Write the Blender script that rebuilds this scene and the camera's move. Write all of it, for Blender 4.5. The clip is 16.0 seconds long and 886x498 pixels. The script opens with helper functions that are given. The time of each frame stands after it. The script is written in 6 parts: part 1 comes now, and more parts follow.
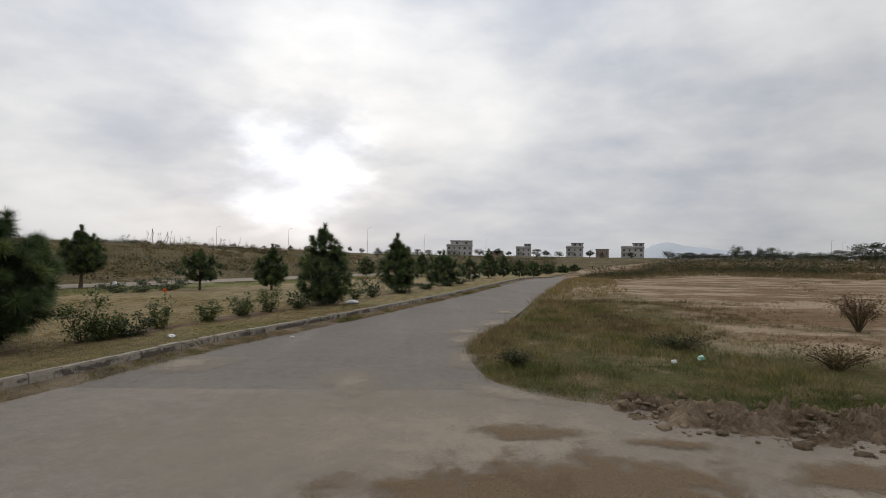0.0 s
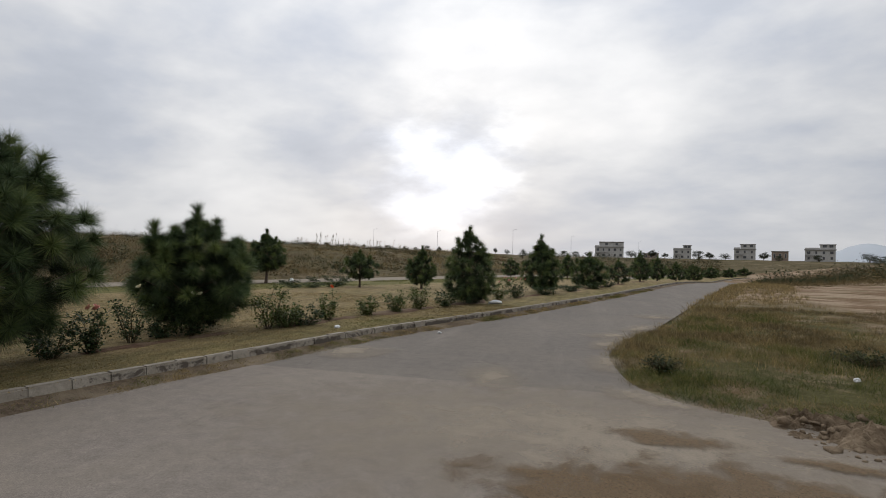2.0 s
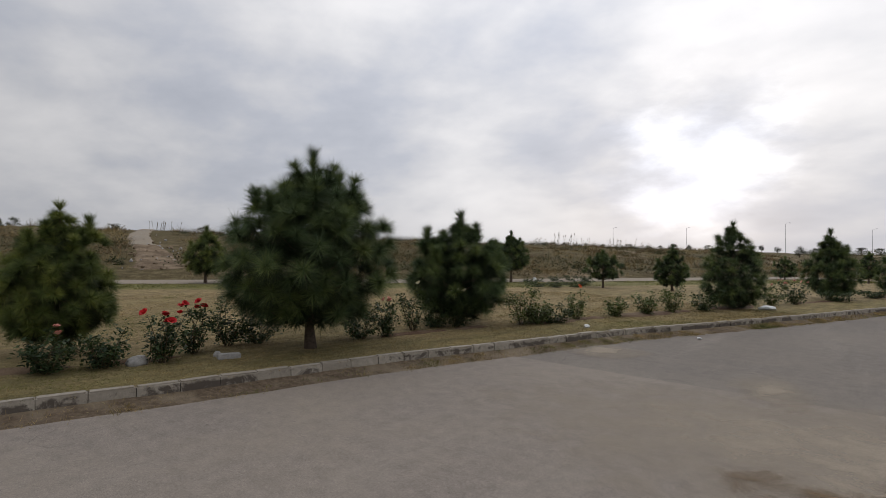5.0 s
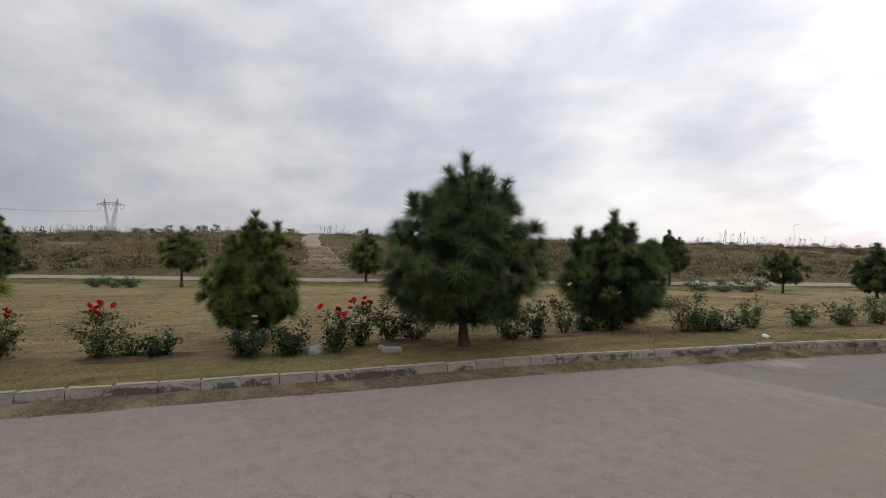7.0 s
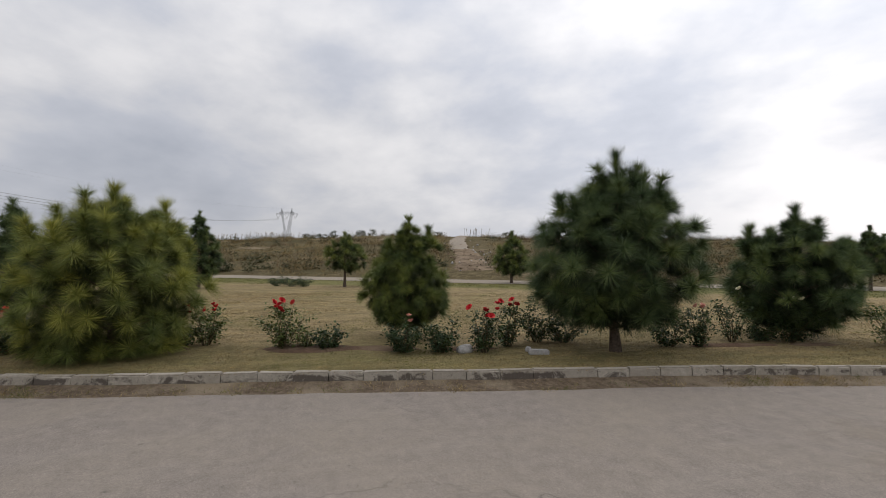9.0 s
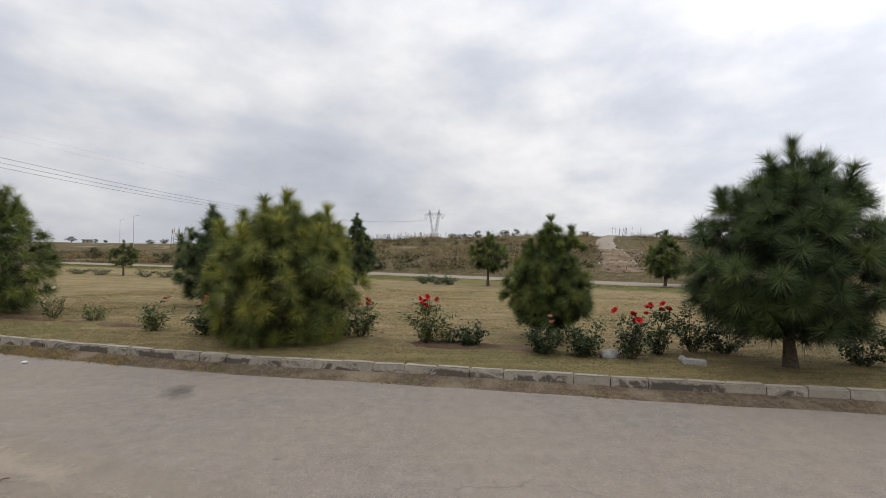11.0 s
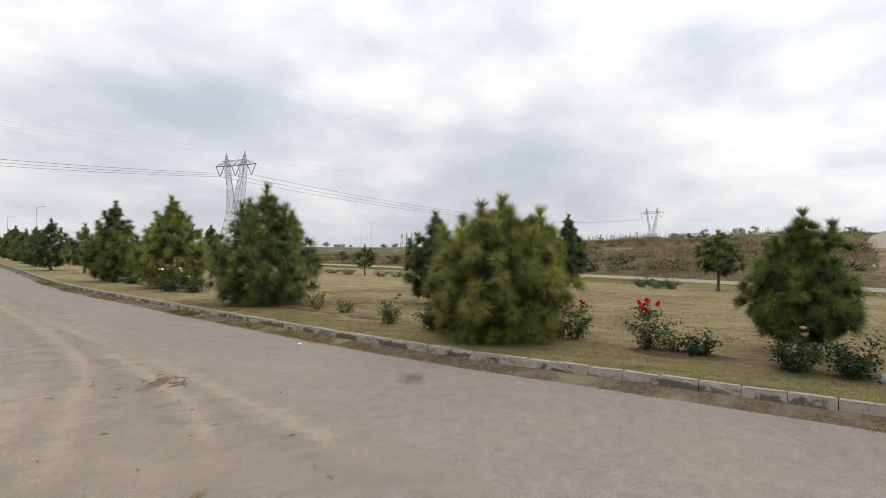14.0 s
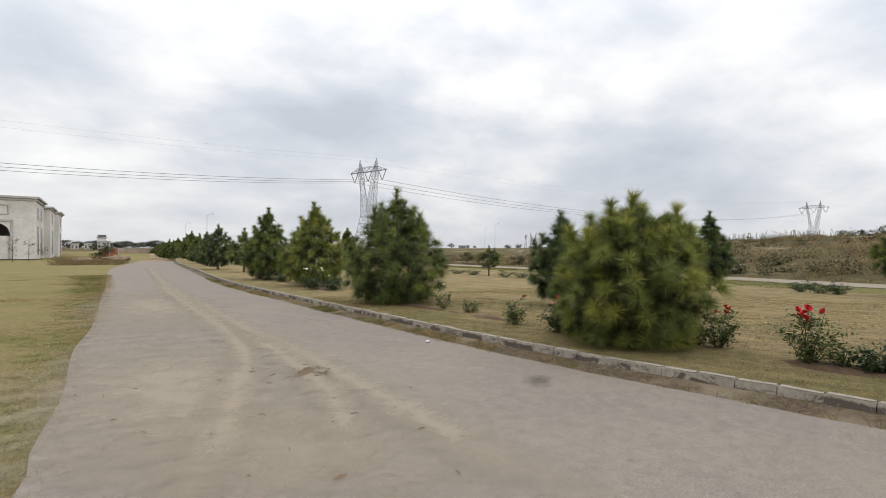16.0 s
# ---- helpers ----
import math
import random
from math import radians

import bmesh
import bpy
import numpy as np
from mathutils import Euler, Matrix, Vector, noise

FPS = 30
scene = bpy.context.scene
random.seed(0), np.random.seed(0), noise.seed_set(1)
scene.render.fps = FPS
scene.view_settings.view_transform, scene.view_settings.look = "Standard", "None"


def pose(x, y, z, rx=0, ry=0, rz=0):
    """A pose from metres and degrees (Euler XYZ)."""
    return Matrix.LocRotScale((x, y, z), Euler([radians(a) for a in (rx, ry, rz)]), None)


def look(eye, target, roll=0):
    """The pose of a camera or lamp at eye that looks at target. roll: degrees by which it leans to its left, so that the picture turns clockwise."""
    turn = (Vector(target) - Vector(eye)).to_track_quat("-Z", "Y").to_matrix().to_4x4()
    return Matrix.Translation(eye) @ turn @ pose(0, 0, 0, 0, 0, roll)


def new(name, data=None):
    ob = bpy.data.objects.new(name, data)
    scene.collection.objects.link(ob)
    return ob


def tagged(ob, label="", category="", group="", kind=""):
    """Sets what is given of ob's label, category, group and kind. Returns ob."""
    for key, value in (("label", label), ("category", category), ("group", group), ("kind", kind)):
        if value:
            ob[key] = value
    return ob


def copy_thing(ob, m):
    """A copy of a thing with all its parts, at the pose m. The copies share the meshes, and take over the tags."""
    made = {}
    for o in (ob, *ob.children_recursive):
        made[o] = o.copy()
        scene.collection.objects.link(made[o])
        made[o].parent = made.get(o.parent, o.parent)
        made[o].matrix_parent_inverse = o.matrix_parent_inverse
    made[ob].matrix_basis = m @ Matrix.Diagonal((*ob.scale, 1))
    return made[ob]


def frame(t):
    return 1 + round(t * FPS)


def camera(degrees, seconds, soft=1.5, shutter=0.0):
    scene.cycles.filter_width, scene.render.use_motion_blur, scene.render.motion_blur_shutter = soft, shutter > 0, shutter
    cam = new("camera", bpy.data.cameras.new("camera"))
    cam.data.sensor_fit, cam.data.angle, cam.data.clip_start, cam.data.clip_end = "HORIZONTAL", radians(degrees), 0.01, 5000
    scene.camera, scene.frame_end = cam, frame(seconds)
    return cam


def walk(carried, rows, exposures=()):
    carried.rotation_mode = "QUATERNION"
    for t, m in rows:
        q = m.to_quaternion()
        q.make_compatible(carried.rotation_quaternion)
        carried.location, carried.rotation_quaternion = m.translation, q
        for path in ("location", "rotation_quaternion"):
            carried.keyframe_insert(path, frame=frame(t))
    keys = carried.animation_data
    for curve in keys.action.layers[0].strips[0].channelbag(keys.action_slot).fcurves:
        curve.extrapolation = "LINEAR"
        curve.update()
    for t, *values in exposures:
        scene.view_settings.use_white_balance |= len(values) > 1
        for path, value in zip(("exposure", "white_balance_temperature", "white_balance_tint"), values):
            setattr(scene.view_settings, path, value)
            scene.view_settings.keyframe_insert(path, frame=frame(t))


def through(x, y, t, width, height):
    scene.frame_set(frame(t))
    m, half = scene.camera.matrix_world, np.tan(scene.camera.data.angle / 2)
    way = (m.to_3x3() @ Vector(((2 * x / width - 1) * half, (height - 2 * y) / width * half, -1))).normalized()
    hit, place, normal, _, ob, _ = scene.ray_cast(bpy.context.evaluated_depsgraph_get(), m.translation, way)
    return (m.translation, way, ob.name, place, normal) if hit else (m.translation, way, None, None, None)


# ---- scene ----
cam = camera(81.14, 16.0, soft=0.62)
walk(cam, [
    (0.0, pose(-0.045, 0.801, 1.65, 91.15, -0.68, 0.00)),
    (0.5, pose(-0.048, 0.751, 1.65, 91.22, -0.88, 3.57)),
    (1.0, pose(-0.032, 0.681, 1.65, 91.21, -0.86, 7.47)),
    (1.5, pose(0.031, 0.604, 1.65, 91.27, -0.86, 11.68)),
    (2.0, pose(0.066, 0.522, 1.65, 91.05, -1.13, 16.00)),
    (2.5, pose(0.057, 0.466, 1.65, 91.00, -1.20, 20.49)),
    (3.0, pose(0.034, 0.369, 1.65, 91.03, -1.22, 24.65)),
    (3.5, pose(0.018, 0.275, 1.65, 90.85, -1.12, 28.72)),
    (4.0, pose(0.013, 0.216, 1.65, 90.70, -0.99, 33.06)),
    (4.5, pose(-0.003, 0.178, 1.65, 90.66, -0.87, 37.43)),
    (5.0, pose(-0.008, 0.149, 1.65, 90.61, -0.79, 41.79)),
    (7.5, pose(-0.049, 0.030, 1.65, 90.52, -0.69, 61.75)),
    (8.0, pose(-0.037, 0.019, 1.65, 90.54, -0.62, 65.91)),
    (8.5, pose(-0.018, 0.009, 1.65, 90.48, -0.59, 69.97)),
    (9.0, pose(0.000, 0.001, 1.65, 90.55, -0.36, 73.67)),
    (11.5, pose(0.039, 0.045, 1.65, 90.32, -0.83, 93.36)),
    (12.0, pose(0.056, 0.034, 1.65, 90.34, -0.76, 97.09)),
    (12.5, pose(0.074, 0.029, 1.65, 90.38, -0.65, 101.00)),
    (13.0, pose(0.075, 0.024, 1.65, 90.35, -0.55, 104.98)),
    (13.5, pose(0.088, 0.013, 1.65, 90.33, -0.45, 108.87)),
    (14.0, pose(0.106, 0.008, 1.65, 90.35, -0.37, 112.47)),
    (14.5, pose(0.126, 0.007, 1.65, 90.38, -0.27, 115.97)),
    (15.0, pose(0.129, 0.014, 1.65, 90.41, -0.14, 119.46)),
    (15.5, pose(0.130, 0.017, 1.65, 90.38, -0.12, 122.89)),
    (16.0, pose(0.134, 0.005, 1.65, 90.36, -0.24, 126.11)),
], exposures=[(0.0, -0.7, 6550, 10), (1.5, -0.65, 6500, 10), (3.5, -0.66, 6480, 11), (5.0, -0.67, 6500, 12), (7.5, -0.38, 6520, 12), (9.0, -0.27, 6540, 12), (12.5, 0.09, 6590, 10), (14.5, 0.18, 6600, 9), (16.0, 0.20, 6600, 9)])

# ---- sky, sun ----
SUN_AZ, SUN_EL = 16.0, 7.8          # degrees: left of north, above the horizon
sun_dir = Vector((-math.sin(radians(SUN_AZ)) * math.cos(radians(SUN_EL)), math.cos(radians(SUN_AZ)) * math.cos(radians(SUN_EL)), math.sin(radians(SUN_EL))))


class Nodes:
    """Short-hand for building a node tree."""

    def __init__(self, tree):
        self.tree = tree

    def add(self, kind, inputs=None, **settings):
        node = self.tree.nodes.new(kind)
        for key, value in settings.items():
            setattr(node, key, value)
        for key, value in (inputs or {}).items():
            if isinstance(value, bpy.types.NodeSocket):
                self.tree.links.new(value, node.inputs[key])
            else:
                node.inputs[key].default_value = value
        return node

    def math(self, op, a, b=0.0, c=0.0, clamp=False):
        return self.add("ShaderNodeMath", {0: a, 1: b, 2: c}, operation=op, use_clamp=clamp).outputs[0]

    def ramp(self, fac, stops):
        node = self.add("ShaderNodeValToRGB", {0: fac})
        el = node.color_ramp.elements
        while len(el) < len(stops):
            el.new(0.5)
        for e, (at, col) in zip(el, stops):
            e.position = at
            e.color = (*col, 1) if len(col) == 3 else col
        return node.outputs[0]

    def noise(self, vec, scale, detail=4.0, rough=0.55, distortion=0.0):
        return self.add("ShaderNodeTexNoise", {"Vector": vec, "Scale": scale, "Detail": detail, "Roughness": rough, "Distortion": distortion}).outputs[0]

    def mix(self, fac, a, b, blend="MIX"):
        node = self.add("ShaderNodeMix", data_type="RGBA", blend_type=blend, clamp_factor=True)
        for at, value in ((0, fac), (6, a), (7, b)):
            if isinstance(value, bpy.types.NodeSocket):
                self.tree.links.new(value, node.inputs[at])
            else:
                node.inputs[at].default_value = value if at == 0 else (*value[:3], 1)
        return node.outputs[2]


def make_sky():
    world = bpy.data.worlds.new("overcast_sky")
    scene.world = world
    world.use_nodes = True
    n = Nodes(world.node_tree)
    world.node_tree.nodes.clear()
    way = n.add("ShaderNodeTexCoord").outputs["Generated"]
    sep = n.add("ShaderNodeSeparateXYZ", {0: way})
    up = n.math("MAXIMUM", sep.outputs[2], 0.0)
    # the cloud deck: the way projected on a flat layer, flattened towards the horizon
    lift = n.math("ADD", up, 0.3)
    deck = n.add("ShaderNodeCombineXYZ", {0: n.math("DIVIDE", sep.outputs[0], lift), 1: n.math("DIVIDE", sep.outputs[1], lift), 2: 0.0}).outputs[0]
    turned = n.add("ShaderNodeMapping", {"Vector": deck, "Location": (3.4, 1.3, 0), "Rotation": (0, 0, radians(35)), "Scale": (1.0, 1.2, 1.0)}).outputs[0]
    puffs = n.add("ShaderNodeMapping", {"Vector": way, "Location": (0.35, 0.8, 0.15), "Rotation": (0, 0, radians(20)), "Scale": (1.0, 1.0, 2.3)}).outputs[0]
    big = n.noise(puffs, 2.0, 6.0, 0.48, 0.10)
    fine = n.noise(turned, 2.3, 7.0, 0.54, 0.1)
    cover = n.math("MULTIPLY_ADD", fine, 0.36, n.math("MULTIPLY", big, 0.78))
    # light that seeps through near the sun
    toward = n.add("ShaderNodeVectorMath", {0: way, 1: tuple(sun_dir)}, operation="DOT_PRODUCT").outputs["Value"]
    toward = n.math("MAXIMUM", toward, 0.0)
    wide = n.math("POWER", toward, 2.5)
    # the thin cloud before the sun breaks its glow into an uneven patch
    swirl = n.add("ShaderNodeTexNoise", {"Vector": puffs, "Scale": 7.0, "Detail": 6.0, "Roughness": 0.6}).outputs[1]
    shift = n.add("ShaderNodeVectorMath", {0: n.add("ShaderNodeVectorMath", {0: swirl, 1: (0.5, 0.5, 0.5)}, operation="SUBTRACT").outputs[0], "Scale": 0.24}, operation="SCALE").outputs[0]
    torn = n.add("ShaderNodeVectorMath", {0: n.add("ShaderNodeVectorMath", {0: way, 1: shift}, operation="ADD").outputs[0]}, operation="NORMALIZE").outputs[0]
    near_sun = n.math("MAXIMUM", n.add("ShaderNodeVectorMath", {0: torn, 1: tuple(sun_dir)}, operation="DOT_PRODUCT").outputs["Value"], 0.0)
    tight = n.math("POWER", near_sun, 230.0)
    cloud = n.ramp(cover, [(0.40, (0.495, 0.535, 0.610)), (0.51, (0.605, 0.64, 0.71)), (0.575, (0.72, 0.74, 0.78)), (0.64, (0.84, 0.85, 0.87)), (0.74, (0.98, 0.98, 0.985))])
    gain = n.math("MULTIPLY_ADD", wide, 0.58, 1.0)
    # an overcast deck is brightest overhead
    gain = n.math("MULTIPLY", gain, n.math("MULTIPLY_ADD", n.math("POWER", up, 2.2), 1.6, 1.0))
    gain = n.math("ADD", gain, n.math("MULTIPLY", tight, n.math("MULTIPLY_ADD", cover, 4.6, -0.9)))
    lit = n.add("ShaderNodeVectorMath", {0: cloud, "Scale": gain}, operation="SCALE").outputs[0]
    # paler, even haze low over the ground
    low = n.math("POWER", n.math("SUBTRACT", 1.0, up), 14.0)
    haze_gain = n.math("ADD", n.math("MULTIPLY_ADD", wide, 0.42, 0.62), n.math("MULTIPLY", tight, 0.6))
    haze = n.add("ShaderNodeVectorMath", {0: (0.93, 0.955, 1.0), "Scale": haze_gain}, operation="SCALE").outputs[0]
    lit = n.mix(n.math("MULTIPLY", low, 0.72), lit, haze)
    clear = n.add("ShaderNodeTexSky", sky_type="NISHITA", sun_disc=False, sun_elevation=radians(SUN_EL), sun_rotation=radians(-SUN_AZ), dust_density=3.0)
    back = n.add("ShaderNodeBackground", {"Color": clear.outputs[0], "Strength": 0.05})
    over = n.add("ShaderNodeBackground", {"Color": lit, "Strength": 1.0})
    both = n.add("ShaderNodeMixShader", {0: 0.94, 1: back.outputs[0], 2: over.outputs[0]})
    n.add("ShaderNodeOutputWorld", {0: both.outputs[0]})


make_sky()
sun = new("sun", bpy.data.lights.new("sun", "SUN"))
sun.data.energy, sun.data.angle, sun.data.color = 1.0, radians(24), (1.0, 0.95, 0.88)
sun.matrix_world = look(sun_dir * 60 + Vector((0, 0, 8)), (0, 0, 8))


# ---- materials ----
def material(name, build, rough=0.85, spec=0.3, bump=None, metal=0.0):
    """build(n, place) gives the colour socket; bump: (scale, depth in metres)."""
    mat = bpy.data.materials.new(name)
    mat.use_nodes = True
    n = Nodes(mat.node_tree)
    shader = mat.node_tree.nodes["Principled BSDF"]
    place = n.add("ShaderNodeNewGeometry").outputs["Position"]
    colour = build(n, place)
    if isinstance(colour, bpy.types.NodeSocket):
        mat.node_tree.links.new(colour, shader.inputs["Base Color"])
    else:
        shader.inputs["Base Color"].default_value = (*colour, 1)
    shader.inputs["Roughness"].default_value = rough
    shader.inputs["Specular IOR Level"].default_value = spec
    shader.inputs["Metallic"].default_value = metal
    if bump:
        height = n.noise(place, bump[0], 6.0, 0.65)
        node = n.add("ShaderNodeBump", {"Height": height, "Distance": bump[1], "Strength": 1.0})
        mat.node_tree.links.new(node.outputs[0], shader.inputs["Normal"])
    return mat


def island(n):
    return n.add("ShaderNodeNewGeometry").outputs["Random Per Island"]


def asphalt_colour(dust, dark, light):
    def build(n, p):
        flat = n.add("ShaderNodeVectorMath", {0: p, 1: (1, 1, 0)}, operation="MULTIPLY").outputs[0]
        base = n.ramp(n.noise(flat, 38, 8, 0.9), [(0.32, dark), (0.68, light)])
        mottle = n.ramp(n.noise(flat, 6, 7, 0.78), [(0.3, (0.76, 0.76, 0.76)), (0.7, (1.18, 1.18, 1.18))])
        base = n.mix(1.0, base, mottle, "MULTIPLY")
        grain = n.ramp(n.noise(flat, 105, 3, 0.7), [(0.34, (0.68, 0.68, 0.68)), (0.66, (1.32, 1.32, 1.32))])
        base = n.mix(1.0, base, grain, "MULTIPLY")
        patches = n.ramp(n.noise(flat, 0.5, 8, 0.7, 0.3), [(0.40, (0, 0, 0)), (0.75, (1, 1, 1))])
        grit = n.ramp(n.noise(flat, 14, 6, 0.8), [(0.34, (0.30, 0.30, 0.30)), (0.62, (1, 1, 1))])
        sand = n.ramp(n.noise(flat, 40, 4, 0.7), [(0.3, (0.215, 0.18, 0.14)), (0.7, (0.30, 0.255, 0.20))])
        amount = n.math("MULTIPLY", n.math("MULTIPLY", patches, grit), dust, clamp=True)
        col = n.mix(amount, base, sand)
        pebbles = n.ramp(n.noise(flat, 34, 2, 0.5), [(0.70, (0, 0, 0)), (0.73, (1, 1, 1))])
        col = n.mix(n.math("MULTIPLY", pebbles, 0.45), col, (0.36, 0.33, 0.29))
        specks = n.ramp(n.noise(flat, 8, 3, 0.6), [(0.70, (0, 0, 0)), (0.73, (1, 1, 1))])
        col = n.mix(n.math("MULTIPLY", specks, 0.5), col, (0.09, 0.08, 0.07))
        # hairline cracks, here and there, and pale scuffs along the way of travel
        bent = n.add("ShaderNodeVectorMath", {0: flat, 1: n.add("ShaderNodeVectorMath", {0: n.add("ShaderNodeTexNoise", {"Vector": flat, "Scale": 1.3, "Detail": 6.0}).outputs[1], "Scale": 1.1}, operation="SCALE").outputs[0]}, operation="ADD").outputs[0]
        cell = n.add("ShaderNodeTexVoronoi", {"Vector": bent, "Scale": 0.42}, feature="DISTANCE_TO_EDGE").outputs[0]
        line = n.ramp(cell, [(0.0, (1, 1, 1)), (0.007, (0, 0, 0))])
        where = n.ramp(n.noise(flat, 0.33, 3, 0.5), [(0.54, (0, 0, 0)), (0.64, (1, 1, 1))])
        col = n.mix(n.math("MULTIPLY", n.math("MULTIPLY", line, where), 0.5), col, (0.055, 0.048, 0.042))
        run = n.add("ShaderNodeMapping", {"Vector": flat, "Rotation": (0, 0, radians(-14)), "Scale": (1.6, 0.16, 1)}).outputs[0]
        scuff = n.ramp(n.noise(run, 1.1, 7, 0.72, 0.3), [(0.52, (0, 0, 0)), (0.74, (1, 1, 1))])
        return n.mix(n.math("MULTIPLY", n.math("MULTIPLY", scuff, grit), 0.45), col, (0.31, 0.275, 0.235))
    return build


ASPHALT = material("asphalt", asphalt_colour(0.55, (0.098, 0.084, 0.071), (0.226, 0.196, 0.166)), 0.9, 0.25, (90, 0.0015))
ASPHALT_WORN = material("worn_asphalt", asphalt_colour(1.0, (0.136, 0.115, 0.097), (0.306, 0.262, 0.222)), 0.92, 0.2, (90, 0.0015))


def concrete_colour(n, p):
    base = n.ramp(n.noise(p, 14, 6, 0.75), [(0.28, (0.215, 0.190, 0.152)), (0.72, (0.41, 0.365, 0.30))])
    tone = n.add("ShaderNodeObjectInfo").outputs["Random"]
    base = n.mix(n.math("MULTIPLY", tone, 0.55), base, (0.25, 0.216, 0.172))
    damp = n.ramp(n.noise(p, 2.2, 6, 0.7, 0.8), [(0.46, (0, 0, 0)), (0.53, (1, 1, 1))])
    height = n.add("ShaderNodeSeparateXYZ", {0: p}).outputs[2]
    rim = n.ramp(n.math("MULTIPLY_ADD", n.noise(p, 6, 5, 0.65), 0.14, height), [(0.205, (1, 1, 1)), (0.228, (0, 0, 0))])
    return n.mix(n.math("MULTIPLY", n.math("MULTIPLY", damp, rim), 0.85), base, (0.058, 0.045, 0.036))


CONCRETE = material("kerb_concrete", concrete_colour, 0.9, 0.25, (40, 0.008))


def soil_build(a, b, c, scale=1.0):
    def build(n, p):
        base = n.ramp(n.noise(p, 9 * scale, 6, 0.7), [(0.3, a), (0.7, b)])
        spots = n.ramp(n.noise(p, 0.8 * scale, 5, 0.6), [(0.45, (0, 0, 0)), (0.65, (1, 1, 1))])
        return n.mix(spots, base, c)
    return build


SOIL = material("gutter_soil", soil_build((0.060, 0.044, 0.029), (0.185, 0.138, 0.094), (0.225, 0.178, 0.122), 1.6), 0.95, 0.1, (25, 0.03))
BED = material("rose_bed_soil", soil_build((0.085, 0.052, 0.034), (0.165, 0.105, 0.070), (0.19, 0.135, 0.088), 2.0), 0.95, 0.1, (20, 0.05))
CLOD = material("earth_clods", soil_build((0.066, 0.047, 0.030), (0.215, 0.155, 0.100), (0.275, 0.208, 0.140), 1.5), 0.95, 0.1, (18, 0.04))
PATH_DIRT = material("pale_track_dirt", soil_build((0.21, 0.175, 0.135), (0.33, 0.285, 0.225), (0.28, 0.235, 0.18), 0.6), 0.95, 0.1, (12, 0.03))


def lawn_colour(n, p):
    fine = n.ramp(n.noise(p, 16, 9, 0.88), [(0.30, (0.105, 0.077, 0.037)), (0.5, (0.278, 0.214, 0.115)), (0.70, (0.47, 0.374, 0.218))])
    green = n.ramp(n.noise(p, 14, 8, 0.85), [(0.3, (0.080, 0.080, 0.028)), (0.7, (0.255, 0.236, 0.092))])
    lush = n.add("ShaderNodeAttribute", attribute_name="lush").outputs["Fac"]
    amount = n.math("ADD", n.math("MULTIPLY_ADD", n.noise(p, 0.30, 8, 0.72, 0.4), 2.6, -1.15), n.math("MULTIPLY", lush, 0.85))
    col = n.mix(n.math("MULTIPLY", amount, 0.75, clamp=True), fine, green)
    # mowing marks along the park
    mown = n.add("ShaderNodeMapping", {"Vector": p, "Rotation": (0, 0, radians(-15)), "Scale": (2.4, 0.35, 1)}).outputs[0]
    col = n.mix(1.0, col, n.ramp(n.noise(mown, 1.6, 7, 0.7), [(0.32, (0.72, 0.72, 0.70)), (0.66, (1.22, 1.19, 1.14))]), "MULTIPLY")
    mottle = n.ramp(n.noise(p, 2.4, 6, 0.72, 0.5), [(0.30, (0.72, 0.72, 0.72)), (0.5, (1.0, 1.0, 1.0)), (0.72, (1.2, 1.18, 1.14))])
    col = n.mix(1.0, col, mottle, "MULTIPLY")
    bare = n.ramp(n.noise(p, 0.6, 7, 0.66, 0.5), [(0.60, (0, 0, 0)), (0.70, (1, 1, 1))])
    return n.mix(n.math("MULTIPLY", bare, 0.55), col, (0.270, 0.190, 0.118))


LAWN = material("dry_mown_lawn", lawn_colour, 0.95, 0.1, (30, 0.06))


def verge_colour(n, p):
    fine = n.ramp(n.noise(p, 14, 9, 0.88), [(0.30, (0.105, 0.080, 0.034)), (0.5, (0.24, 0.185, 0.088)), (0.70, (0.42, 0.325, 0.175))])
    green = n.ramp(n.noise(p, 14, 5, 0.7), [(0.3, (0.07, 0.080, 0.020)), (0.7, (0.22, 0.215, 0.065))])
    band = n.add("ShaderNodeMapping", {"Vector": p, "Rotation": (0, 0, radians(20)), "Scale": (0.35, 1.1, 1)}).outputs[0]
    amount = n.ramp(n.noise(band, 0.4, 7, 0.7), [(0.36, (0.05, 0.05, 0.05)), (0.66, (0.7, 0.7, 0.7))])
    return n.mix(amount, fine, green)


VERGE = material("mown_verge_grass", verge_colour, 0.95, 0.1, (40, 0.03))


def mound_colour(n, p):
    fine = n.ramp(n.noise(p, 1.6, 8, 0.78), [(0.3, (0.055, 0.044, 0.023)), (0.5, (0.122, 0.096, 0.050)), (0.72, (0.225, 0.182, 0.102))])
    scrub = n.ramp(n.noise(p, 0.13, 7, 0.68), [(0.47, (0, 0, 0)), (0.60, (1, 1, 1))])
    col = n.mix(n.math("MULTIPLY", scrub, 0.65), fine, (0.080, 0.070, 0.034))
    bare = n.ramp(n.noise(p, 0.10, 7, 0.66, 0.6), [(0.56, (0, 0, 0)), (0.64, (1, 1, 1))])
    return n.mix(n.math("MULTIPLY", bare, 0.8), col, (0.33, 0.255, 0.175))


MOUND = material("dry_scrub_ground", mound_colour, 0.95, 0.05, (3, 0.25))


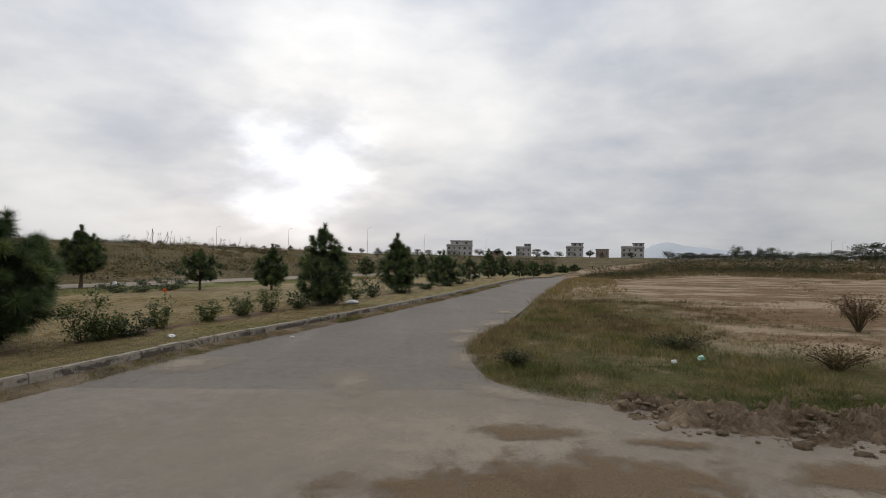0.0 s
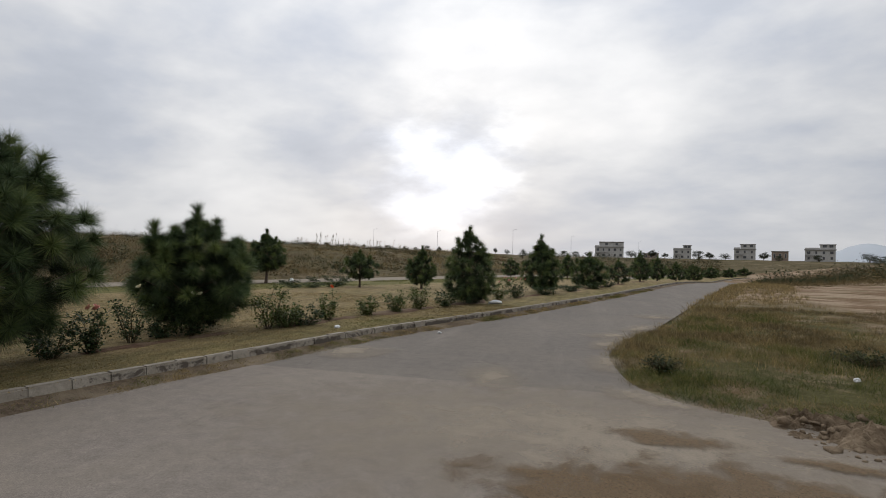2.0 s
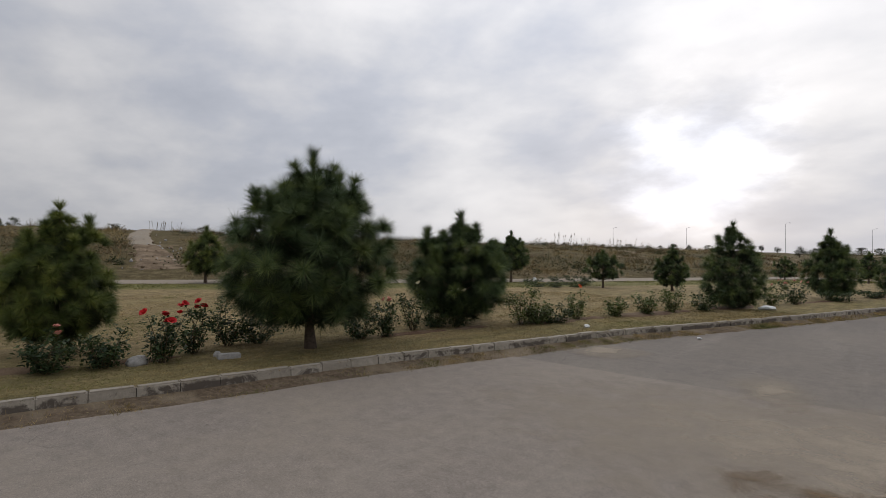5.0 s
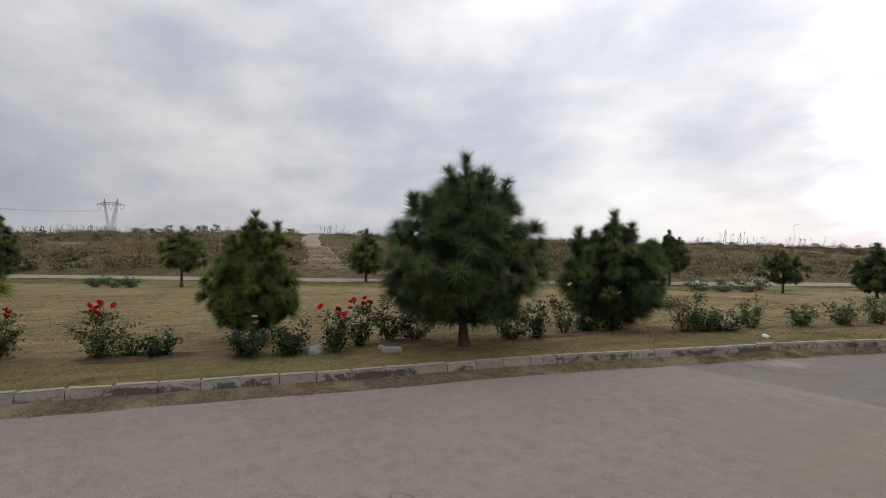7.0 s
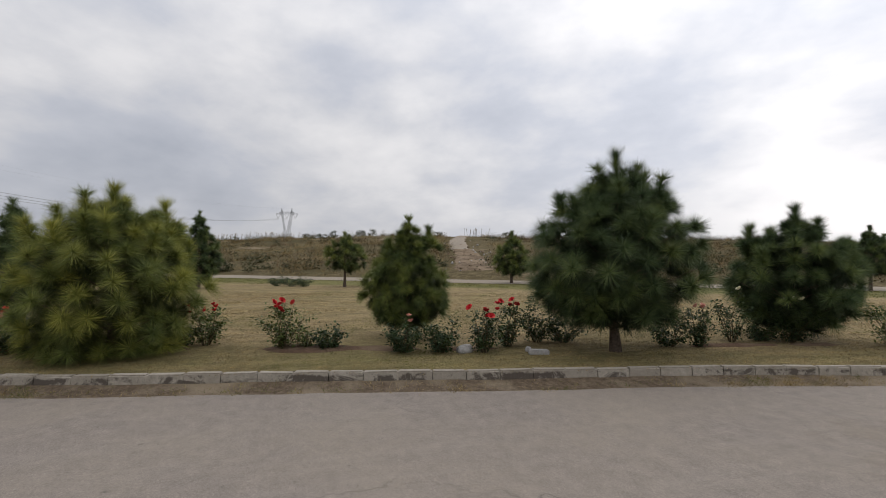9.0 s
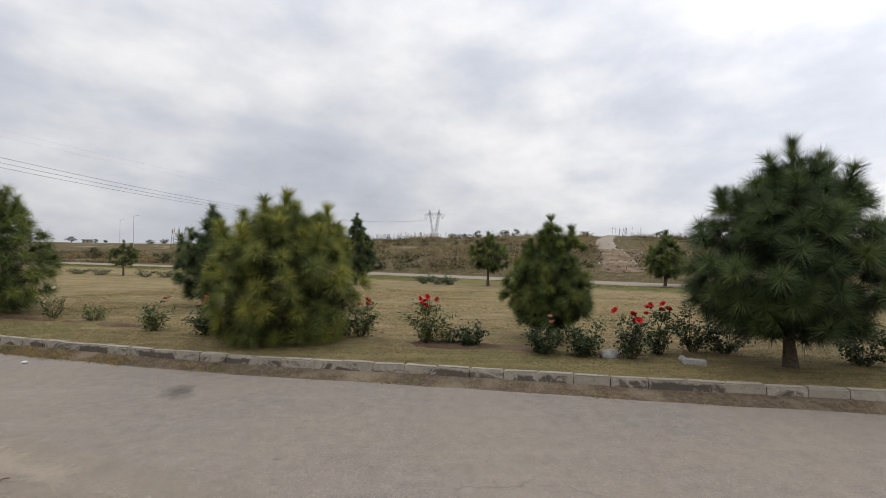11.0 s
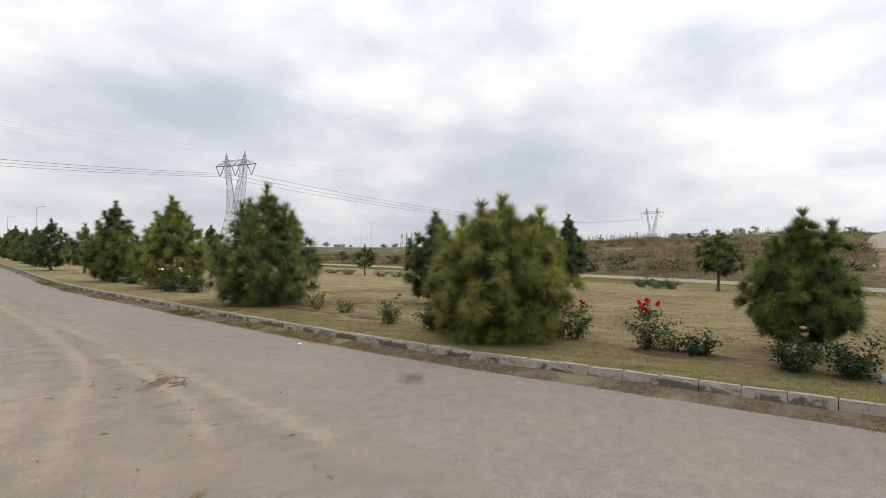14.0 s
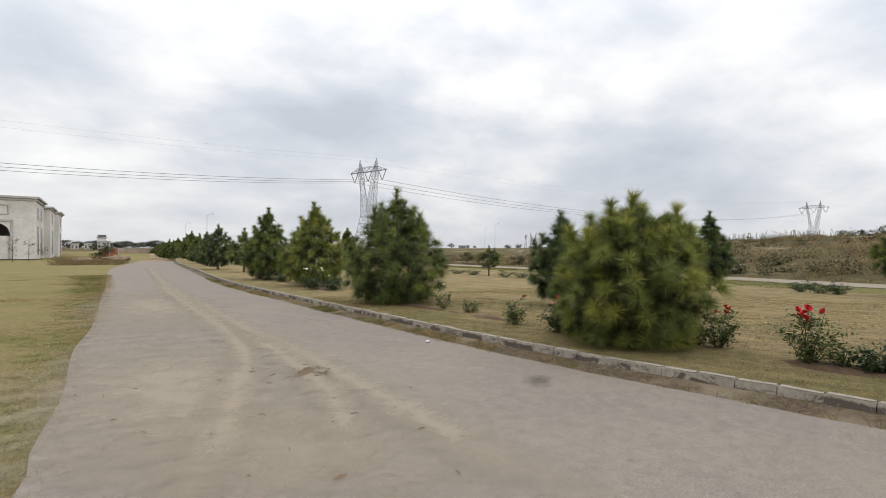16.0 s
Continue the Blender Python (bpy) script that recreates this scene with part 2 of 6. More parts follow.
def field_colour(n, p):
    fine = n.ramp(n.noise(p, 5.0, 8, 0.78), [(0.3, (0.115, 0.070, 0.040)), (0.7, (0.27, 0.178, 0.108))])
    wide = n.add("ShaderNodeMapping", {"Vector": p, "Rotation": (0, 0, radians(-10)), "Scale": (0.7, 1.1, 1)}).outputs[0]
    pale = n.ramp(n.noise(wide, 0.22, 9, 0.76, 0.2), [(0.47, (0, 0, 0)), (0.55, (1, 1, 1))])
    sand = n.ramp(n.noise(p, 9, 6, 0.75), [(0.3, (0.30, 0.225, 0.15)), (0.7, (0.48, 0.375, 0.265))])
    col = n.mix(n.math("MULTIPLY", pale, 0.85), fine, sand)
    weed = n.ramp(n.noise(p, 0.34, 8, 0.72), [(0.52, (0, 0, 0)), (0.62, (1, 1, 1))])
    col = n.mix(n.math("MULTIPLY", weed, 0.6), col, (0.105, 0.088, 0.036))
    turf = n.math("MULTIPLY", n.add("ShaderNodeAttribute", attribute_name="turf").outputs["Fac"], n.ramp(n.noise(p, 0.9, 6, 0.7), [(0.36, (0.1, 0.1, 0.1)), (0.52, (1, 1, 1))]))
    sward = n.ramp(n.noise(p, 12, 8, 0.8), [(0.3, (0.048, 0.046, 0.018)), (0.7, (0.145, 0.128, 0.056))])
    return n.mix(turf, col, sward)


FIELD = material("bare_earth_field", field_colour, 0.95, 0.05, (6, 0.10))


def leaf_build(a, b, c, tufted=False):
    """Blade colours that vary from piece to piece and in soft clumps."""
    def build(n, p):
        col = n.ramp(island(n), [(0.0, a), (0.6, b), (1.0, c)])
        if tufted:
            # tone 0 darkens inner tufts as painted crown shade; the rest varies by tuft
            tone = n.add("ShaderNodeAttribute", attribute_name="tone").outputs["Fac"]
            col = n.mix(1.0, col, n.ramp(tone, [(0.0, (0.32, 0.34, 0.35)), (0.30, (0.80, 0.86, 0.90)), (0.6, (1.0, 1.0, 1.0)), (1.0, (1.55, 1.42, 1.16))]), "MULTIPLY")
        clump = n.ramp(n.noise(p, 3.8, 3, 0.55), [(0.32, (0.60, 0.66, 0.66)), (0.68, (1.42, 1.32, 1.10))])
        return n.mix(1.0, col, clump, "MULTIPLY")
    return build


def leaf_material(name, a, b, c, rough=0.6, through=0.25, tufted=False):
    mat = material(name, leaf_build(a, b, c, tufted), rough, 0.25)
    n = Nodes(mat.node_tree)
    shader = mat.node_tree.nodes["Principled BSDF"]
    colour = shader.inputs["Base Color"].links[0].from_socket
    thin = n.add("ShaderNodeBsdfTranslucent", {"Color": colour})
    both = n.add("ShaderNodeMixShader", {0: through, 1: shader.outputs[0], 2: thin.outputs[0]})
    mat.node_tree.links.new(both.outputs[0], mat.node_tree.nodes["Material Output"].inputs[0])
    return mat


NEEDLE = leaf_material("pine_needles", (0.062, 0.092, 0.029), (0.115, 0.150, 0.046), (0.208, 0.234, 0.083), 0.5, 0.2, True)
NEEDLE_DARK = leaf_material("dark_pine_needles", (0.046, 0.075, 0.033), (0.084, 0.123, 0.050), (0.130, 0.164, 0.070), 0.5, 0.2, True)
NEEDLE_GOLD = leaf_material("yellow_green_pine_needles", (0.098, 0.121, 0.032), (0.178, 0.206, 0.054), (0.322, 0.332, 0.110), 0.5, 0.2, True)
ROSE_LEAF = leaf_material("rose_leaves", (0.022, 0.040, 0.017), (0.038, 0.064, 0.025), (0.070, 0.095, 0.036), 0.5)
ROSE_PALE = leaf_material("light_rose_leaves", (0.045, 0.068, 0.021), (0.082, 0.112, 0.034), (0.135, 0.160, 0.055), 0.5)
DRY = leaf_material("dry_grass_blades", (0.150, 0.113, 0.054), (0.262, 0.200, 0.099), (0.395, 0.312, 0.170), 0.8)
RUST = leaf_material("rust_brown_weed_blades", (0.085, 0.050, 0.028), (0.150, 0.092, 0.052), (0.235, 0.155, 0.092), 0.8)
BROWN = leaf_material("brown_scrub_blades", (0.078, 0.057, 0.029), (0.146, 0.110, 0.056), (0.230, 0.178, 0.098), 0.8)
DEEP_GREEN = leaf_material("deep_green_grass_blades", (0.040, 0.058, 0.016), (0.070, 0.092, 0.026), (0.120, 0.135, 0.044), 0.7)
GREEN = leaf_material("green_grass_blades", (0.080, 0.088, 0.024), (0.138, 0.140, 0.042), (0.215, 0.200, 0.074), 0.7)
SCRUB = leaf_material("dark_scrub_leaves", (0.026, 0.036, 0.017), (0.046, 0.056, 0.026), (0.078, 0.084, 0.040), 0.7)
FAR_LEAF = leaf_material("distant_tree_leaves", (0.050, 0.060, 0.043), (0.068, 0.078, 0.054), (0.092, 0.100, 0.070), 0.8)
BARK = material("pine_bark", lambda n, p: n.ramp(n.noise(p, 22, 6, 0.75), [(0.3, (0.055, 0.040, 0.030)), (0.7, (0.17, 0.13, 0.10))]), 0.95, 0.1, (40, 0.03))
STEM = material("woody_stems", lambda n, p: n.ramp(n.noise(p, 30, 3), [(0.3, (0.06, 0.05, 0.025)), (0.7, (0.13, 0.10, 0.055))]), 0.8, 0.2)
RED = material("red_petals", lambda n, p: n.ramp(island(n), [(0.0, (0.36, 0.010, 0.014)), (1.0, (0.62, 0.030, 0.034))]), 0.6, 0.2)
PINK = material("pink_petals", lambda n, p: n.ramp(island(n), [(0.0, (0.55, 0.20, 0.16)), (1.0, (0.70, 0.36, 0.29))]), 0.6, 0.2)
CREAM = material("cream_petals", lambda n, p: n.ramp(island(n), [(0.0, (0.72, 0.66, 0.42)), (1.0, (0.85, 0.82, 0.66))]), 0.6, 0.2)
ORANGE = material("orange_petals", lambda n, p: n.ramp(island(n), [(0.0, (0.50, 0.07, 0.02)), (1.0, (0.66, 0.14, 0.04))]), 0.6, 0.2)
STONE = material("pale_stone", lambda n, p: n.ramp(n.noise(p, 18, 6, 0.7), [(0.3, (0.26, 0.25, 0.235)), (0.7, (0.45, 0.43, 0.40))]), 0.9, 0.2, (30, 0.02))


# ---- mesh helpers ----
def mesh_ob(name, verts, faces, mat, parent=None, label="", smooth=False):
    """One mesh object; faces may be a list or an integer array with rows of one length."""
    me = bpy.data.meshes.new(name)
    verts = np.asarray(verts, dtype=np.float64).reshape(-1, 3)
    if isinstance(faces, np.ndarray):
        me.vertices.add(len(verts))
        me.vertices.foreach_set("co", verts.ravel())
        count, size = faces.shape
        me.loops.add(count * size)
        me.loops.foreach_set("vertex_index", faces.ravel().astype(np.int32))
        me.polygons.add(count)
        me.polygons.foreach_set("loop_start", np.arange(0, count * size, size, dtype=np.int32))
        me.update(calc_edges=True)
    else:
        me.from_pydata([tuple(v) for v in verts], [], faces)
    if smooth:
        me.polygons.foreach_set("use_smooth", [True] * len(me.polygons))
    for m in mat if isinstance(mat, (list, tuple)) else [mat]:
        me.materials.append(m)
    ob = new(name, me)
    if parent is not None:
        ob.parent = parent
    if label:
        ob["label"] = label
    return ob


def thing(name, label, category, place, group="", kind="", turn=0.0):
    ob = new(name)
    ob.empty_display_size = 0.2
    ob.matrix_basis = pose(*place, 0, 0, turn)
    return tagged(ob, label, category, group, kind)


def tube(points, radii, sides=6):
    """Verts and quad faces of a tapering round bar along points."""
    pts = np.asarray(points, float)
    out, faces = [], []
    for i, p in enumerate(pts):
        d = pts[min(i + 1, len(pts) - 1)] - pts[max(i - 1, 0)]
        d = d / (np.linalg.norm(d) + 1e-9)
        a = np.cross(d, (0.31, 0.95, 0.05) if abs(d[2]) > 0.5 else (0, 0, 1))
        a /= np.linalg.norm(a) + 1e-9
        b = np.cross(d, a)
        for k in range(sides):
            w = 2 * math.pi * k / sides
            out.append(p + radii[i] * (math.cos(w) * a + math.sin(w) * b))
    for i in range(len(pts) - 1):
        for k in range(sides):
            k2 = (k + 1) % sides
            faces.append([i * sides + k, i * sides + k2, (i + 1) * sides + k2, (i + 1) * sides + k])
    return np.array(out), np.array(faces)


def join(pieces):
    """Joins (verts, faces) pairs whose faces have one length."""
    vs, fs, n = [], [], 0
    for v, f in pieces:
        vs.append(v)
        fs.append(np.asarray(f) + n)
        n += len(v)
    return np.concatenate(vs), np.concatenate(fs)


def unit(v):
    return v / (np.linalg.norm(v, axis=-1, keepdims=True) + 1e-9)


def blades(rng, root, way, length, width, droop=0.0):
    """Thin three-cornered blades from root along way; arrays of one length."""
    side = unit(np.cross(way, rng.normal(size=way.shape)))
    tip = root + way * length[:, None]
    tip[:, 2] -= droop * length
    w = side * width[:, None] * 0.5
    verts = np.stack([root - w, root + w, tip], axis=1).reshape(-1, 3)
    return verts, np.arange(len(root) * 3).reshape(-1, 3)


def along(ctrl, step):
    """A smooth line through plan points, sampled every step metres: points and unit normals to its left."""
    c = np.asarray(ctrl, float)
    e = np.vstack([2 * c[0] - c[1], c, 2 * c[-1] - c[-2]])
    out = []
    for i in range(1, len(e) - 2):
        p0, p1, p2, p3 = e[i - 1:i + 3]
        for u in np.linspace(0, 1, 24, endpoint=False):
            out.append(0.5 * (2 * p1 + (p2 - p0) * u + (2 * p0 - 5 * p1 + 4 * p2 - p3) * u * u + (3 * p1 - p0 - 3 * p2 + p3) * u ** 3))
    out.append(e[-2])
    out = np.array(out)
    s = np.concatenate([[0], np.cumsum(np.linalg.norm(np.diff(out, axis=0), axis=1))])
    at = np.arange(0, s[-1], step)
    pts = np.stack([np.interp(at, s, out[:, 0]), np.interp(at, s, out[:, 1])], axis=1)
    d = unit(np.gradient(pts, axis=0))
    return pts, np.stack([-d[:, 1], d[:, 0]], axis=1)


def signed(p, line, normal):
    """Distance of plan points from a sampled line; positive on the side of its normals."""
    best = np.full(len(p), 1e9)
    sign = np.zeros(len(p))
    for i in range(0, len(line)):
        d = p - line[i]
        q = np.einsum("ij,ij->i", d, d)
        near = q < best
        best = np.where(near, q, best)
        sign = np.where(near, d @ normal[i], sign)
    return np.sqrt(best) * np.sign(sign)


# ---- plan ----
# the kerb's front edge, from the south-west to the north-east; the park lies to its left
KERB = [(-60.0, -120.0), (-37.0, -74.0), (-22.5, -42.0), (-14.6, -24.3), (-10.5, -13.0), (-8.2, -6.2), (-7.15, -2.6), (-6.60, 0.2), (-6.08, 2.6), (-5.60, 5.2), (-4.95, 7.7), (-4.30, 10.3), (-3.45, 12.6), (-1.55, 18.1), (1.3, 27.0), (6.6, 45.0), (11.4, 62.5), (16.3, 80.5), (23.0, 101.0), (32.0, 119.0), (56.0, 152.0)]
# the near edge of the pale track behind the lawn
TRACK = [(-78.0, -96.0), (-60.0, -62.0), (-47.5, -35.0), (-40.0, -18.0), (-34.0, -6.5), (-29.5, 1.0), (-24.0, 10.0), (-18.5, 19.5), (-13.7, 29.2), (-8.8, 40.0), (-2.2, 56.0), (6.0, 84.0), (14.0, 108.0), (30.0, 140.0)]
# the road's other edge, south-west of the side road, and north-east of it
EDGE_SOUTH = [(-56.0, -124.0), (-36.0, -84.0), (-21.1, -54.3), (-9.6, -25.7), (-4.8, -13.6), (-3.2, -10.0), (-2.1, -7.0), (-1.3, -5.2), (-0.9, -4.2), (0.4, -3.1), (3.0, -2.5), (12.0, -1.6), (40.0, 0.5)]
EDGE_NORTH = [(40.0, 1.0), (18.0, 2.6), (8.0, 4.2), (3.9, 5.75), (2.8, 6.2), (1.95, 6.65), (1.15, 7.1), (0.66, 7.8), (0.46, 8.9), (0.4, 10.3), (0.95, 12.5), (1.75, 14.8), (3.25, 20.2), (5.0, 26.6), (9.2, 41.0), (14.2, 58.0), (19.0, 75.0), (25.5, 95.0), (35.0, 114.0), (60.0, 148.0)]
kerb_line, kerb_left = along(KERB, 0.5)
track_line, track_left = along(TRACK, 1.0)
south_line, south_left = along(EDGE_SOUTH, 0.5)
north_line, north_left = along(EDGE_NORTH, 0.5)

# the lie of the land: how high the skyline stands by bearing (degrees left of north), and how far off it is
BEARING = [-180, -60, -30, -10, 5, 16, 28, 36, 47, 60, 70, 79, 88, 97, 108, 118, 130, 150, 165, 180]
SKYLINE = [0.3, 0.3, 0.35, 0.45, 0.5, 0.78, 1.05, 1.15, 1.38, 1.58, 1.85, 1.85, 1.5, 1.2, 0.8, 0.5, 0.45, 0.36, 0.3, 0.3]
FAR_OFF = [300, 300, 300, 300, 230, 120, 90, 82, 78, 76, 80, 84, 90, 105, 150, 220, 300, 300, 300, 300]


def land(p):
    """Height of the open ground at plan points, and how far each lies behind the track."""
    r = np.hypot(p[:, 0], p[:, 1])
    az = np.degrees(np.arctan2(-p[:, 0], p[:, 1]))
    top = 1.65 + np.tan(np.radians(np.interp(az, BEARING, SKYLINE))) * np.interp(az, BEARING, FAR_OFF)
    far = np.interp(az, BEARING, FAR_OFF)
    behind = signed(p, track_line, track_left) - 3.2
    start = np.where(behind > 0, np.maximum(r - behind, 1), 60.0)
    u = np.clip((r - start) / np.maximum(far - start, 5), 0, 1)
    rise = np.where(far < 200, 1 - (1 - u) ** 1.6, u ** 1.3)
    z = 0.14 + (top - 0.14) * rise
    rough = np.array([noise.fractal((a * 0.12, b * 0.12, 0.3), 1.0, 2.0, 4) for a, b in p])
    z = z + rough * np.clip(behind / 12, 0, 1) * 0.35 * np.clip(120 / (r + 1), 0, 1)
    return z, behind


def make_ground():
    """One sheet to the horizon."""
    rings = np.concatenate([[0.0], np.geomspace(2.0, 4500.0, 150)])
    turns = 400
    verts = [(0.0, 0.0, -0.06)]
    plan = []
    for r in rings[1:]:
        for k in range(turns):
            a = 2 * math.pi * k / turns
            plan.append((r * math.cos(a), r * math.sin(a)))
    plan = np.array(plan)
    z, behind = land(plan)
    kerb_side = signed(plan, kerb_line, kerb_left)
    in_park = (kerb_side > 0) & (behind < 0.3) & (np.hypot(*plan.T) < 125)
    south = signed(plan, south_line, south_left)        # negative: on the verge
    north = signed(plan, north_line, north_left)
    open_side = (kerb_side <= 0) & (np.hypot(*plan.T) < 140)
    near = np.clip((np.hypot(*plan.T) - 60) / 200, 0, 1)
    bumps = np.array([noise.fractal((a * 0.35, b * 0.35, 5.1), 1.0, 2.0, 4) for a, b in plan])
    out_of_road = np.clip(np.maximum(-south, -north) / 2.0, 0, 1)
    z = np.where(open_side, -0.03 + out_of_road * (0.06 + 0.05 * bumps) + (z - 0.14) * near, z)
    z = np.where(in_park, -0.05, z)
    verts += [(a, b, c) for (a, b), c in zip(plan, z)]
    faces, slots = [], []
    m = len(rings) - 1
    for k in range(turns):
        faces.append((0, 1 + k, 1 + (k + 1) % turns))
        slots.append(1)
    for i in range(m - 1):
        for k in range(turns):
            a, b = 1 + i * turns + k, 1 + i * turns + (k + 1) % turns
            faces.append((a, b, b + turns, a + turns))
            j = i * turns + k
            slots.append(0 if (kerb_side[j] > 0 or plan[j, 1] < -170) else (2 if south[j] < 1.5 and plan[j, 1] < -1.0 else 1))
    ob = mesh_ob("ground", verts, faces, [MOUND, FIELD, VERGE], smooth=True)
    ob.data.polygons.foreach_set("material_index", slots)
    turf = np.clip((5.5 + north) / 1.5, 0, 1) * np.clip((30 - np.hypot(*plan.T)) / 8, 0, 1)
    ob.data.attributes.new("turf", "FLOAT", "POINT").data.foreach_set("value", np.concatenate([[0.0], turf]).astype(np.float32))
    tagged(ob, "dry scrubby open ground rising behind the park", "ground", kind="structure")


make_ground()


def strip(name, line_a, line_b, z, mat, label, category, rows=8, edge=0.0, bumps=0.0):
    """A sheet between two plan lines with as many samples each."""
    verts, faces = [], []
    n = len(line_a)
    for i in range(n):
        wob = edge * (noise.noise((line_a[i][0] * 1.7, line_a[i][1] * 1.7, 0)) + 0.6 * noise.noise((line_a[i][0] * 5, line_a[i][1] * 5, 3)))
        way = Vector(line_b[i]) - Vector(line_a[i])
        for k in range(rows + 1):
            u = k / rows
            p = Vector(line_a[i]) + way * u + way.normalized() * wob * (1 - u)
            h = bumps * noise.fractal((p.x * 0.5, p.y * 0.5, 2.0), 1.0, 2.0, 4) * min(1, 6 * u, 6 * (1 - u)) if bumps else 0
            verts.append((p.x, p.y, z + h))
    for i in range(n - 1):
        for k in range(rows):
            a = i * (rows + 1) + k
            faces.append((a, a + 1, a + rows + 2, a + rows + 1))
    ob = mesh_ob(name, verts, faces, mat, smooth=True)
    return tagged(ob, label, category, kind="structure")


def resample(line, count):
    s = np.concatenate([[0], np.cumsum(np.linalg.norm(np.diff(line, axis=0), axis=1))])
    at = np.linspace(0, s[-1], count)
    return np.stack([np.interp(at, s, line[:, 0]), np.interp(at, s, line[:, 1])], axis=1)


# the lawn, from the back of the kerb to the track, and the track behind it
lawn_front = kerb_line + kerb_left * 0.15
ahead = resample(track_line, len(kerb_line))
lawn = strip("lawn", lawn_front, ahead, 0.165, LAWN, "patchy dry mown lawn with green tufts", "lawn", rows=48, bumps=0.02)
lawn_plan = np.array([v.co[:2] for v in lawn.data.vertices])
from_kerb = signed(lawn_plan, kerb_line, kerb_left)
to_track = np.abs(signed(lawn_plan, track_line, track_left))
lush = 0.45 * np.exp(-np.maximum(from_kerb - 0.9, 0) / 0.5) + 1.7 * np.clip((4.2 - to_track) / 1.2, 0, 1)
lawn.data.attributes.new("lush", "FLOAT", "POINT").data.foreach_set("value", lush.astype(np.float32))
strip("dirt_track", track_line, track_line + track_left * 3.4, 0.185, PATH_DIRT, "pale sandy dirt track behind the lawn", "track", rows=4, edge=0.35, bumps=0.04)
# the gutter and the road
gutter = strip("gutter", kerb_line + kerb_left * 0.02, kerb_line - kerb_left * 0.75, -0.006, SOIL, "strip of bare earth and dry weeds along the kerb", "gutter", rows=6, bumps=0.006)
for k, v in enumerate(gutter.data.vertices):
    v.co.z += 0.075 * (1 - (k % 7) / 6) ** 2.6 + 0.006 * noise.noise(v.co * 3.0)


def make_road():
    """Asphalt from the gutter to the far edge, in two surfaces that meet at a joint across the road."""
    near = kerb_line - kerb_left * 0.36
    # north-east piece
    upper = near[near[:, 1] > 6.9]
    n_edge = north_line[(north_line[:, 1] > 6.7) & (north_line[:, 0] < 70)]
    strip("road", upper, resample(n_edge, len(upper)), 0.012, ASPHALT, "grey asphalt road with dusty tyre marks", "road", rows=8, edge=0.12)
    lower = near[near[:, 1] < 7.5][::-1]
    s_edge = south_line[::-1]
    run = s_edge[(s_edge[:, 1] < -2.9) & (s_edge[:, 0] < 0.6)]
    straight = lower[lower[:, 1] < -2.4]
    strip("road", straight, resample(run[run[:, 1] < -3.5], len(straight)), 0.012, ASPHALT_WORN, "dusty worn grey asphalt road", "road", rows=8, edge=0.12)
    # the mouth of the side road
    west = lower[lower[:, 1] >= -3.8]
    mid_n = north_line[(north_line[:, 1] <= 7.6) & (north_line[:, 1] > 0.0)][::-1]
    mid_s = south_line[(south_line[:, 1] >= -4.4)]
    outline = [tuple(p) for p in west[::-1]] + [tuple(p) for p in mid_n] + [tuple(p) for p in mid_s[::-1]]
    bm = bmesh.new()
    vs = [bm.verts.new((a + 0.05 * noise.noise((a * 4, b * 4, 1)), b + 0.05 * noise.noise((a * 4, b * 4, 2)), 0.016)) for a, b in outline]
    bm.faces.new(vs)
    bmesh.ops.triangulate(bm, faces=bm.faces[:])
    me = bpy.data.meshes.new("side_road")
    bm.normal_update()
    bm.faces.ensure_lookup_table()
    if bm.faces[0].normal.z < 0:
        bmesh.ops.reverse_faces(bm, faces=bm.faces[:])
    bm.to_mesh(me)
    bm.free()
    me.materials.append(ASPHALT_WORN)
    tagged(new("side_road", me), "sand-strewn worn asphalt mouth of a side road", "road", kind="structure")


make_road()


# ---- pines ----
# crown outlines: half-widths from the lowest branches to the top
EGG = (0.62, 0.95, 1.0, 0.84, 0.54, 0.14)
DOME = (0.64, 0.96, 1.0, 0.92, 0.69, 0.22)
BALL = (0.74, 0.96, 1.0, 0.96, 0.80, 0.40)
SPIRE = (0.70, 1.0, 0.92, 0.70, 0.44, 0.15)


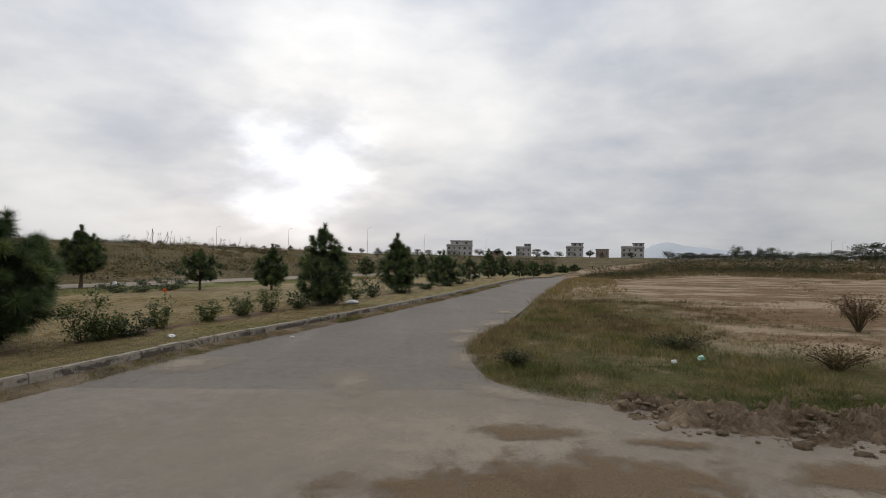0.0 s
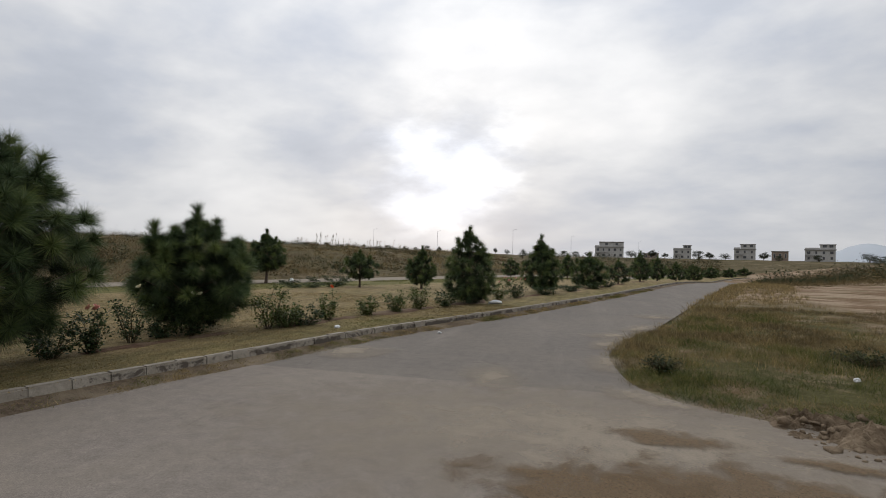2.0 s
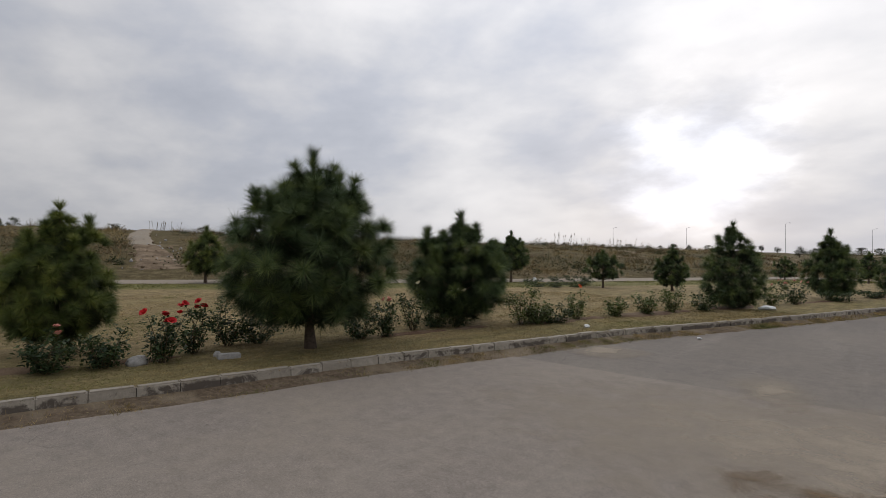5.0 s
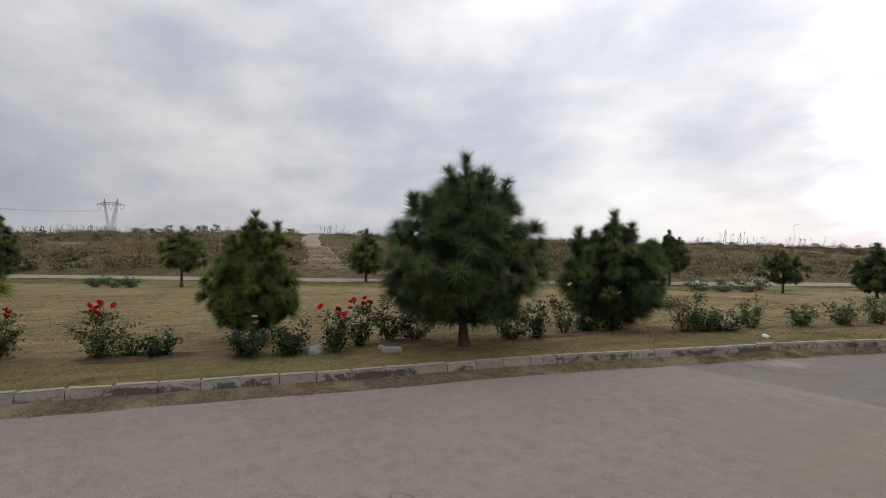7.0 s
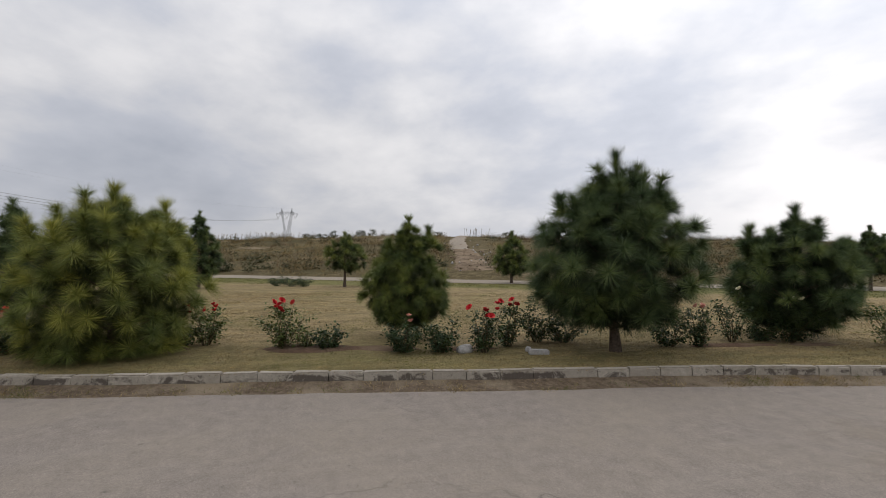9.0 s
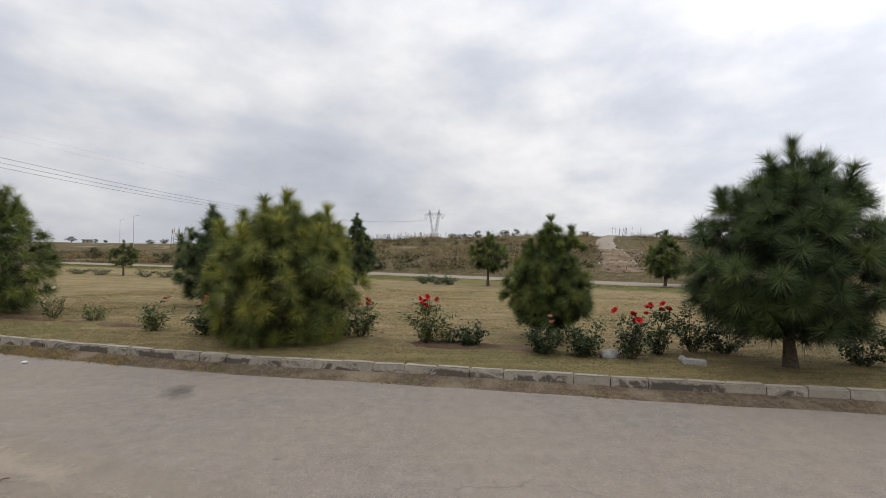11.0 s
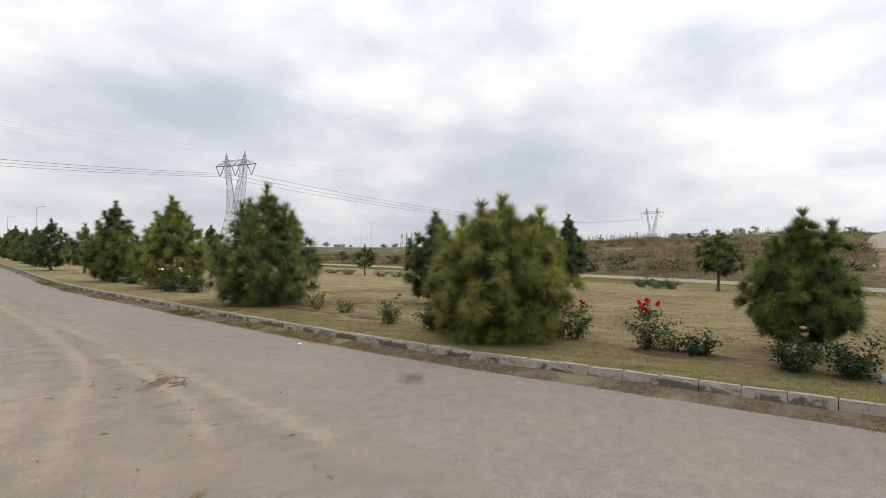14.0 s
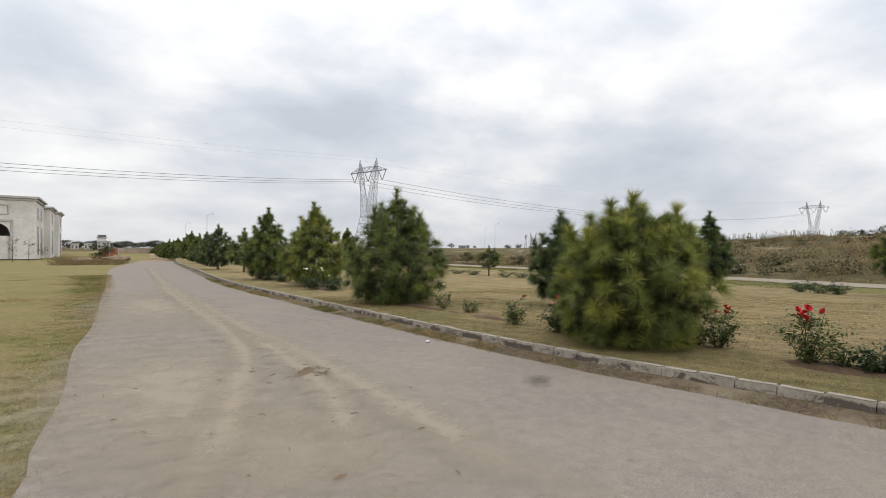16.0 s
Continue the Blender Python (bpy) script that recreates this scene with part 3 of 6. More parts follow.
def pine(x, y, h, w, low=0.16, tips=(), needles=NEEDLE, label="", lean=0.0, seed=0, bushy=1.0, outline=EGG, ground=0.165, group="young pines in the park"):
    """A young long-needled pine: tapered trunk, limbs and a crown of round needle brushes. tips: side leaders (dx, dy, height)."""
    rng = np.random.default_rng(1000 + seed)
    far = math.hypot(x, y)
    base = thing("pine_tree", label or "young dark green long-needled pine on the lawn", "tree", (x, y, ground), group)
    zs = np.linspace(-0.05, h * 0.9, 9)
    bend = rng.normal(size=2) * 0.012 * h
    trunk_at = lambda z: np.array([bend[0] * math.sin(z * 2.2 / h * 2) + lean * z, bend[1] * math.sin(z * 1.7 / h * 2), z])
    v, f = tube([trunk_at(z) for z in zs], [0.024 * h * (1 - 0.85 * max(z, 0) / (h * 0.9)) * (1.35 if z < 0.02 else 1) + 0.006 for z in zs], 8)
    mesh_ob("trunk", v, f, BARK, base, smooth=True)
    level = 0 if far < 14 else (1 if far < 32 else 2)
    size = (0.25, 0.27, 0.29)[level] * (0.75 + 0.25 * min(h, 3.4) / 2.6) * min(1.0, max(0.62, w / 2.0))
    wood, at, ax, ln, many, spread, shade_flags = [], [], [], [], [], [], []
    heights = np.linspace(0, 1, len(outline))
    w = w * 1.11
    foot, crest = h * low + size * 0.15, h - size * 1.75
    tall = crest - foot

    def put(c, d, long, share=1.0, wide=1.0, shaded=False):
        at.append(c)
        ax.append(unit(d))
        ln.append(long)
        many.append(share)
        spread.append(wide)
        shade_flags.append(shaded)

    def skin(u, az):
        r = float(np.interp(u, heights, outline)) * (1 + 0.10 * noise.noise((math.cos(az) * 1.6, math.sin(az) * 1.6, u * 4 + seed)))
        reach = max(0.5 * w * r - size * 0.42, 0.03)
        return trunk_at(max(foot + tall * u, 0.1)) + np.array([math.cos(az) * reach, math.sin(az) * reach, 0.0])

    # branch ends lie evenly over the crown's skin, each with one round brush of needles
    pitch = (0.32, 0.36, 0.42)[level] / (0.92 + 0.08 * bushy) * min(1.0, max(0.66, w / 2.1))
    ends = int(2 * math.pi * 0.5 * w * 0.70 * tall / pitch ** 2)
    chosen = []
    for k in range(ends):
        best, gap = None, -1.0
        for _ in range(9):
            u, az = rng.random(), rng.uniform(0, 2 * math.pi)
            if rng.random() > float(np.interp(u, heights, outline)) + 0.15:
                continue
            c = skin(u, az)
            d = min([float(np.sum((c - q[0]) ** 2)) for q in chosen[-220:]], default=9.0)
            if d > gap:
                best, gap = (c, u, az), d
        if best is None:
            continue
        chosen.append(best)
        c, u, az = best
        out = np.array([math.cos(az), math.sin(az), 0])
        lead = unit(out * (1.0 - 0.55 * u) + np.array([0, 0, 0.30 + 0.9 * u]) + rng.normal(size=3) * 0.22)
        c = c + out * rng.uniform(-0.075, 0.055) * w
        put(c, lead, size * rng.uniform(0.88, 1.12))
        # upright candles that stand proud of the crown
        if rng.random() < 0.55 * (u - 0.35):
            up = unit(out * rng.uniform(0.0, 0.3) + np.array([0, 0, 1.0]) + rng.normal(size=3) * 0.08)
            for step in (0.35, 0.8):
                put(c + up * size * step, up, size * (0.95 - 0.15 * step), 0.6, 0.55)
        start = trunk_at(max(c[2] - 0.45 * np.hypot(c[0], c[1]), h * low * 0.7))
        if k % 2 == 0:
            wood.append(tube([start, start * 0.5 + c * 0.5 - np.array([0, 0, 0.05]), c], [0.006 + 0.005 * h * (1 - u), 0.010, 0.004], 4))
        # inner, older shoots, darkened to stand in for shade inside the crown
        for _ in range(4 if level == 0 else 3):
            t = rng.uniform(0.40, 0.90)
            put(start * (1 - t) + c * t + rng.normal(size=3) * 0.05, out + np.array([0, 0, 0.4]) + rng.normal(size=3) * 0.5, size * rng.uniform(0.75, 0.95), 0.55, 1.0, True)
    # the leaders: upright shoots set with needles all along
    for dx, dy, top in [(lean * h, 0, h), *tips]:
        root = np.array([dx, dy, top - size * 2.2])
        head = np.array([dx, dy, top - size * 0.5])
        wood.append(tube([trunk_at(top * 0.5), root, head], [0.018, 0.014, 0.006], 4))
        for t in (0.0, 0.35, 0.7, 1.0):
            put(root * (1 - t) + head * t + rng.normal(size=3) * 0.015, np.array([rng.normal() * 0.08, rng.normal() * 0.08, 1.0]), size * (1.05 - 0.05 * t), 0.7, 0.62 - 0.36 * t)
        for k in range(7):
            q = k * 2.4 + rng.uniform(0, 0.8)
            low_at = rng.uniform(1.2, 2.6)
            put(np.array([dx + math.cos(q) * 0.09 * low_at, dy + math.sin(q) * 0.09 * low_at, top - size * low_at]), np.array([math.cos(q) * 0.5, math.sin(q) * 0.5, 1.0]), size * 0.9, 0.6, 0.7)
    v, f = join(wood)
    mesh_ob("limb", v, f, BARK, base)["kind"] = "stuff"
    count = np.maximum((np.array(many) * (310, 165, 62)[level]).astype(int), 8)
    # inner tufts get tone 0, shade put into colour; outer ones vary at random
    tone = np.repeat(np.where(shade_flags, 0.0, rng.uniform(0.25, 1.0, len(at))), count)
    at, ax, ln, wide = (np.repeat(np.array(q), count, axis=0) for q in (at, ax, ln, spread))
    # needles spray evenly round each shoot's last stretch, fewer pointing back
    back = rng.random(len(at))
    cos_t = 1 - (1 - math.cos(radians(98))) * wide * rng.random(len(at)) ** 0.9
    perp = unit(np.cross(ax, rng.normal(size=ax.shape)))
    way = ax * cos_t[:, None] + perp * np.sqrt(np.maximum(0, 1 - cos_t ** 2))[:, None]
    root = at - ax * (back * 0.38 * ln)[:, None]
    root[:, 2] = np.maximum(root[:, 2], 0.06)
    width = np.full(len(at), (0.0060, 0.0082, 0.021)[level] * max(1.0, far / (9, 18, 40)[level])) * rng.uniform(0.7, 1.3, len(at))
    v, f = blades(rng, root, way, ln * rng.uniform(0.85, 1.12, len(at)), width, 0.12)
    v[:, 2] = np.maximum(v[:, 2], 0.02)
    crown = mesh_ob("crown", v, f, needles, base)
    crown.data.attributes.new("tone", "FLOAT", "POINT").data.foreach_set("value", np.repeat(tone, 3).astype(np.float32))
    return base


# the row along the kerb, from the south-west to the north-east
pine(-62.99, -135.57, 3.2, 3.2, seed=1, low=0.1)
pine(-53.78, -113.03, 3.6, 3.0, seed=2, low=0.1)
pine(-44.00, -90.34, 3.6, 2.9, seed=3, low=0.1)
pine(-61.18, -121.54, 4.63, 3.6, seed=4, low=0.1)
pine(-40.79, -77.06, 4.6, 3.8, seed=5, low=0.1)
pine(-50.0, -101.0, 3.7, 3.0, seed=38, low=0.1)
pine(-33.5, -61.5, 3.7, 3.0, seed=39, low=0.1)
pine(-28.3, -50.5, 3.5, 2.8, seed=40, low=0.1, needles=NEEDLE_DARK)
pine(-23.36, -40.03, 3.75, 2.9, seed=6, low=0.12, needles=NEEDLE_DARK)
pine(-21.38, -33.29, 3.2, 2.2, seed=7, low=0.2)
pine(-16.58, -23.64, 3.84, 2.6, seed=8, low=0.1, outline=SPIRE, label="tall young pine with red roses at its foot")
pine(-14.80, -17.84, 3.70, 2.75, seed=9, low=0.06, outline=SPIRE, tips=[(-0.5, 0.5, 2.6), (0.6, -0.3, 2.3)], needles=NEEDLE_GOLD, bushy=1.1, label="broad yellow-green young pine above white roses")
pine(-20.80, -22.11, 2.88, 1.16, seed=10, low=0.2)
pine(-11.29, -10.02, 3.39, 2.71, seed=11, low=0.02, tips=[(0.9, 0.35, 2.55), (-0.75, -0.3, 2.3), (0.3, -0.6, 2.9), (-0.2, 0.7, 2.7)], bushy=1.7, outline=EGG, label="full bushy young pine with many leaders, branches to the grass")
pine(-13.34, -5.80, 2.71, 1.78, seed=12, low=0.12, tips=[(0.35, 0.3, 2.3), (-0.4, -0.2, 1.9)], needles=NEEDLE_DARK)
pine(-8.57, -2.47, 2.54, 2.24, seed=13, low=0.03, tips=[(-0.25, 0.62, 2.30), (-0.6, -0.5, 1.9), (0.55, -0.4, 1.8)], needles=NEEDLE_GOLD, bushy=2.1, outline=BALL, label="round bushy yellow-green pine with long needles, beside red roses")
pine(-8.85, 1.97, 2.16, 1.41, seed=14, low=0.14, tips=[(0.12, 0.32, 2.0), (-0.1, -0.35, 1.75)], bushy=1.6, outline=EGG, label="slim young pine behind low rose bushes")
pine(-6.93, 4.82, 3.14, 2.44, seed=15, low=0.17, tips=[(0.2, 0.34, 2.80)], bushy=2.0, outline=DOME, needles=NEEDLE_DARK, label="large domed dark pine on a bare trunk near the kerb")
pine(-7.1, 8.65, 2.44, 2.02, seed=16, low=0.14, tips=[(-0.42, -0.60, 2.1), (0.5, 0.45, 1.8)], bushy=2.0, outline=DOME, needles=NEEDLE_DARK, label="broad two-tipped dark pine behind white roses")
pine(-3.80, 17.25, 2.61, 1.58, seed=17, low=0.06, needles=NEEDLE_DARK, bushy=1.4, outline=DOME, label="conical dark pine behind leafy rose bushes")
pine(-2.13, 24.52, 2.69, 1.73, seed=18, low=0.1, bushy=1.2, needles=NEEDLE_DARK)
pine(-0.00, 30.92, 2.04, 1.95, seed=19, low=0.12, outline=BALL, needles=NEEDLE_DARK)
pine(1.80, 37.05, 1.79, 1.86, seed=20, low=0.12, outline=BALL, needles=NEEDLE_DARK)
pine(3.73, 43.59, 2.46, 1.77, seed=21, low=0.12, outline=EGG, needles=NEEDLE_DARK)
pine(5.83, 51.10, 2.31, 1.63, seed=22, low=0.12, outline=EGG, needles=NEEDLE_DARK)
pine(9.18, 63.34, 2.19, 2.19, seed=23, low=0.12, outline=BALL, needles=NEEDLE_DARK)
pine(14.01, 81.07, 2.44, 2.57, seed=24, low=0.12, outline=BALL, needles=NEEDLE_DARK)
pine(20.06, 99.57, 2.26, 2.73, seed=25, low=0.12, outline=BALL, needles=NEEDLE_DARK)
pine(25.51, 111.29, 1.93, 2.76, seed=26, low=0.12, outline=BALL, needles=NEEDLE_DARK)
pine(30.46, 120.89, 2.04, 2.62, seed=27, low=0.12, outline=BALL, needles=NEEDLE_DARK)
# the row at the back of the lawn
pine(-28.24, -17.06, 1.93, 1.46, seed=28, low=0.36, outline=BALL, label="small round-headed pine on a thin bare trunk")
pine(-23.25, -3.67, 3.22, 1.59, seed=29, low=0.1, needles=NEEDLE_DARK)
pine(-23.25, 2.28, 2.51, 1.82, seed=30, low=0.33, outline=DOME, label="small umbrella-shaped pine on a bare trunk")
pine(-24.41, 10.81, 2.72, 1.89, seed=31, low=0.22, outline=EGG, label="small conical pine on a thin trunk")
pine(-16.39, 24.18, 2.88, 1.75, seed=32, low=0.28, outline=DOME, needles=NEEDLE_DARK, label="small dark pine on a bare trunk by the track")
pine(-10.72, 23.56, 1.86, 1.62, seed=33, low=0.3, outline=BALL, needles=NEEDLE_DARK, label="small round-headed dark pine on a thin trunk")
pine(-7.80, 24.32, 2.08, 1.39, seed=34, low=0.14, needles=NEEDLE_DARK)
pine(-6.49, 44.42, 1.73, 1.65, seed=35, low=0.14, outline=BALL, needles=NEEDLE_DARK)
pine(-1.81, 44.19, 2.17, 1.23, seed=36, low=0.2, needles=NEEDLE_DARK)
pine(-18.13, 23.84, 0.95, 1.23, seed=37, low=0.2, needles=NEEDLE_DARK)


# ---- rose bushes ----
def flower(rng, at, size, mat, parent):
    """A rose head: whorls of cupped petals round a core."""
    vs, fs = [], []
    for ring, (count, tilt, reach) in enumerate(((3, 0.25, 0.55), (5, 0.7, 0.85), (6, 1.15, 1.0))):
        for k in range(count):
            a = 2 * math.pi * (k + 0.4 * ring) / count + rng.normal() * 0.15
            out = np.array([math.cos(a), math.sin(a), 0])
            side = np.array([-out[1], out[0], 0])
            r = size * 0.5 * reach
            low = out * r * 0.15
            mid = out * r * (0.45 + 0.35 * math.sin(tilt)) + np.array([0, 0, r * 0.75 * math.cos(tilt * 0.7)])
            top = out * r * (0.55 + 0.5 * math.sin(tilt)) + np.array([0, 0, r * 1.25 * math.cos(tilt)])
            n = len(vs)
            vs += [low - side * r * 0.18, low + side * r * 0.18, mid + side * r * 0.5, mid - side * r * 0.5, top + side * r * 0.28, top - side * r * 0.28]
            fs += [[n, n + 1, n + 2, n + 3], [n + 3, n + 2, n + 4, n + 5]]
    ob = mesh_ob("rose_flower", np.array(vs), np.array(fs), mat, parent, smooth=True)
    ob.matrix_basis = Matrix.Translation(Vector(at)) @ Euler((rng.normal() * 0.5, rng.normal() * 0.5, rng.uniform(0, 6))).to_matrix().to_4x4()
    return ob


def leafy(rng, tips, spread, count, size):
    """Small folded leaves scattered round points."""
    c = tips[rng.integers(0, len(tips), count)] + rng.normal(size=(count, 3)) * spread
    c[:, 2] = np.maximum(c[:, 2], 0.03)
    d = unit(rng.normal(size=(count, 3)) * np.array([1, 1, 0.55]) + np.array([0, 0, -0.1]))
    s = unit(np.cross(d, np.array([0, 0, 1.0]) + rng.normal(size=(count, 3)) * 0.35))
    ln = size * rng.uniform(0.6, 1.25, count)[:, None]
    up = np.cross(s, d) * ln * 0.16
    a, b = c - d * ln * 0.5, c + d * ln * 0.5
    v = np.stack([a, c + s * ln * 0.30 + up, b, c - s * ln * 0.30 + up], axis=1).reshape(-1, 3)
    n = np.arange(count)[:, None] * 4
    f = np.concatenate([np.concatenate([n, n + 1, n + 2], 1), np.concatenate([n, n + 2, n + 3], 1)])
    return v, f


def rose(x, y, h, w, petals=None, count=0, leaves=ROSE_LEAF, label="", seed=0, full=1.0, z=0.165):
    """A rose bush: thorny canes, leaves in uneven sprays along them, blooms on the longest canes."""
    rng = np.random.default_rng(5000 + seed)
    far = math.hypot(x, y)
    w, h = w * 1.2, h * 1.04
    base = thing("rose_bush", label or "leafy dark green rose bush without flowers", "rose bush", (x, y, z), "rose bushes along the kerb")
    stems, tips, heads = [], [], []
    flowering = min(count, 6)
    for k in range(13):
        a = k * 2.4 + rng.normal() * 0.5
        tall = k < max(flowering, 1)
        hh = h * (rng.uniform(0.80, 0.98) if tall else rng.uniform(0.35, 0.72))
        r = w * 0.5 * (rng.uniform(0.30, 0.95) if tall else rng.uniform(0.45, 1.0))
        out = np.array([math.cos(a), math.sin(a), 0])
        side = np.array([-out[1], out[0], 0]) * rng.normal() * 0.08
        pts = [out * 0.03 + np.array([0, 0, -0.03]), out * r * 0.5 + side + np.array([0, 0, hh * 0.5]), out * r + np.array([0, 0, hh])]
        stems.append(tube(pts, [0.008, 0.006, 0.003], 4))
        reach = 0.82 if (tall and flowering) else 1.0
        for s in np.linspace(0.25, reach, 8):
            at = (pts[1] * (1 - s) + pts[2] * s) if s > 0.5 else pts[0] * (0.5 - s) * 2 + pts[1] * s * 2
            tips.append(at + rng.normal(size=3) * np.array([0.05 * w, 0.05 * w, 0.01]))
        if tall:
            heads.append(pts[2])
    v, f = join(stems)
    mesh_ob("rose_stem", v, f, STEM, base, "thorny brown canes")["kind"] = "stuff"
    amount = int((820 if far < 16 else 420) * full * max(0.5, w / 0.6))
    v, f = leafy(rng, np.array(tips), np.array([0.060 * w + 0.012, 0.060 * w + 0.012, 0.02 + 0.03 * h]), amount, 0.060 if far < 16 else 0.08)
    mesh_ob("rose_foliage", v, f, leaves, base)["kind"] = "stuff"
    for k in range(count):
        p = heads[k % len(heads)] + np.array([rng.normal() * 0.04, rng.normal() * 0.06, 0.02 - (0.10 * rng.random() if k >= len(heads) else 0.0)])
        flower(rng, p, rng.uniform(0.085, 0.12), petals, base)
    return base


# ---- the roses along the kerb ----
rose(-9.85, -4.27, 0.56, 0.41, seed=1, petals=RED, count=3, label="rose bush with a few dark red blooms")
rose(-8.99, -1.29, 0.62, 0.57, seed=2, petals=RED, count=7, label="rose bush with bright red blooms on tall canes", leaves=ROSE_PALE)
rose(-8.39, -0.12, 0.72, 0.62, seed=3, petals=RED, count=7, label="rose bush with bright red blooms on tall canes", leaves=ROSE_PALE)
rose(-8.40, 0.22, 0.32, 0.38, seed=4, leaves=ROSE_PALE, full=0.35, label="thin straggling rose bush")
rose(-8.21, 0.58, 0.40, 0.42, seed=5)
rose(-9.08, -1.63, 0.36, 0.40, seed=6, full=0.7)
rose(-9.27, -1.99, 0.50, 0.43, seed=7, petals=RED, count=2, full=0.7, label="rose bush with two red blooms by a pine")
rose(-7.65, 1.62, 0.54, 0.55, seed=8, petals=PINK, count=2, label="low dark rose bush with two small pink blooms")
rose(-7.51, 2.18, 0.53, 0.60, seed=9, label="dense low dark green rose bush")
rose(-7.35, 2.82, 0.65, 0.50, seed=10, petals=RED, count=6, label="rose bush with bright red blooms on tall canes")
rose(-7.70, 3.36, 0.74, 0.46, seed=11, petals=RED, count=5, label="tall dark rose bush with red blooms and a long cane")
rose(-7.98, 4.00, 0.71, 0.51, seed=12, petals=CREAM, count=2, label="dark rose bush with two cream blooms")
rose(-7.86, 4.45, 0.49, 0.55, seed=13)
rose(-7.05, 5.91, 0.61, 0.62, seed=14, label="spreading dark rose bush beside a pine trunk")
rose(-6.93, 6.40, 0.75, 0.42, seed=15, petals=PINK, count=3, label="tall rose bush with pale pink blooms")
rose(-7.15, 7.28, 0.94, 0.55, seed=16, petals=CREAM, count=1, full=0.7, label="rose bush with one cream bloom on a long cane")
rose(-7.11, 7.91, 0.43, 0.50, seed=17)
rose(-6.89, 8.29, 0.74, 0.72, seed=18, petals=CREAM, count=3, label="broad dark rose bush with white blooms")
rose(-6.16, 9.59, 1.05, 0.75, seed=19, leaves=ROSE_PALE, label="light green leafy rose bush beside the kerb")
rose(-5.94, 9.93, 0.59, 0.55, seed=20, leaves=ROSE_PALE, label="light green leafy rose bush beside the kerb")
rose(-5.78, 10.35, 0.44, 0.62, seed=21)
rose(-5.73, 11.25, 0.85, 0.40, seed=22, petals=ORANGE, count=1, leaves=ROSE_PALE, label="upright light green rose bush with an orange bloom")
rose(-5.40, 12.71, 0.53, 0.53, seed=23, leaves=ROSE_PALE, label="light green leafy rose bush beside the kerb")
rose(-5.01, 13.64, 0.66, 0.60, seed=24, leaves=ROSE_PALE, label="light green leafy rose bush beside the kerb")
rose(-4.70, 14.74, 0.79, 0.66, seed=25, leaves=ROSE_PALE, label="light green leafy rose bush beside the kerb")
rose(-4.20, 15.89, 0.69, 0.72, seed=26)
rose(-3.88, 17.90, 1.04, 0.89, seed=27, petals=CREAM, count=3, label="tall rose bush with cream blooms before a pine")
rose(-3.20, 19.43, 0.71, 0.76, seed=28, petals=PINK, count=5, leaves=ROSE_PALE, label="rose bush with faded pink blooms")
rose(-2.69, 20.56, 0.76, 0.84, seed=29, petals=PINK, count=5, label="rose bush with faded pink blooms")
rose(-1.77, 23.20, 0.53, 0.97, seed=30)
rose(-0.92, 26.48, 0.44, 0.95, seed=31)
rose(0.19, 29.58, 0.46, 0.88, seed=32)
rose(0.97, 32.07, 0.43, 0.79, seed=33)
rose(-9.41, -5.10, 0.56, 0.51, seed=34, petals=PINK, count=2, leaves=ROSE_PALE, full=0.7, label="small open rose bush with pink blooms")
rose(-8.97, -3.92, 0.56, 0.67, seed=35, petals=PINK, count=6, label="rounded rose bush with salmon pink blooms")
rose(-10.77, -7.93, 0.61, 0.41, seed=36, petals=CREAM, count=1, leaves=ROSE_PALE, full=0.4, label="thin rose bush with one cream bloom")
rose(-10.60, -6.96, 0.36, 0.43, seed=37, leaves=ROSE_PALE, full=0.4, label="thin low rose bush")
rose(-13.28, -16.11, 0.79, 0.89, seed=38, petals=CREAM, count=4, label="rose bush with white blooms under a pine")
rose(-13.49, -15.12, 0.56, 0.90, seed=39, petals=CREAM, count=2, label="low rose bush with white blooms under a pine")
rose(-16.17, -23.02, 0.62, 0.88, seed=40, petals=RED, count=6, label="rose bush with red blooms under a pine")
rose(-15.66, -21.32, 0.50, 0.85, seed=41)
rose(-16.82, -24.75, 0.52, 0.87, seed=42)
# the low hedge of roses along the track
rose(-26.83, -15.08, 0.45, 1.03, seed=43, full=0.45, label="low rose bush at the back of the lawn")
rose(-26.63, -13.94, 0.44, 0.90, seed=44, full=0.45, label="low rose bush at the back of the lawn")
rose(-29.37, -20.22, 0.36, 1.18, seed=45, full=0.45, label="low rose bush at the back of the lawn")
rose(-28.44, -18.42, 0.41, 1.08, seed=46, full=0.45, label="low rose bush at the back of the lawn")
rose(-24.20, -0.61, 0.38, 0.72, seed=47, full=0.45, label="low rose bush at the back of the lawn")
rose(-23.68, -0.00, 0.42, 0.76, seed=48, full=0.45, label="low rose bush at the back of the lawn")
rose(-23.58, 0.55, 0.37, 0.62, seed=49, full=0.45, label="low rose bush at the back of the lawn")
rose(-13.15, 21.62, 0.30, 0.90, seed=50, full=0.45, label="low rose bush at the back of the lawn")
rose(-12.33, 22.04, 0.35, 1.04, seed=51, full=0.45, label="low rose bush at the back of the lawn")
rose(-11.74, 22.86, 0.32, 0.89, seed=52, full=0.45, label="low rose bush at the back of the lawn")
rose(-15.32, 27.19, 0.40, 0.82, seed=53, full=0.45, label="low rose bush at the back of the lawn")
rose(-14.97, 28.31, 0.43, 0.91, seed=54, full=0.45, label="low rose bush at the back of the lawn")
rose(-14.56, 29.61, 0.41, 0.85, seed=55, full=0.45, label="low rose bush at the back of the lawn")
rose(-12.26, 24.48, 0.38, 1.06, seed=56, full=0.45, label="low rose bush at the back of the lawn")
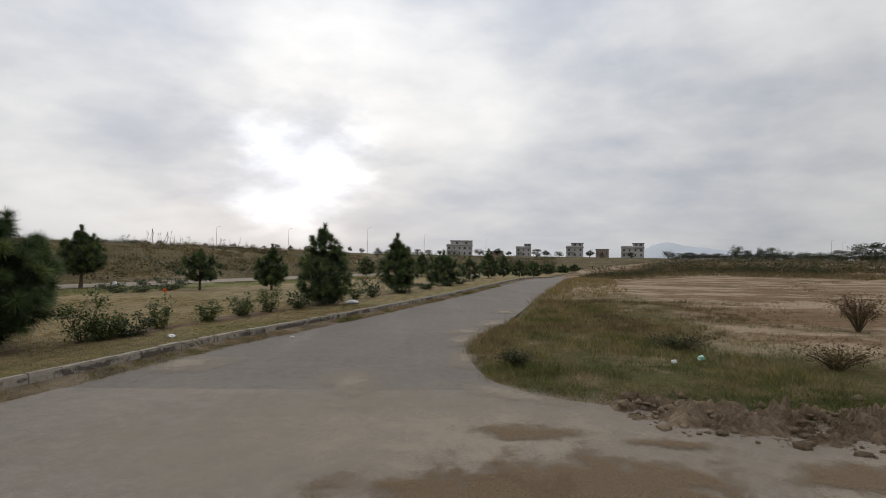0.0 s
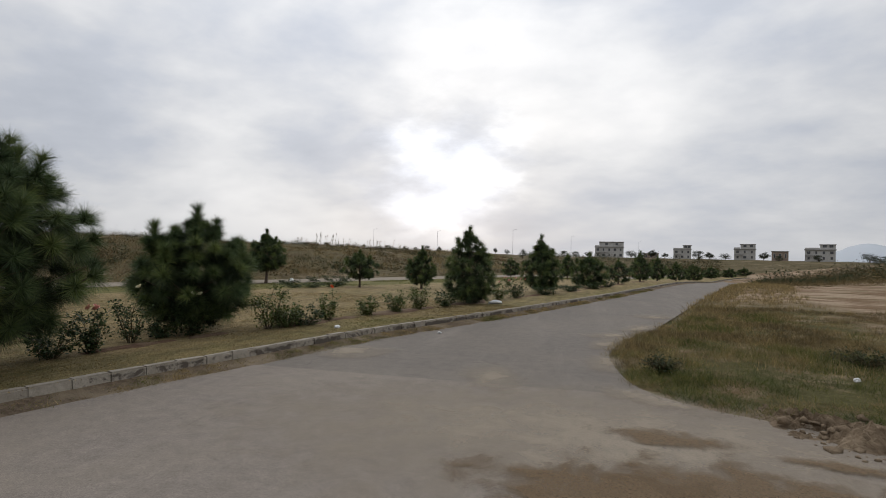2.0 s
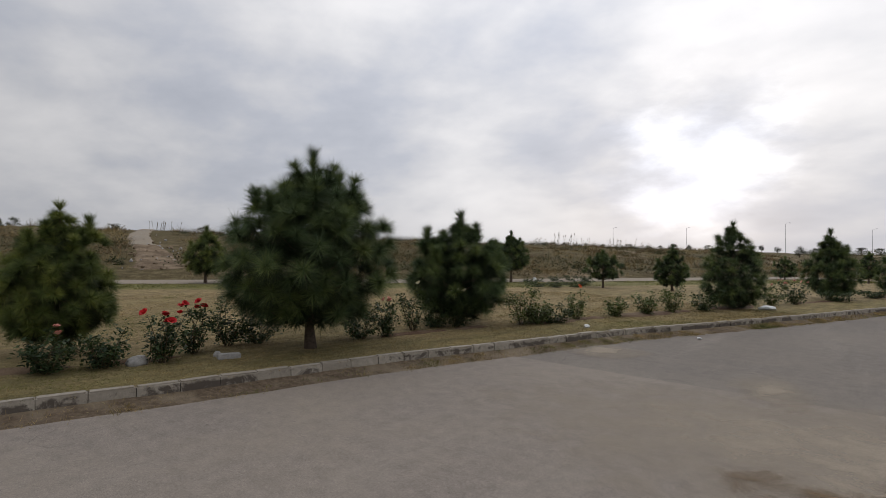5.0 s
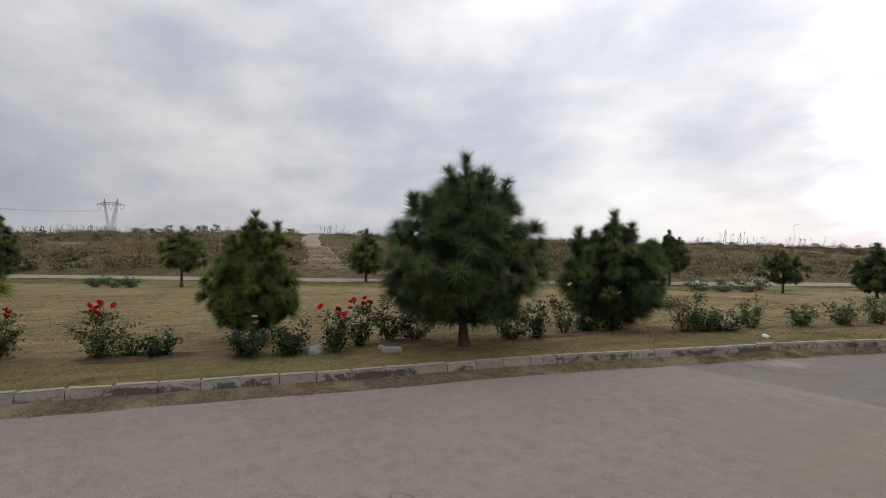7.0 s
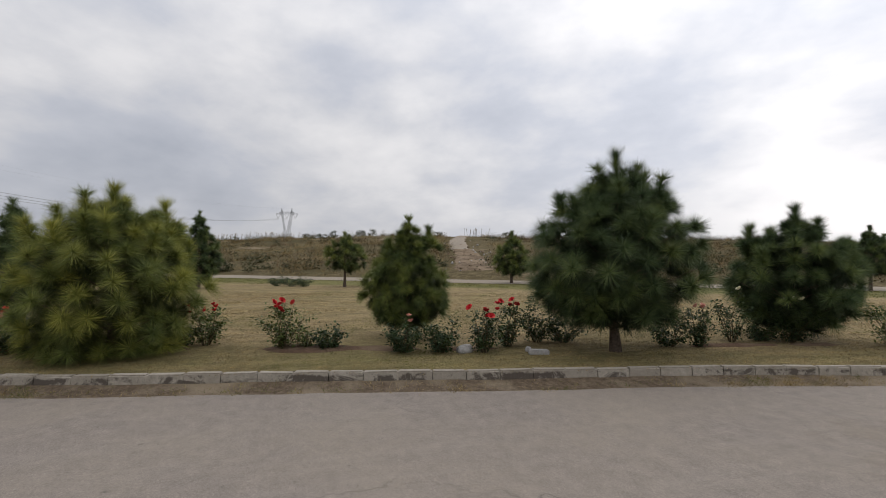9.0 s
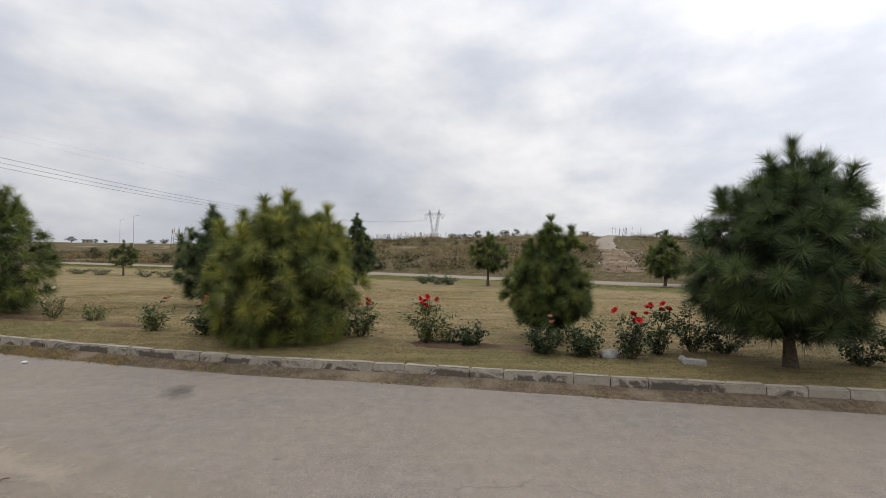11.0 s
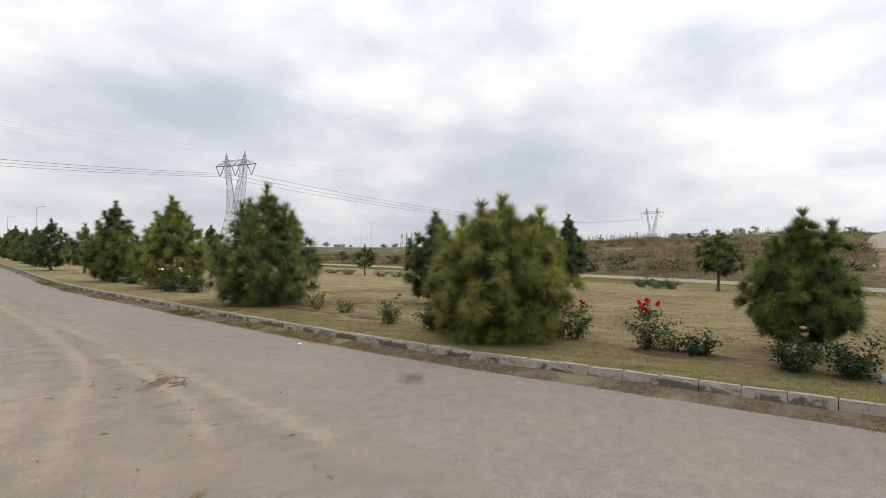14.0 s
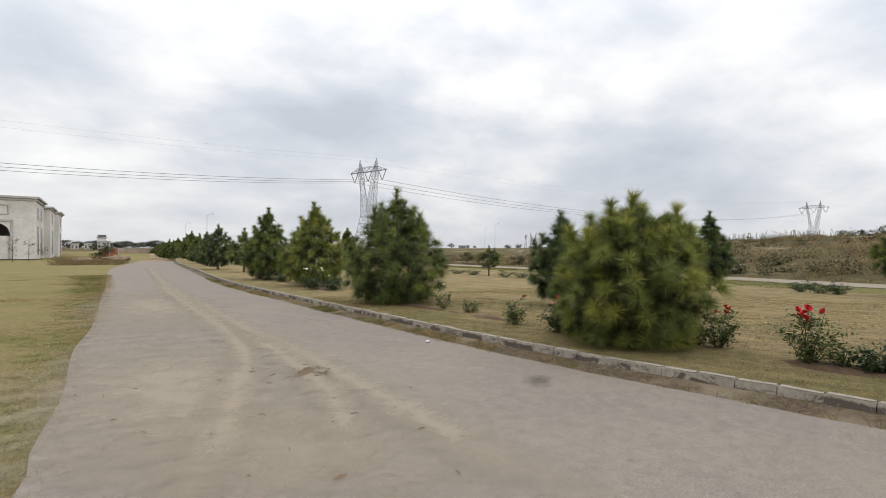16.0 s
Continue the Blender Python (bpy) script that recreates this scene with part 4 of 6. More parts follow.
rose(-14.59, 23.52, 0.33, 1.05, seed=57, full=0.45, label="low rose bush at the back of the lawn")
rose(-26.85, -0.58, 0.32, 1.03, seed=58, full=0.45, label="low rose bush at the back of the lawn")
rose(-25.79, 0.53, 0.36, 0.92, seed=59, full=0.45, label="low rose bush at the back of the lawn")


# ---- rose bed, kerb stones, grasses, litter ----
bed_line, bed_left = along([(-17.5, -25.0), (-14.3, -17.5), (-11.6, -10.8), (-9.5, -4.6), (-8.35, 0.0), (-7.6, 3.0), (-7.0, 6.2), (-6.4, 9.2), (-5.4, 12.6), (-3.8, 18.0), (-1.0, 26.5), (4.2, 45.0)], 0.25)


def make_bed():
    """Strip of dug earth under the roses with a ragged edge."""
    verts, faces = [], []
    for i, (p, n) in enumerate(zip(bed_line, bed_left)):
        grow = 0.10 + 0.9 * noise.noise((p[0] * 0.9, p[1] * 0.9, 4)) + 0.2 * noise.noise((p[0] * 4, p[1] * 4, 4))
        grow = min(max(grow, 0.004), 0.55)
        for u in (-1, -0.5, 0, 0.5, 1):
            q = p + n * u * grow * (1 if u > 0 else 0.8)
            h = 0.174 + 0.03 * (1 - abs(u)) + 0.02 * noise.noise((q[0] * 5, q[1] * 5, 8))
            verts.append((q[0], q[1], min(h, 0.150 + 0.4 * grow) if abs(u) < 1 else 0.150))
    for i in range(len(bed_line) - 1):
        for k in range(4):
            a = i * 5 + k
            faces.append((a + 1, a, a + 5, a + 6))
    tagged(mesh_ob("rose_bed", verts, faces, BED, smooth=True), "dark dug earth bed under the roses", "flower bed", kind="structure")


make_bed()


def make_kerb():
    """Concrete kerb stones, laid end to end along the line."""
    kerb = thing("kerb", "weathered grey concrete kerb stones with damp dark stains", "kerb", (0, 0, 0), kind="structure")
    pts, left = along(KERB, 0.43)
    mesh_kinds = []
    rng = np.random.default_rng(3)
    for v in range(6):
        bm = bmesh.new()
        bmesh.ops.create_cube(bm, size=1.0)
        for q in bm.verts:
            q.co = Vector((q.co.x * 0.423, q.co.y * 0.15, q.co.z * 0.23))
            if q.co.z > 0 and q.co.y < 0:
                q.co.y += 0.022
        top = [e for e in bm.edges if all(q.co.z > 0 for q in e.verts)]
        bmesh.ops.bevel(bm, geom=top, offset=0.014, segments=2, affect="EDGES")
        for q in bm.verts:
            q.co += Vector(rng.normal(size=3)) * 0.0022
        me = bpy.data.meshes.new("kerb_stone")
        bm.to_mesh(me)
        bm.free()
        me.materials.append(CONCRETE)
        mesh_kinds.append(me)
    order = np.argsort(np.hypot(pts[:, 0], pts[:, 1]))
    near = set(order[:300].tolist())
    rest_v, rest_f, n = [], [], 0
    for i in range(len(pts) - 1):
        d = pts[i + 1] - pts[i]
        if np.hypot(*pts[i]) > 150:
            continue
        mid = (pts[i] + pts[i + 1]) / 2 + left[i] * (0.075 + rng.normal() * 0.006)
        m = pose(mid[0], mid[1], 0.062 + rng.normal() * 0.004, rng.normal() * 1.2, rng.normal() * 0.5, math.degrees(math.atan2(d[1], d[0])) + rng.normal() * 0.9)
        me = mesh_kinds[rng.integers(0, 6)]
        if i in near:
            ob = new("kerb_stone", me)
            ob.parent = kerb
            ob.matrix_basis = m
        else:
            vs = np.array([m @ q.co for q in me.vertices])
            rest_v.append(vs)
            rest_f += [[k + n for k in p.vertices] for p in me.polygons]
            n += len(vs)
    mesh_ob("kerb_stone_far", np.concatenate(rest_v), rest_f, CONCRETE, kerb)["kind"] = "stuff"


make_kerb()


def tufts(name, rng, at, height, per, mat, label, width=0.006, spread=0.10, lean=0.45, category="grass"):
    """Tufts of blades at places (x, y, z), all in one mesh."""
    count = len(at)
    root = np.repeat(at, per, axis=0)
    hh = np.repeat(height, per) * rng.uniform(0.45, 1.1, count * per)
    off = rng.normal(size=(count * per, 2)) * spread
    root = root + np.column_stack([off, np.zeros(len(off))])
    way = unit(np.column_stack([rng.normal(size=(count * per, 2)) * lean + off * 1.5, np.ones(count * per)]))
    far = np.maximum(1.0, np.hypot(root[:, 0], root[:, 1]) / 9.0)
    v, f = blades(rng, root, way, hh, width * far * rng.uniform(0.7, 1.4, len(hh)), 0.06)
    ob = mesh_ob(name, v, f, mat)
    return tagged(ob, label, category, kind="stuff")


def clumped(p, scale, at, seed=0.0):
    return np.array([noise.fractal((a * scale, b * scale, seed), 1.0, 2.0, 3) for a, b in p]) > at


def make_grass():
    rng = np.random.default_rng(77)
    # weeds in the gutter and against the kerb
    close = np.where(np.hypot(*kerb_line.T) < 34)[0]
    i = close[rng.integers(0, len(close), 16000)]
    u = rng.random(len(i)) ** 1.3
    slide = np.column_stack([kerb_left[i][:, 1], -kerb_left[i][:, 0]]) * rng.uniform(-0.27, 0.27, (len(i), 1))
    p = kerb_line[i] + slide - kerb_left[i] * (0.03 + 0.34 * u)[:, None] + rng.normal(size=(len(i), 2)) * 0.03
    ok = (clumped(p, 0.55, 0.02, 2.0) | (rng.random(len(p)) < 0.12)) & (signed(p, kerb_line, kerb_left) < -0.02) & (np.hypot(*p.T) < 55)
    p = p[ok]
    away = np.clip(-signed(p, kerb_line, kerb_left), 0, 0.75)
    ground = 0.075 * (1 - away / 0.75) ** 3
    tall = rng.uniform(0.02, 0.07, len(p)) * np.where(clumped(p, 0.8, 0.22, 5.5), 1.7, 1.0)
    fresh = clumped(p, 0.5, 0.05, 8.5) & (rng.random(len(p)) < 0.7)
    for name, pick, mat, text in (("gutter_weeds", ~fresh, DRY, "dry straw-coloured weeds growing in the gutter"), ("gutter_grass", fresh, GREEN, "short green grass growing in the gutter")):
        tufts(name, rng, np.column_stack([p[pick], ground[pick]]), tall[pick], 9, mat, text, 0.005, 0.05, 0.9)
    # short lawn blades
    close = np.where(np.hypot(*kerb_line.T) < 17)[0]
    i = close[rng.integers(0, len(close), 66000)]
    p = kerb_line[i] + kerb_left[i] * (0.16 + 13.0 * rng.random(len(i)) ** 1.7)[:, None] + rng.normal(size=(len(i), 2)) * 0.3
    ok = (np.hypot(*p.T) < 22) & (signed(p, kerb_line, kerb_left) > 0.16)
    p = p[ok]
    green = clumped(p, 0.22, 0.12, 6.0) & (rng.random(len(p)) < 0.8)
    for name, pick, mat, text in (("lawn_grass_dry", ~green, DRY, "short dry tan lawn grass"), ("lawn_grass_green", green, GREEN, "short green tufts in the lawn")):
        q = p[pick]
        tufts(name, rng, np.column_stack([q, np.full(len(q), 0.163)]), rng.uniform(0.02, 0.05, len(q)), 4, mat, text, 0.006, 0.05, 1.3)
    # a greener rim before the track
    i = rng.integers(0, len(track_line), 12000)
    p = track_line[i] - track_left[i] * (4.2 * rng.random(len(i)) ** 1.2)[:, None] + rng.normal(size=(len(i), 2)) * 0.3
    ok = clumped(p, 0.15, -0.12, 11.0) & (np.hypot(*p.T) < 60) & (signed(p, kerb_line, kerb_left) > 1)
    p = p[ok]
    tufts("track_rim_grass", rng, np.column_stack([p, np.full(len(p), 0.165)]), rng.uniform(0.04, 0.11, len(p)), 9, GREEN, "green grass along the edge of the track", 0.006, 0.10, 0.9)
    # scrub on the rising ground
    az = np.radians(rng.uniform(-5, 150, 26000))
    r = 22 + 120 * rng.random(26000) ** 1.25
    p = np.column_stack([-np.sin(az) * r, np.cos(az) * r])
    z, behind = land(p)
    cut = np.abs(np.degrees(az) - (70.4 + 1.3 * np.clip((r - 40) / 40, 0, 1))) < (2.7 - 1.5 * np.clip((r - 36) / 45, 0, 1))
    ok = (behind > 0.6) & ~cut & (clumped(p, 0.16, -0.05, 3.0) | (rng.random(len(p)) < 0.25))
    p, z = p[ok], z[ok]
    tall = rng.uniform(0.2, 0.55, len(p)) * np.where(clumped(p, 0.12, 0.10, 9.0), 2.3, 0.9)
    kind = np.array([noise.fractal((a * 0.10, b * 0.10, 15.0), 1.0, 2.0, 4) for a, b in p]) + 0.16 * rng.normal(size=len(p))
    for name, low, high, mat, text in (("scrub_grass_dry", -9, -0.10, DRY, "dry tan grass on the rising ground"), ("scrub_grass_brown", -0.10, 0.16, BROWN, "brown withered weeds on the rising ground"), ("scrub_grass_rust", 0.16, 0.36, RUST, "rust-brown seeding weeds on the rising ground"), ("scrub_green", 0.36, 9, SCRUB, "low dark green scrub on the rising ground")):
        pick = (kind >= low) & (kind < high)
        tufts(name, rng, np.column_stack([p[pick], z[pick] - 0.04]), tall[pick], 12, mat, text, 0.0055, 0.28, 0.5, "scrub")
    # bigger withered bushes on the rising ground
    for name, mat, text, many, keep in (("withered_scrub", BROWN, "withered brown bushes on the rising ground", 520, 0.0), ("olive_scrub", SCRUB, "low olive bushes on the rising ground", 420, 0.5)):
        az = np.radians(rng.uniform(0, 140, many * 3))
        r = 30 + 75 * rng.random(many * 3)
        q = np.column_stack([-np.sin(az) * r, np.cos(az) * r])
        zz, behind = land(q)
        cut = np.abs(np.degrees(az) - 71.0) < 2.2
        ok = (behind > 1.5) & ~cut & clumped(q, 0.08, 0.0, 71.0 + keep)
        q, zz = q[ok][:many], zz[ok][:many]
        size = rng.uniform(0.3, 1.0, len(q))
        pieces = []
        for (a, b), c, s in zip(q, zz, size):
            v, f = leafy(rng, np.array([[0, 0, s * 0.5], [s * 0.5, 0, s * 0.35], [-s * 0.4, s * 0.3, s * 0.4], [0, -s * 0.5, s * 0.3]]), s * 0.32, 70, 0.16)
            pieces.append((v + np.array([a, b, c - 0.03]), f))
        v, f = join(pieces)
        tagged(mesh_ob(name, v, f, mat), text, "scrub", kind="stuff")
    # rank grass on the corner of the field: clumps of one kind, bare ground between
    p = np.column_stack([rng.uniform(0.3, 14, 34000), rng.uniform(5.2, 22, 34000)])
    edge = signed(p, north_line, north_left)
    wide = 1.5 + 2.6 * np.clip((p[:, 0] - 0.2) / 2.5, 0, 1)
    ok = (edge < -0.06) & (-edge < wide + 4.5 * rng.random(len(p)) ** 2.5) & (clumped(p, 0.7, -0.42, 21.0) | (rng.random(len(p)) < 0.15)) & ~((p[:, 0] > 2.0) & (-edge < 0.40))
    p, edge = p[ok], edge[ok]
    lump = np.array([noise.fractal((a * 0.9, b * 0.9, 33.0), 1.0, 2.0, 3) for a, b in p])
    tall = rng.uniform(0.08, 0.20, len(p)) * (1.0 + 1.1 * np.clip(lump, -0.4, 0.8))
    kind = np.array([noise.fractal((a * 0.55, b * 0.55, 39.0), 1.0, 2.0, 4) for a, b in p]) + 0.18 * rng.normal(size=len(p))
    kind += 0.12
    kind -= 0.5 * np.clip((p[:, 1] - 10.0) / 2.5, 0, 1) + 0.35 * np.clip((p[:, 0] - 5.2) / 2.0, 0, 1) + 0.35 * np.clip((0.35 + edge) / 0.3, 0, 1)
    for name, pick, mat, text in (("corner_grass_green", (kind > -0.12) & (kind <= 0.22), GREEN, "rank green grass at the corner of the field"), ("corner_grass_deep", kind > 0.22, DEEP_GREEN, "deep green grass at the corner of the field"), ("corner_grass_dry", (kind <= -0.12) & (kind > -0.5), DRY, "dry straw mixed into the rank grass"), ("corner_weeds_brown", kind <= -0.5, BROWN, "brown withered weeds in the rank grass")):
        tufts(name, rng, np.column_stack([p[pick], np.full(pick.sum(), 0.0)]), tall[pick], 12, mat, text, 0.0050, 0.07, 0.75)
    # dry grass along the far roadside and across the field
    i = rng.integers(0, len(north_line), 6000)
    p = north_line[i] - north_left[i] * (0.05 + 4.0 * rng.random(len(i)) ** 1.6)[:, None] + rng.normal(size=(len(i), 2)) * 0.2
    ok = (p[:, 1] > 9.5) & (signed(p, north_line, north_left) < -0.05)
    p = p[ok]
    tufts("roadside_grass", rng, np.column_stack([p, np.full(len(p), 0.0)]), rng.uniform(0.10, 0.36, len(p)), 12, DRY, "tall dry grass on the roadside", 0.006, 0.09, 0.45)
    p = np.column_stack([rng.uniform(3, 95, 16000), rng.uniform(7, 110, 16000)])
    ok = (signed(p, north_line, north_left) < -3.0) & clumped(p, 0.11, 0.16, 41.0)
    p = p[ok]
    z, _ = land(p)
    tufts("field_weeds", rng, np.column_stack([p, np.full(len(p), 0.02)]), rng.uniform(0.06, 0.22, len(p)), 9, BROWN, "scattered brown weeds on the bare field", 0.006, 0.16, 0.7)
    # far rim of the field
    az = np.radians(rng.uniform(-50, 8, 5000))
    r = rng.uniform(70, 150, 5000)
    p = np.column_stack([-np.sin(az) * r, np.cos(az) * r])
    ok = (signed(p, north_line, north_left) < -1.5) & clumped(p, 0.04, -0.15, 51.0)
    p = p[ok]
    z, _ = land(p)
    near = np.clip((np.hypot(*p.T) - 60) / 200, 0, 1)
    tufts("field_rim_scrub", rng, np.column_stack([p, 0.0 + (z - 0.14) * near]), rng.uniform(0.4, 1.3, len(p)), 10, BROWN, "brown scrub along the far rim of the field", 0.006, 0.5, 0.5, "scrub")
    az = np.radians(rng.uniform(-36, 3, 2600))
    r = rng.uniform(88, 140, 2600)
    p = np.column_stack([-np.sin(az) * r, np.cos(az) * r])
    ok = (signed(p, north_line, north_left) < -1.0) & clumped(p, 0.05, -0.05, 57.0)
    p = p[ok]
    z, _ = land(p)
    near = np.clip((np.hypot(*p.T) - 60) / 200, 0, 1)
    tufts("field_rim_bushes", rng, np.column_stack([p, (z - 0.14) * near]), rng.uniform(0.6, 1.9, len(p)), 14, SCRUB, "dark green bushes along the far rim of the field", 0.008, 0.6, 0.6, "scrub")
    for name, mat, text, many, lo, hi in (("field_belt_dark", SCRUB, "dark bushes in a belt beyond the field", 420, 1.2, 2.6), ("field_belt_brown", BROWN, "withered brown bushes in a belt beyond the field", 420, 0.9, 2.0)):
        az = np.radians(rng.uniform(-48, 7, many))
        r = 90 + 160 * rng.random(many) ** 0.9
        q = np.column_stack([-np.sin(az) * r, np.cos(az) * r])
        q = q[((signed(q, north_line, north_left) < -1.5) & (np.degrees(az) < -8)[:]) | ((np.degrees(az) >= -12) & (r > 130) & (signed(q, kerb_line, kerb_left) > 3))]
        zz, _ = land(q)
        zz = (zz - 0.14) * np.clip((np.hypot(*q.T) - 60) / 200, 0, 1)
        pieces = []
        for (a, b), c, k in zip(q, zz, rng.uniform(lo, hi, len(q))):
            v, f = leafy(rng, np.array([[0, 0, k * 0.6], [k * 0.9, 0, k * 0.4], [-k * 0.8, k * 0.3, k * 0.45], [0, -k * 0.5, k * 0.3]]), k * 0.34, 150, 0.34)
            pieces.append((v + np.array([a, b, c - 0.05]), f))
        v, f = join(pieces)
        tagged(mesh_ob(name, v, f, mat), text, "scrub", kind="stuff")
    az = np.radians(rng.uniform(157.6, 163.2, 1500))
    r = rng.uniform(70, 150, 1500)
    p = np.column_stack([-np.sin(az) * r, np.cos(az) * r])
    p = p[signed(p, south_line, south_left) < -0.6]
    tufts("roadend_scrub", rng, np.column_stack([p, np.full(len(p), 0.0)]), rng.uniform(0.15, 0.8, len(p)), 10, BROWN, "withered scrub beside the end of the road", 0.006, 0.35, 0.6, "scrub")
    # verge on the south side: short mown blades, ragged dry fringe on the road's edge
    close = np.where((south_line[:, 1] < -3.2) & (np.hypot(*south_line.T) < 42))[0]
    i = close[rng.integers(0, len(close), 16000)]
    p = south_line[i] - south_left[i] * (-0.12 + 6.5 * rng.random(len(i)) ** 2.2)[:, None] + rng.normal(size=(len(i), 2)) * 0.12
    ok = (p[:, 1] < -3) & (np.hypot(*p.T) < 45)
    p = p[ok]
    kind = (clumped(p, 0.3, 0.05, 61.0) | (rng.random(len(p)) < 0.15)) & (signed(p, south_line, south_left) < -0.15)
    for name, pick, mat, text in (("verge_grass_dry", ~kind, DRY, "dry fringe of mown verge grass"), ("verge_grass_green", kind, GREEN, "short green verge grass")):
        tufts(name, rng, np.column_stack([p[pick], np.full(pick.sum(), 0.0)]), rng.uniform(0.02, 0.07, pick.sum()), 8, mat, text, 0.005, 0.07, 1.1)


make_grass()


def spread_material(name, a, b, ragged=0.5, scale=3.0, most=0.9, soft=(0.62, 0.86)):
    """Loose sand or damp earth on asphalt that thins out towards its rim."""
    mat = material(name, lambda n, p: n.ramp(n.noise(p, 45, 5, 0.7), [(0.3, a), (0.7, b)]), 0.95, 0.1, (60, 0.002))
    n = Nodes(mat.node_tree)
    shader = mat.node_tree.nodes["Principled BSDF"]
    uv = n.add("ShaderNodeTexCoord").outputs["UV"]
    place = n.add("ShaderNodeNewGeometry").outputs["Position"]
    r = n.add("ShaderNodeVectorMath", {0: uv}, operation="LENGTH").outputs["Value"]
    wob = n.math("MULTIPLY_ADD", n.noise(place, scale, 7, 0.68, 0.4), 2.0 * ragged, -ragged)
    alpha = n.math("MULTIPLY", n.ramp(n.math("ADD", r, wob), [(soft[0], (1, 1, 1)), (soft[1], (0, 0, 0))]), most)
    both = n.add("ShaderNodeMixShader", {0: alpha, 1: n.add("ShaderNodeBsdfTransparent").outputs[0], 2: shader.outputs[0]})
    mat.node_tree.links.new(both.outputs[0], mat.node_tree.nodes["Material Output"].inputs[0])
    return mat


WET_SAND = spread_material("damp_brown_sand", (0.140, 0.096, 0.056), (0.225, 0.160, 0.098), 1.0, 2.8, 0.72, (0.34, 0.74))
PALE_SAND = spread_material("pale_dust", (0.30, 0.25, 0.19), (0.42, 0.355, 0.275), 0.8, 2.4, 0.72, (0.05, 0.95))
DARK_STAIN = spread_material("dark_road_stain", (0.06, 0.055, 0.05), (0.10, 0.095, 0.088), 1.1, 7.0, 0.38, (0.1, 1.0))
height_step = [0.0]


def patch(name, x, y, rx, ry, turn, mat, label):
    """A flat spread of loose stuff; its UV runs from -1 to 1 across it."""
    height_step[0] += 0.0006
    verts, faces, uv = [], [], []
    n = 40
    verts.append((0, 0, 0))
    uv.append((0, 0))
    for k in range(n):
        a = 2 * math.pi * k / n
        verts.append((rx * math.cos(a), ry * math.sin(a), 0))
        uv.append((math.cos(a), math.sin(a)))
        faces.append((0, 1 + k, 1 + (k + 1) % n))
    ob = mesh_ob(name, verts, faces, mat)
    layer = ob.data.uv_layers.new(name="UVMap")
    for loop in ob.data.loops:
        layer.data[loop.index].uv = uv[loop.vertex_index]
    ob.matrix_basis = pose(x, y, 0.021 + height_step[0], 0, 0, turn)
    return tagged(ob, label, "sand patch", kind="structure")


def trail(name, ctrl, width, mat, label):
    """A long streak of dust along a line."""
    height_step[0] += 0.0006
    pts, left = along(ctrl, 0.4)
    verts, faces, uv = [], [], []
    for i, (p, q) in enumerate(zip(pts, left)):
        for u in (-1, 0, 1):
            c = p + q * u * width * 0.5
            verts.append((c[0], c[1], 0.021 + height_step[0]))
            end = max(0, 1 - min(i, len(pts) - 1 - i) / 6)
            uv.append((u, end * 0.8))
    for i in range(len(pts) - 1):
        for k in (0, 1):
            a = i * 3 + k
            faces.append((a + 1, a, a + 3, a + 4))
    ob = mesh_ob(name, verts, faces, mat)
    layer = ob.data.uv_layers.new(name="UVMap")
    for loop in ob.data.loops:
        layer.data[loop.index].uv = uv[loop.vertex_index]
    return tagged(ob, label, "dust trail", kind="structure")


patch("dust_patch", 0.2, 5.6, 4.4, 2.2, 0, PALE_SAND, "pale dust over worn asphalt")
patch("dust_patch", 3.6, 4.6, 2.2, 1.6, 10, PALE_SAND, "pale dust over worn asphalt")
patch("dust_patch", -1.25, 7.7, 0.5, 1.1, 18, PALE_SAND, "pale dust over worn asphalt")
patch("dust_patch", 0.55, 12.6, 0.9, 0.5, 35, PALE_SAND, "pale dust over worn asphalt")
patch("dust_patch", 1.9, 17.2, 0.9, 0.8, 35, PALE_SAND, "pale dust over worn asphalt")
patch("dust_patch", -3.9, 8.7, 0.9, 0.8, 20, PALE_SAND, "pale dust over worn asphalt")
patch("dust_patch", -2.6, -3.6, 1.5, 2.2, 15, PALE_SAND, "pale dust over worn asphalt")
patch("dust_patch", -3.0, -6.3, 2.0, 4.6, -18, PALE_SAND, "pale dust over worn asphalt")
patch("dust_patch", -7.2, -16.0, 2.2, 8.0, -21, PALE_SAND, "pale dust over worn asphalt")
patch("dust_patch", 0.80, 7.15, 0.95, 0.36, -38, PALE_SAND, "pale dust along the corner of the field")
patch("dust_patch", 0.30, 9.3, 0.36, 1.0, 0, PALE_SAND, "pale dust along the corner of the field")
patch("dust_patch", 0.40, 11.3, 0.42, 1.0, -15, PALE_SAND, "pale dust along the corner of the field")
patch("dust_patch", 1.25, 14.2, 0.45, 1.4, -20, PALE_SAND, "pale dust along the corner of the field")
patch("sand_patch", 1.05, 4.55, 2.1, 0.95, 4, WET_SAND, "damp brown sand spread on the asphalt")
patch("sand_patch", 0.1, 4.35, 1.4, 0.75, -8, WET_SAND, "damp brown sand spread on the asphalt")
patch("sand_patch", 3.2, 4.75, 1.2, 0.45, 5, WET_SAND, "damp brown sand spread on the asphalt")
patch("sand_patch", 0.75, 5.72, 0.85, 0.34, -5, WET_SAND, "thin brown sand spread on the asphalt")
patch("sand_patch", 2.0, 5.45, 0.7, 0.2, -12, WET_SAND, "thin brown sand spread on the asphalt")
trail("dust_trail", [(-3.0, -0.6), (-3.47, -2.13), (-3.82, -3.04), (-4.3, -4.24), (-4.91, -5.96), (-6.38, -10.11), (-9.03, -17.56), (-14.4, -30.9), (-23.4, -52.0)], 0.95, PALE_SAND, "pale dusty tyre trail along the road")
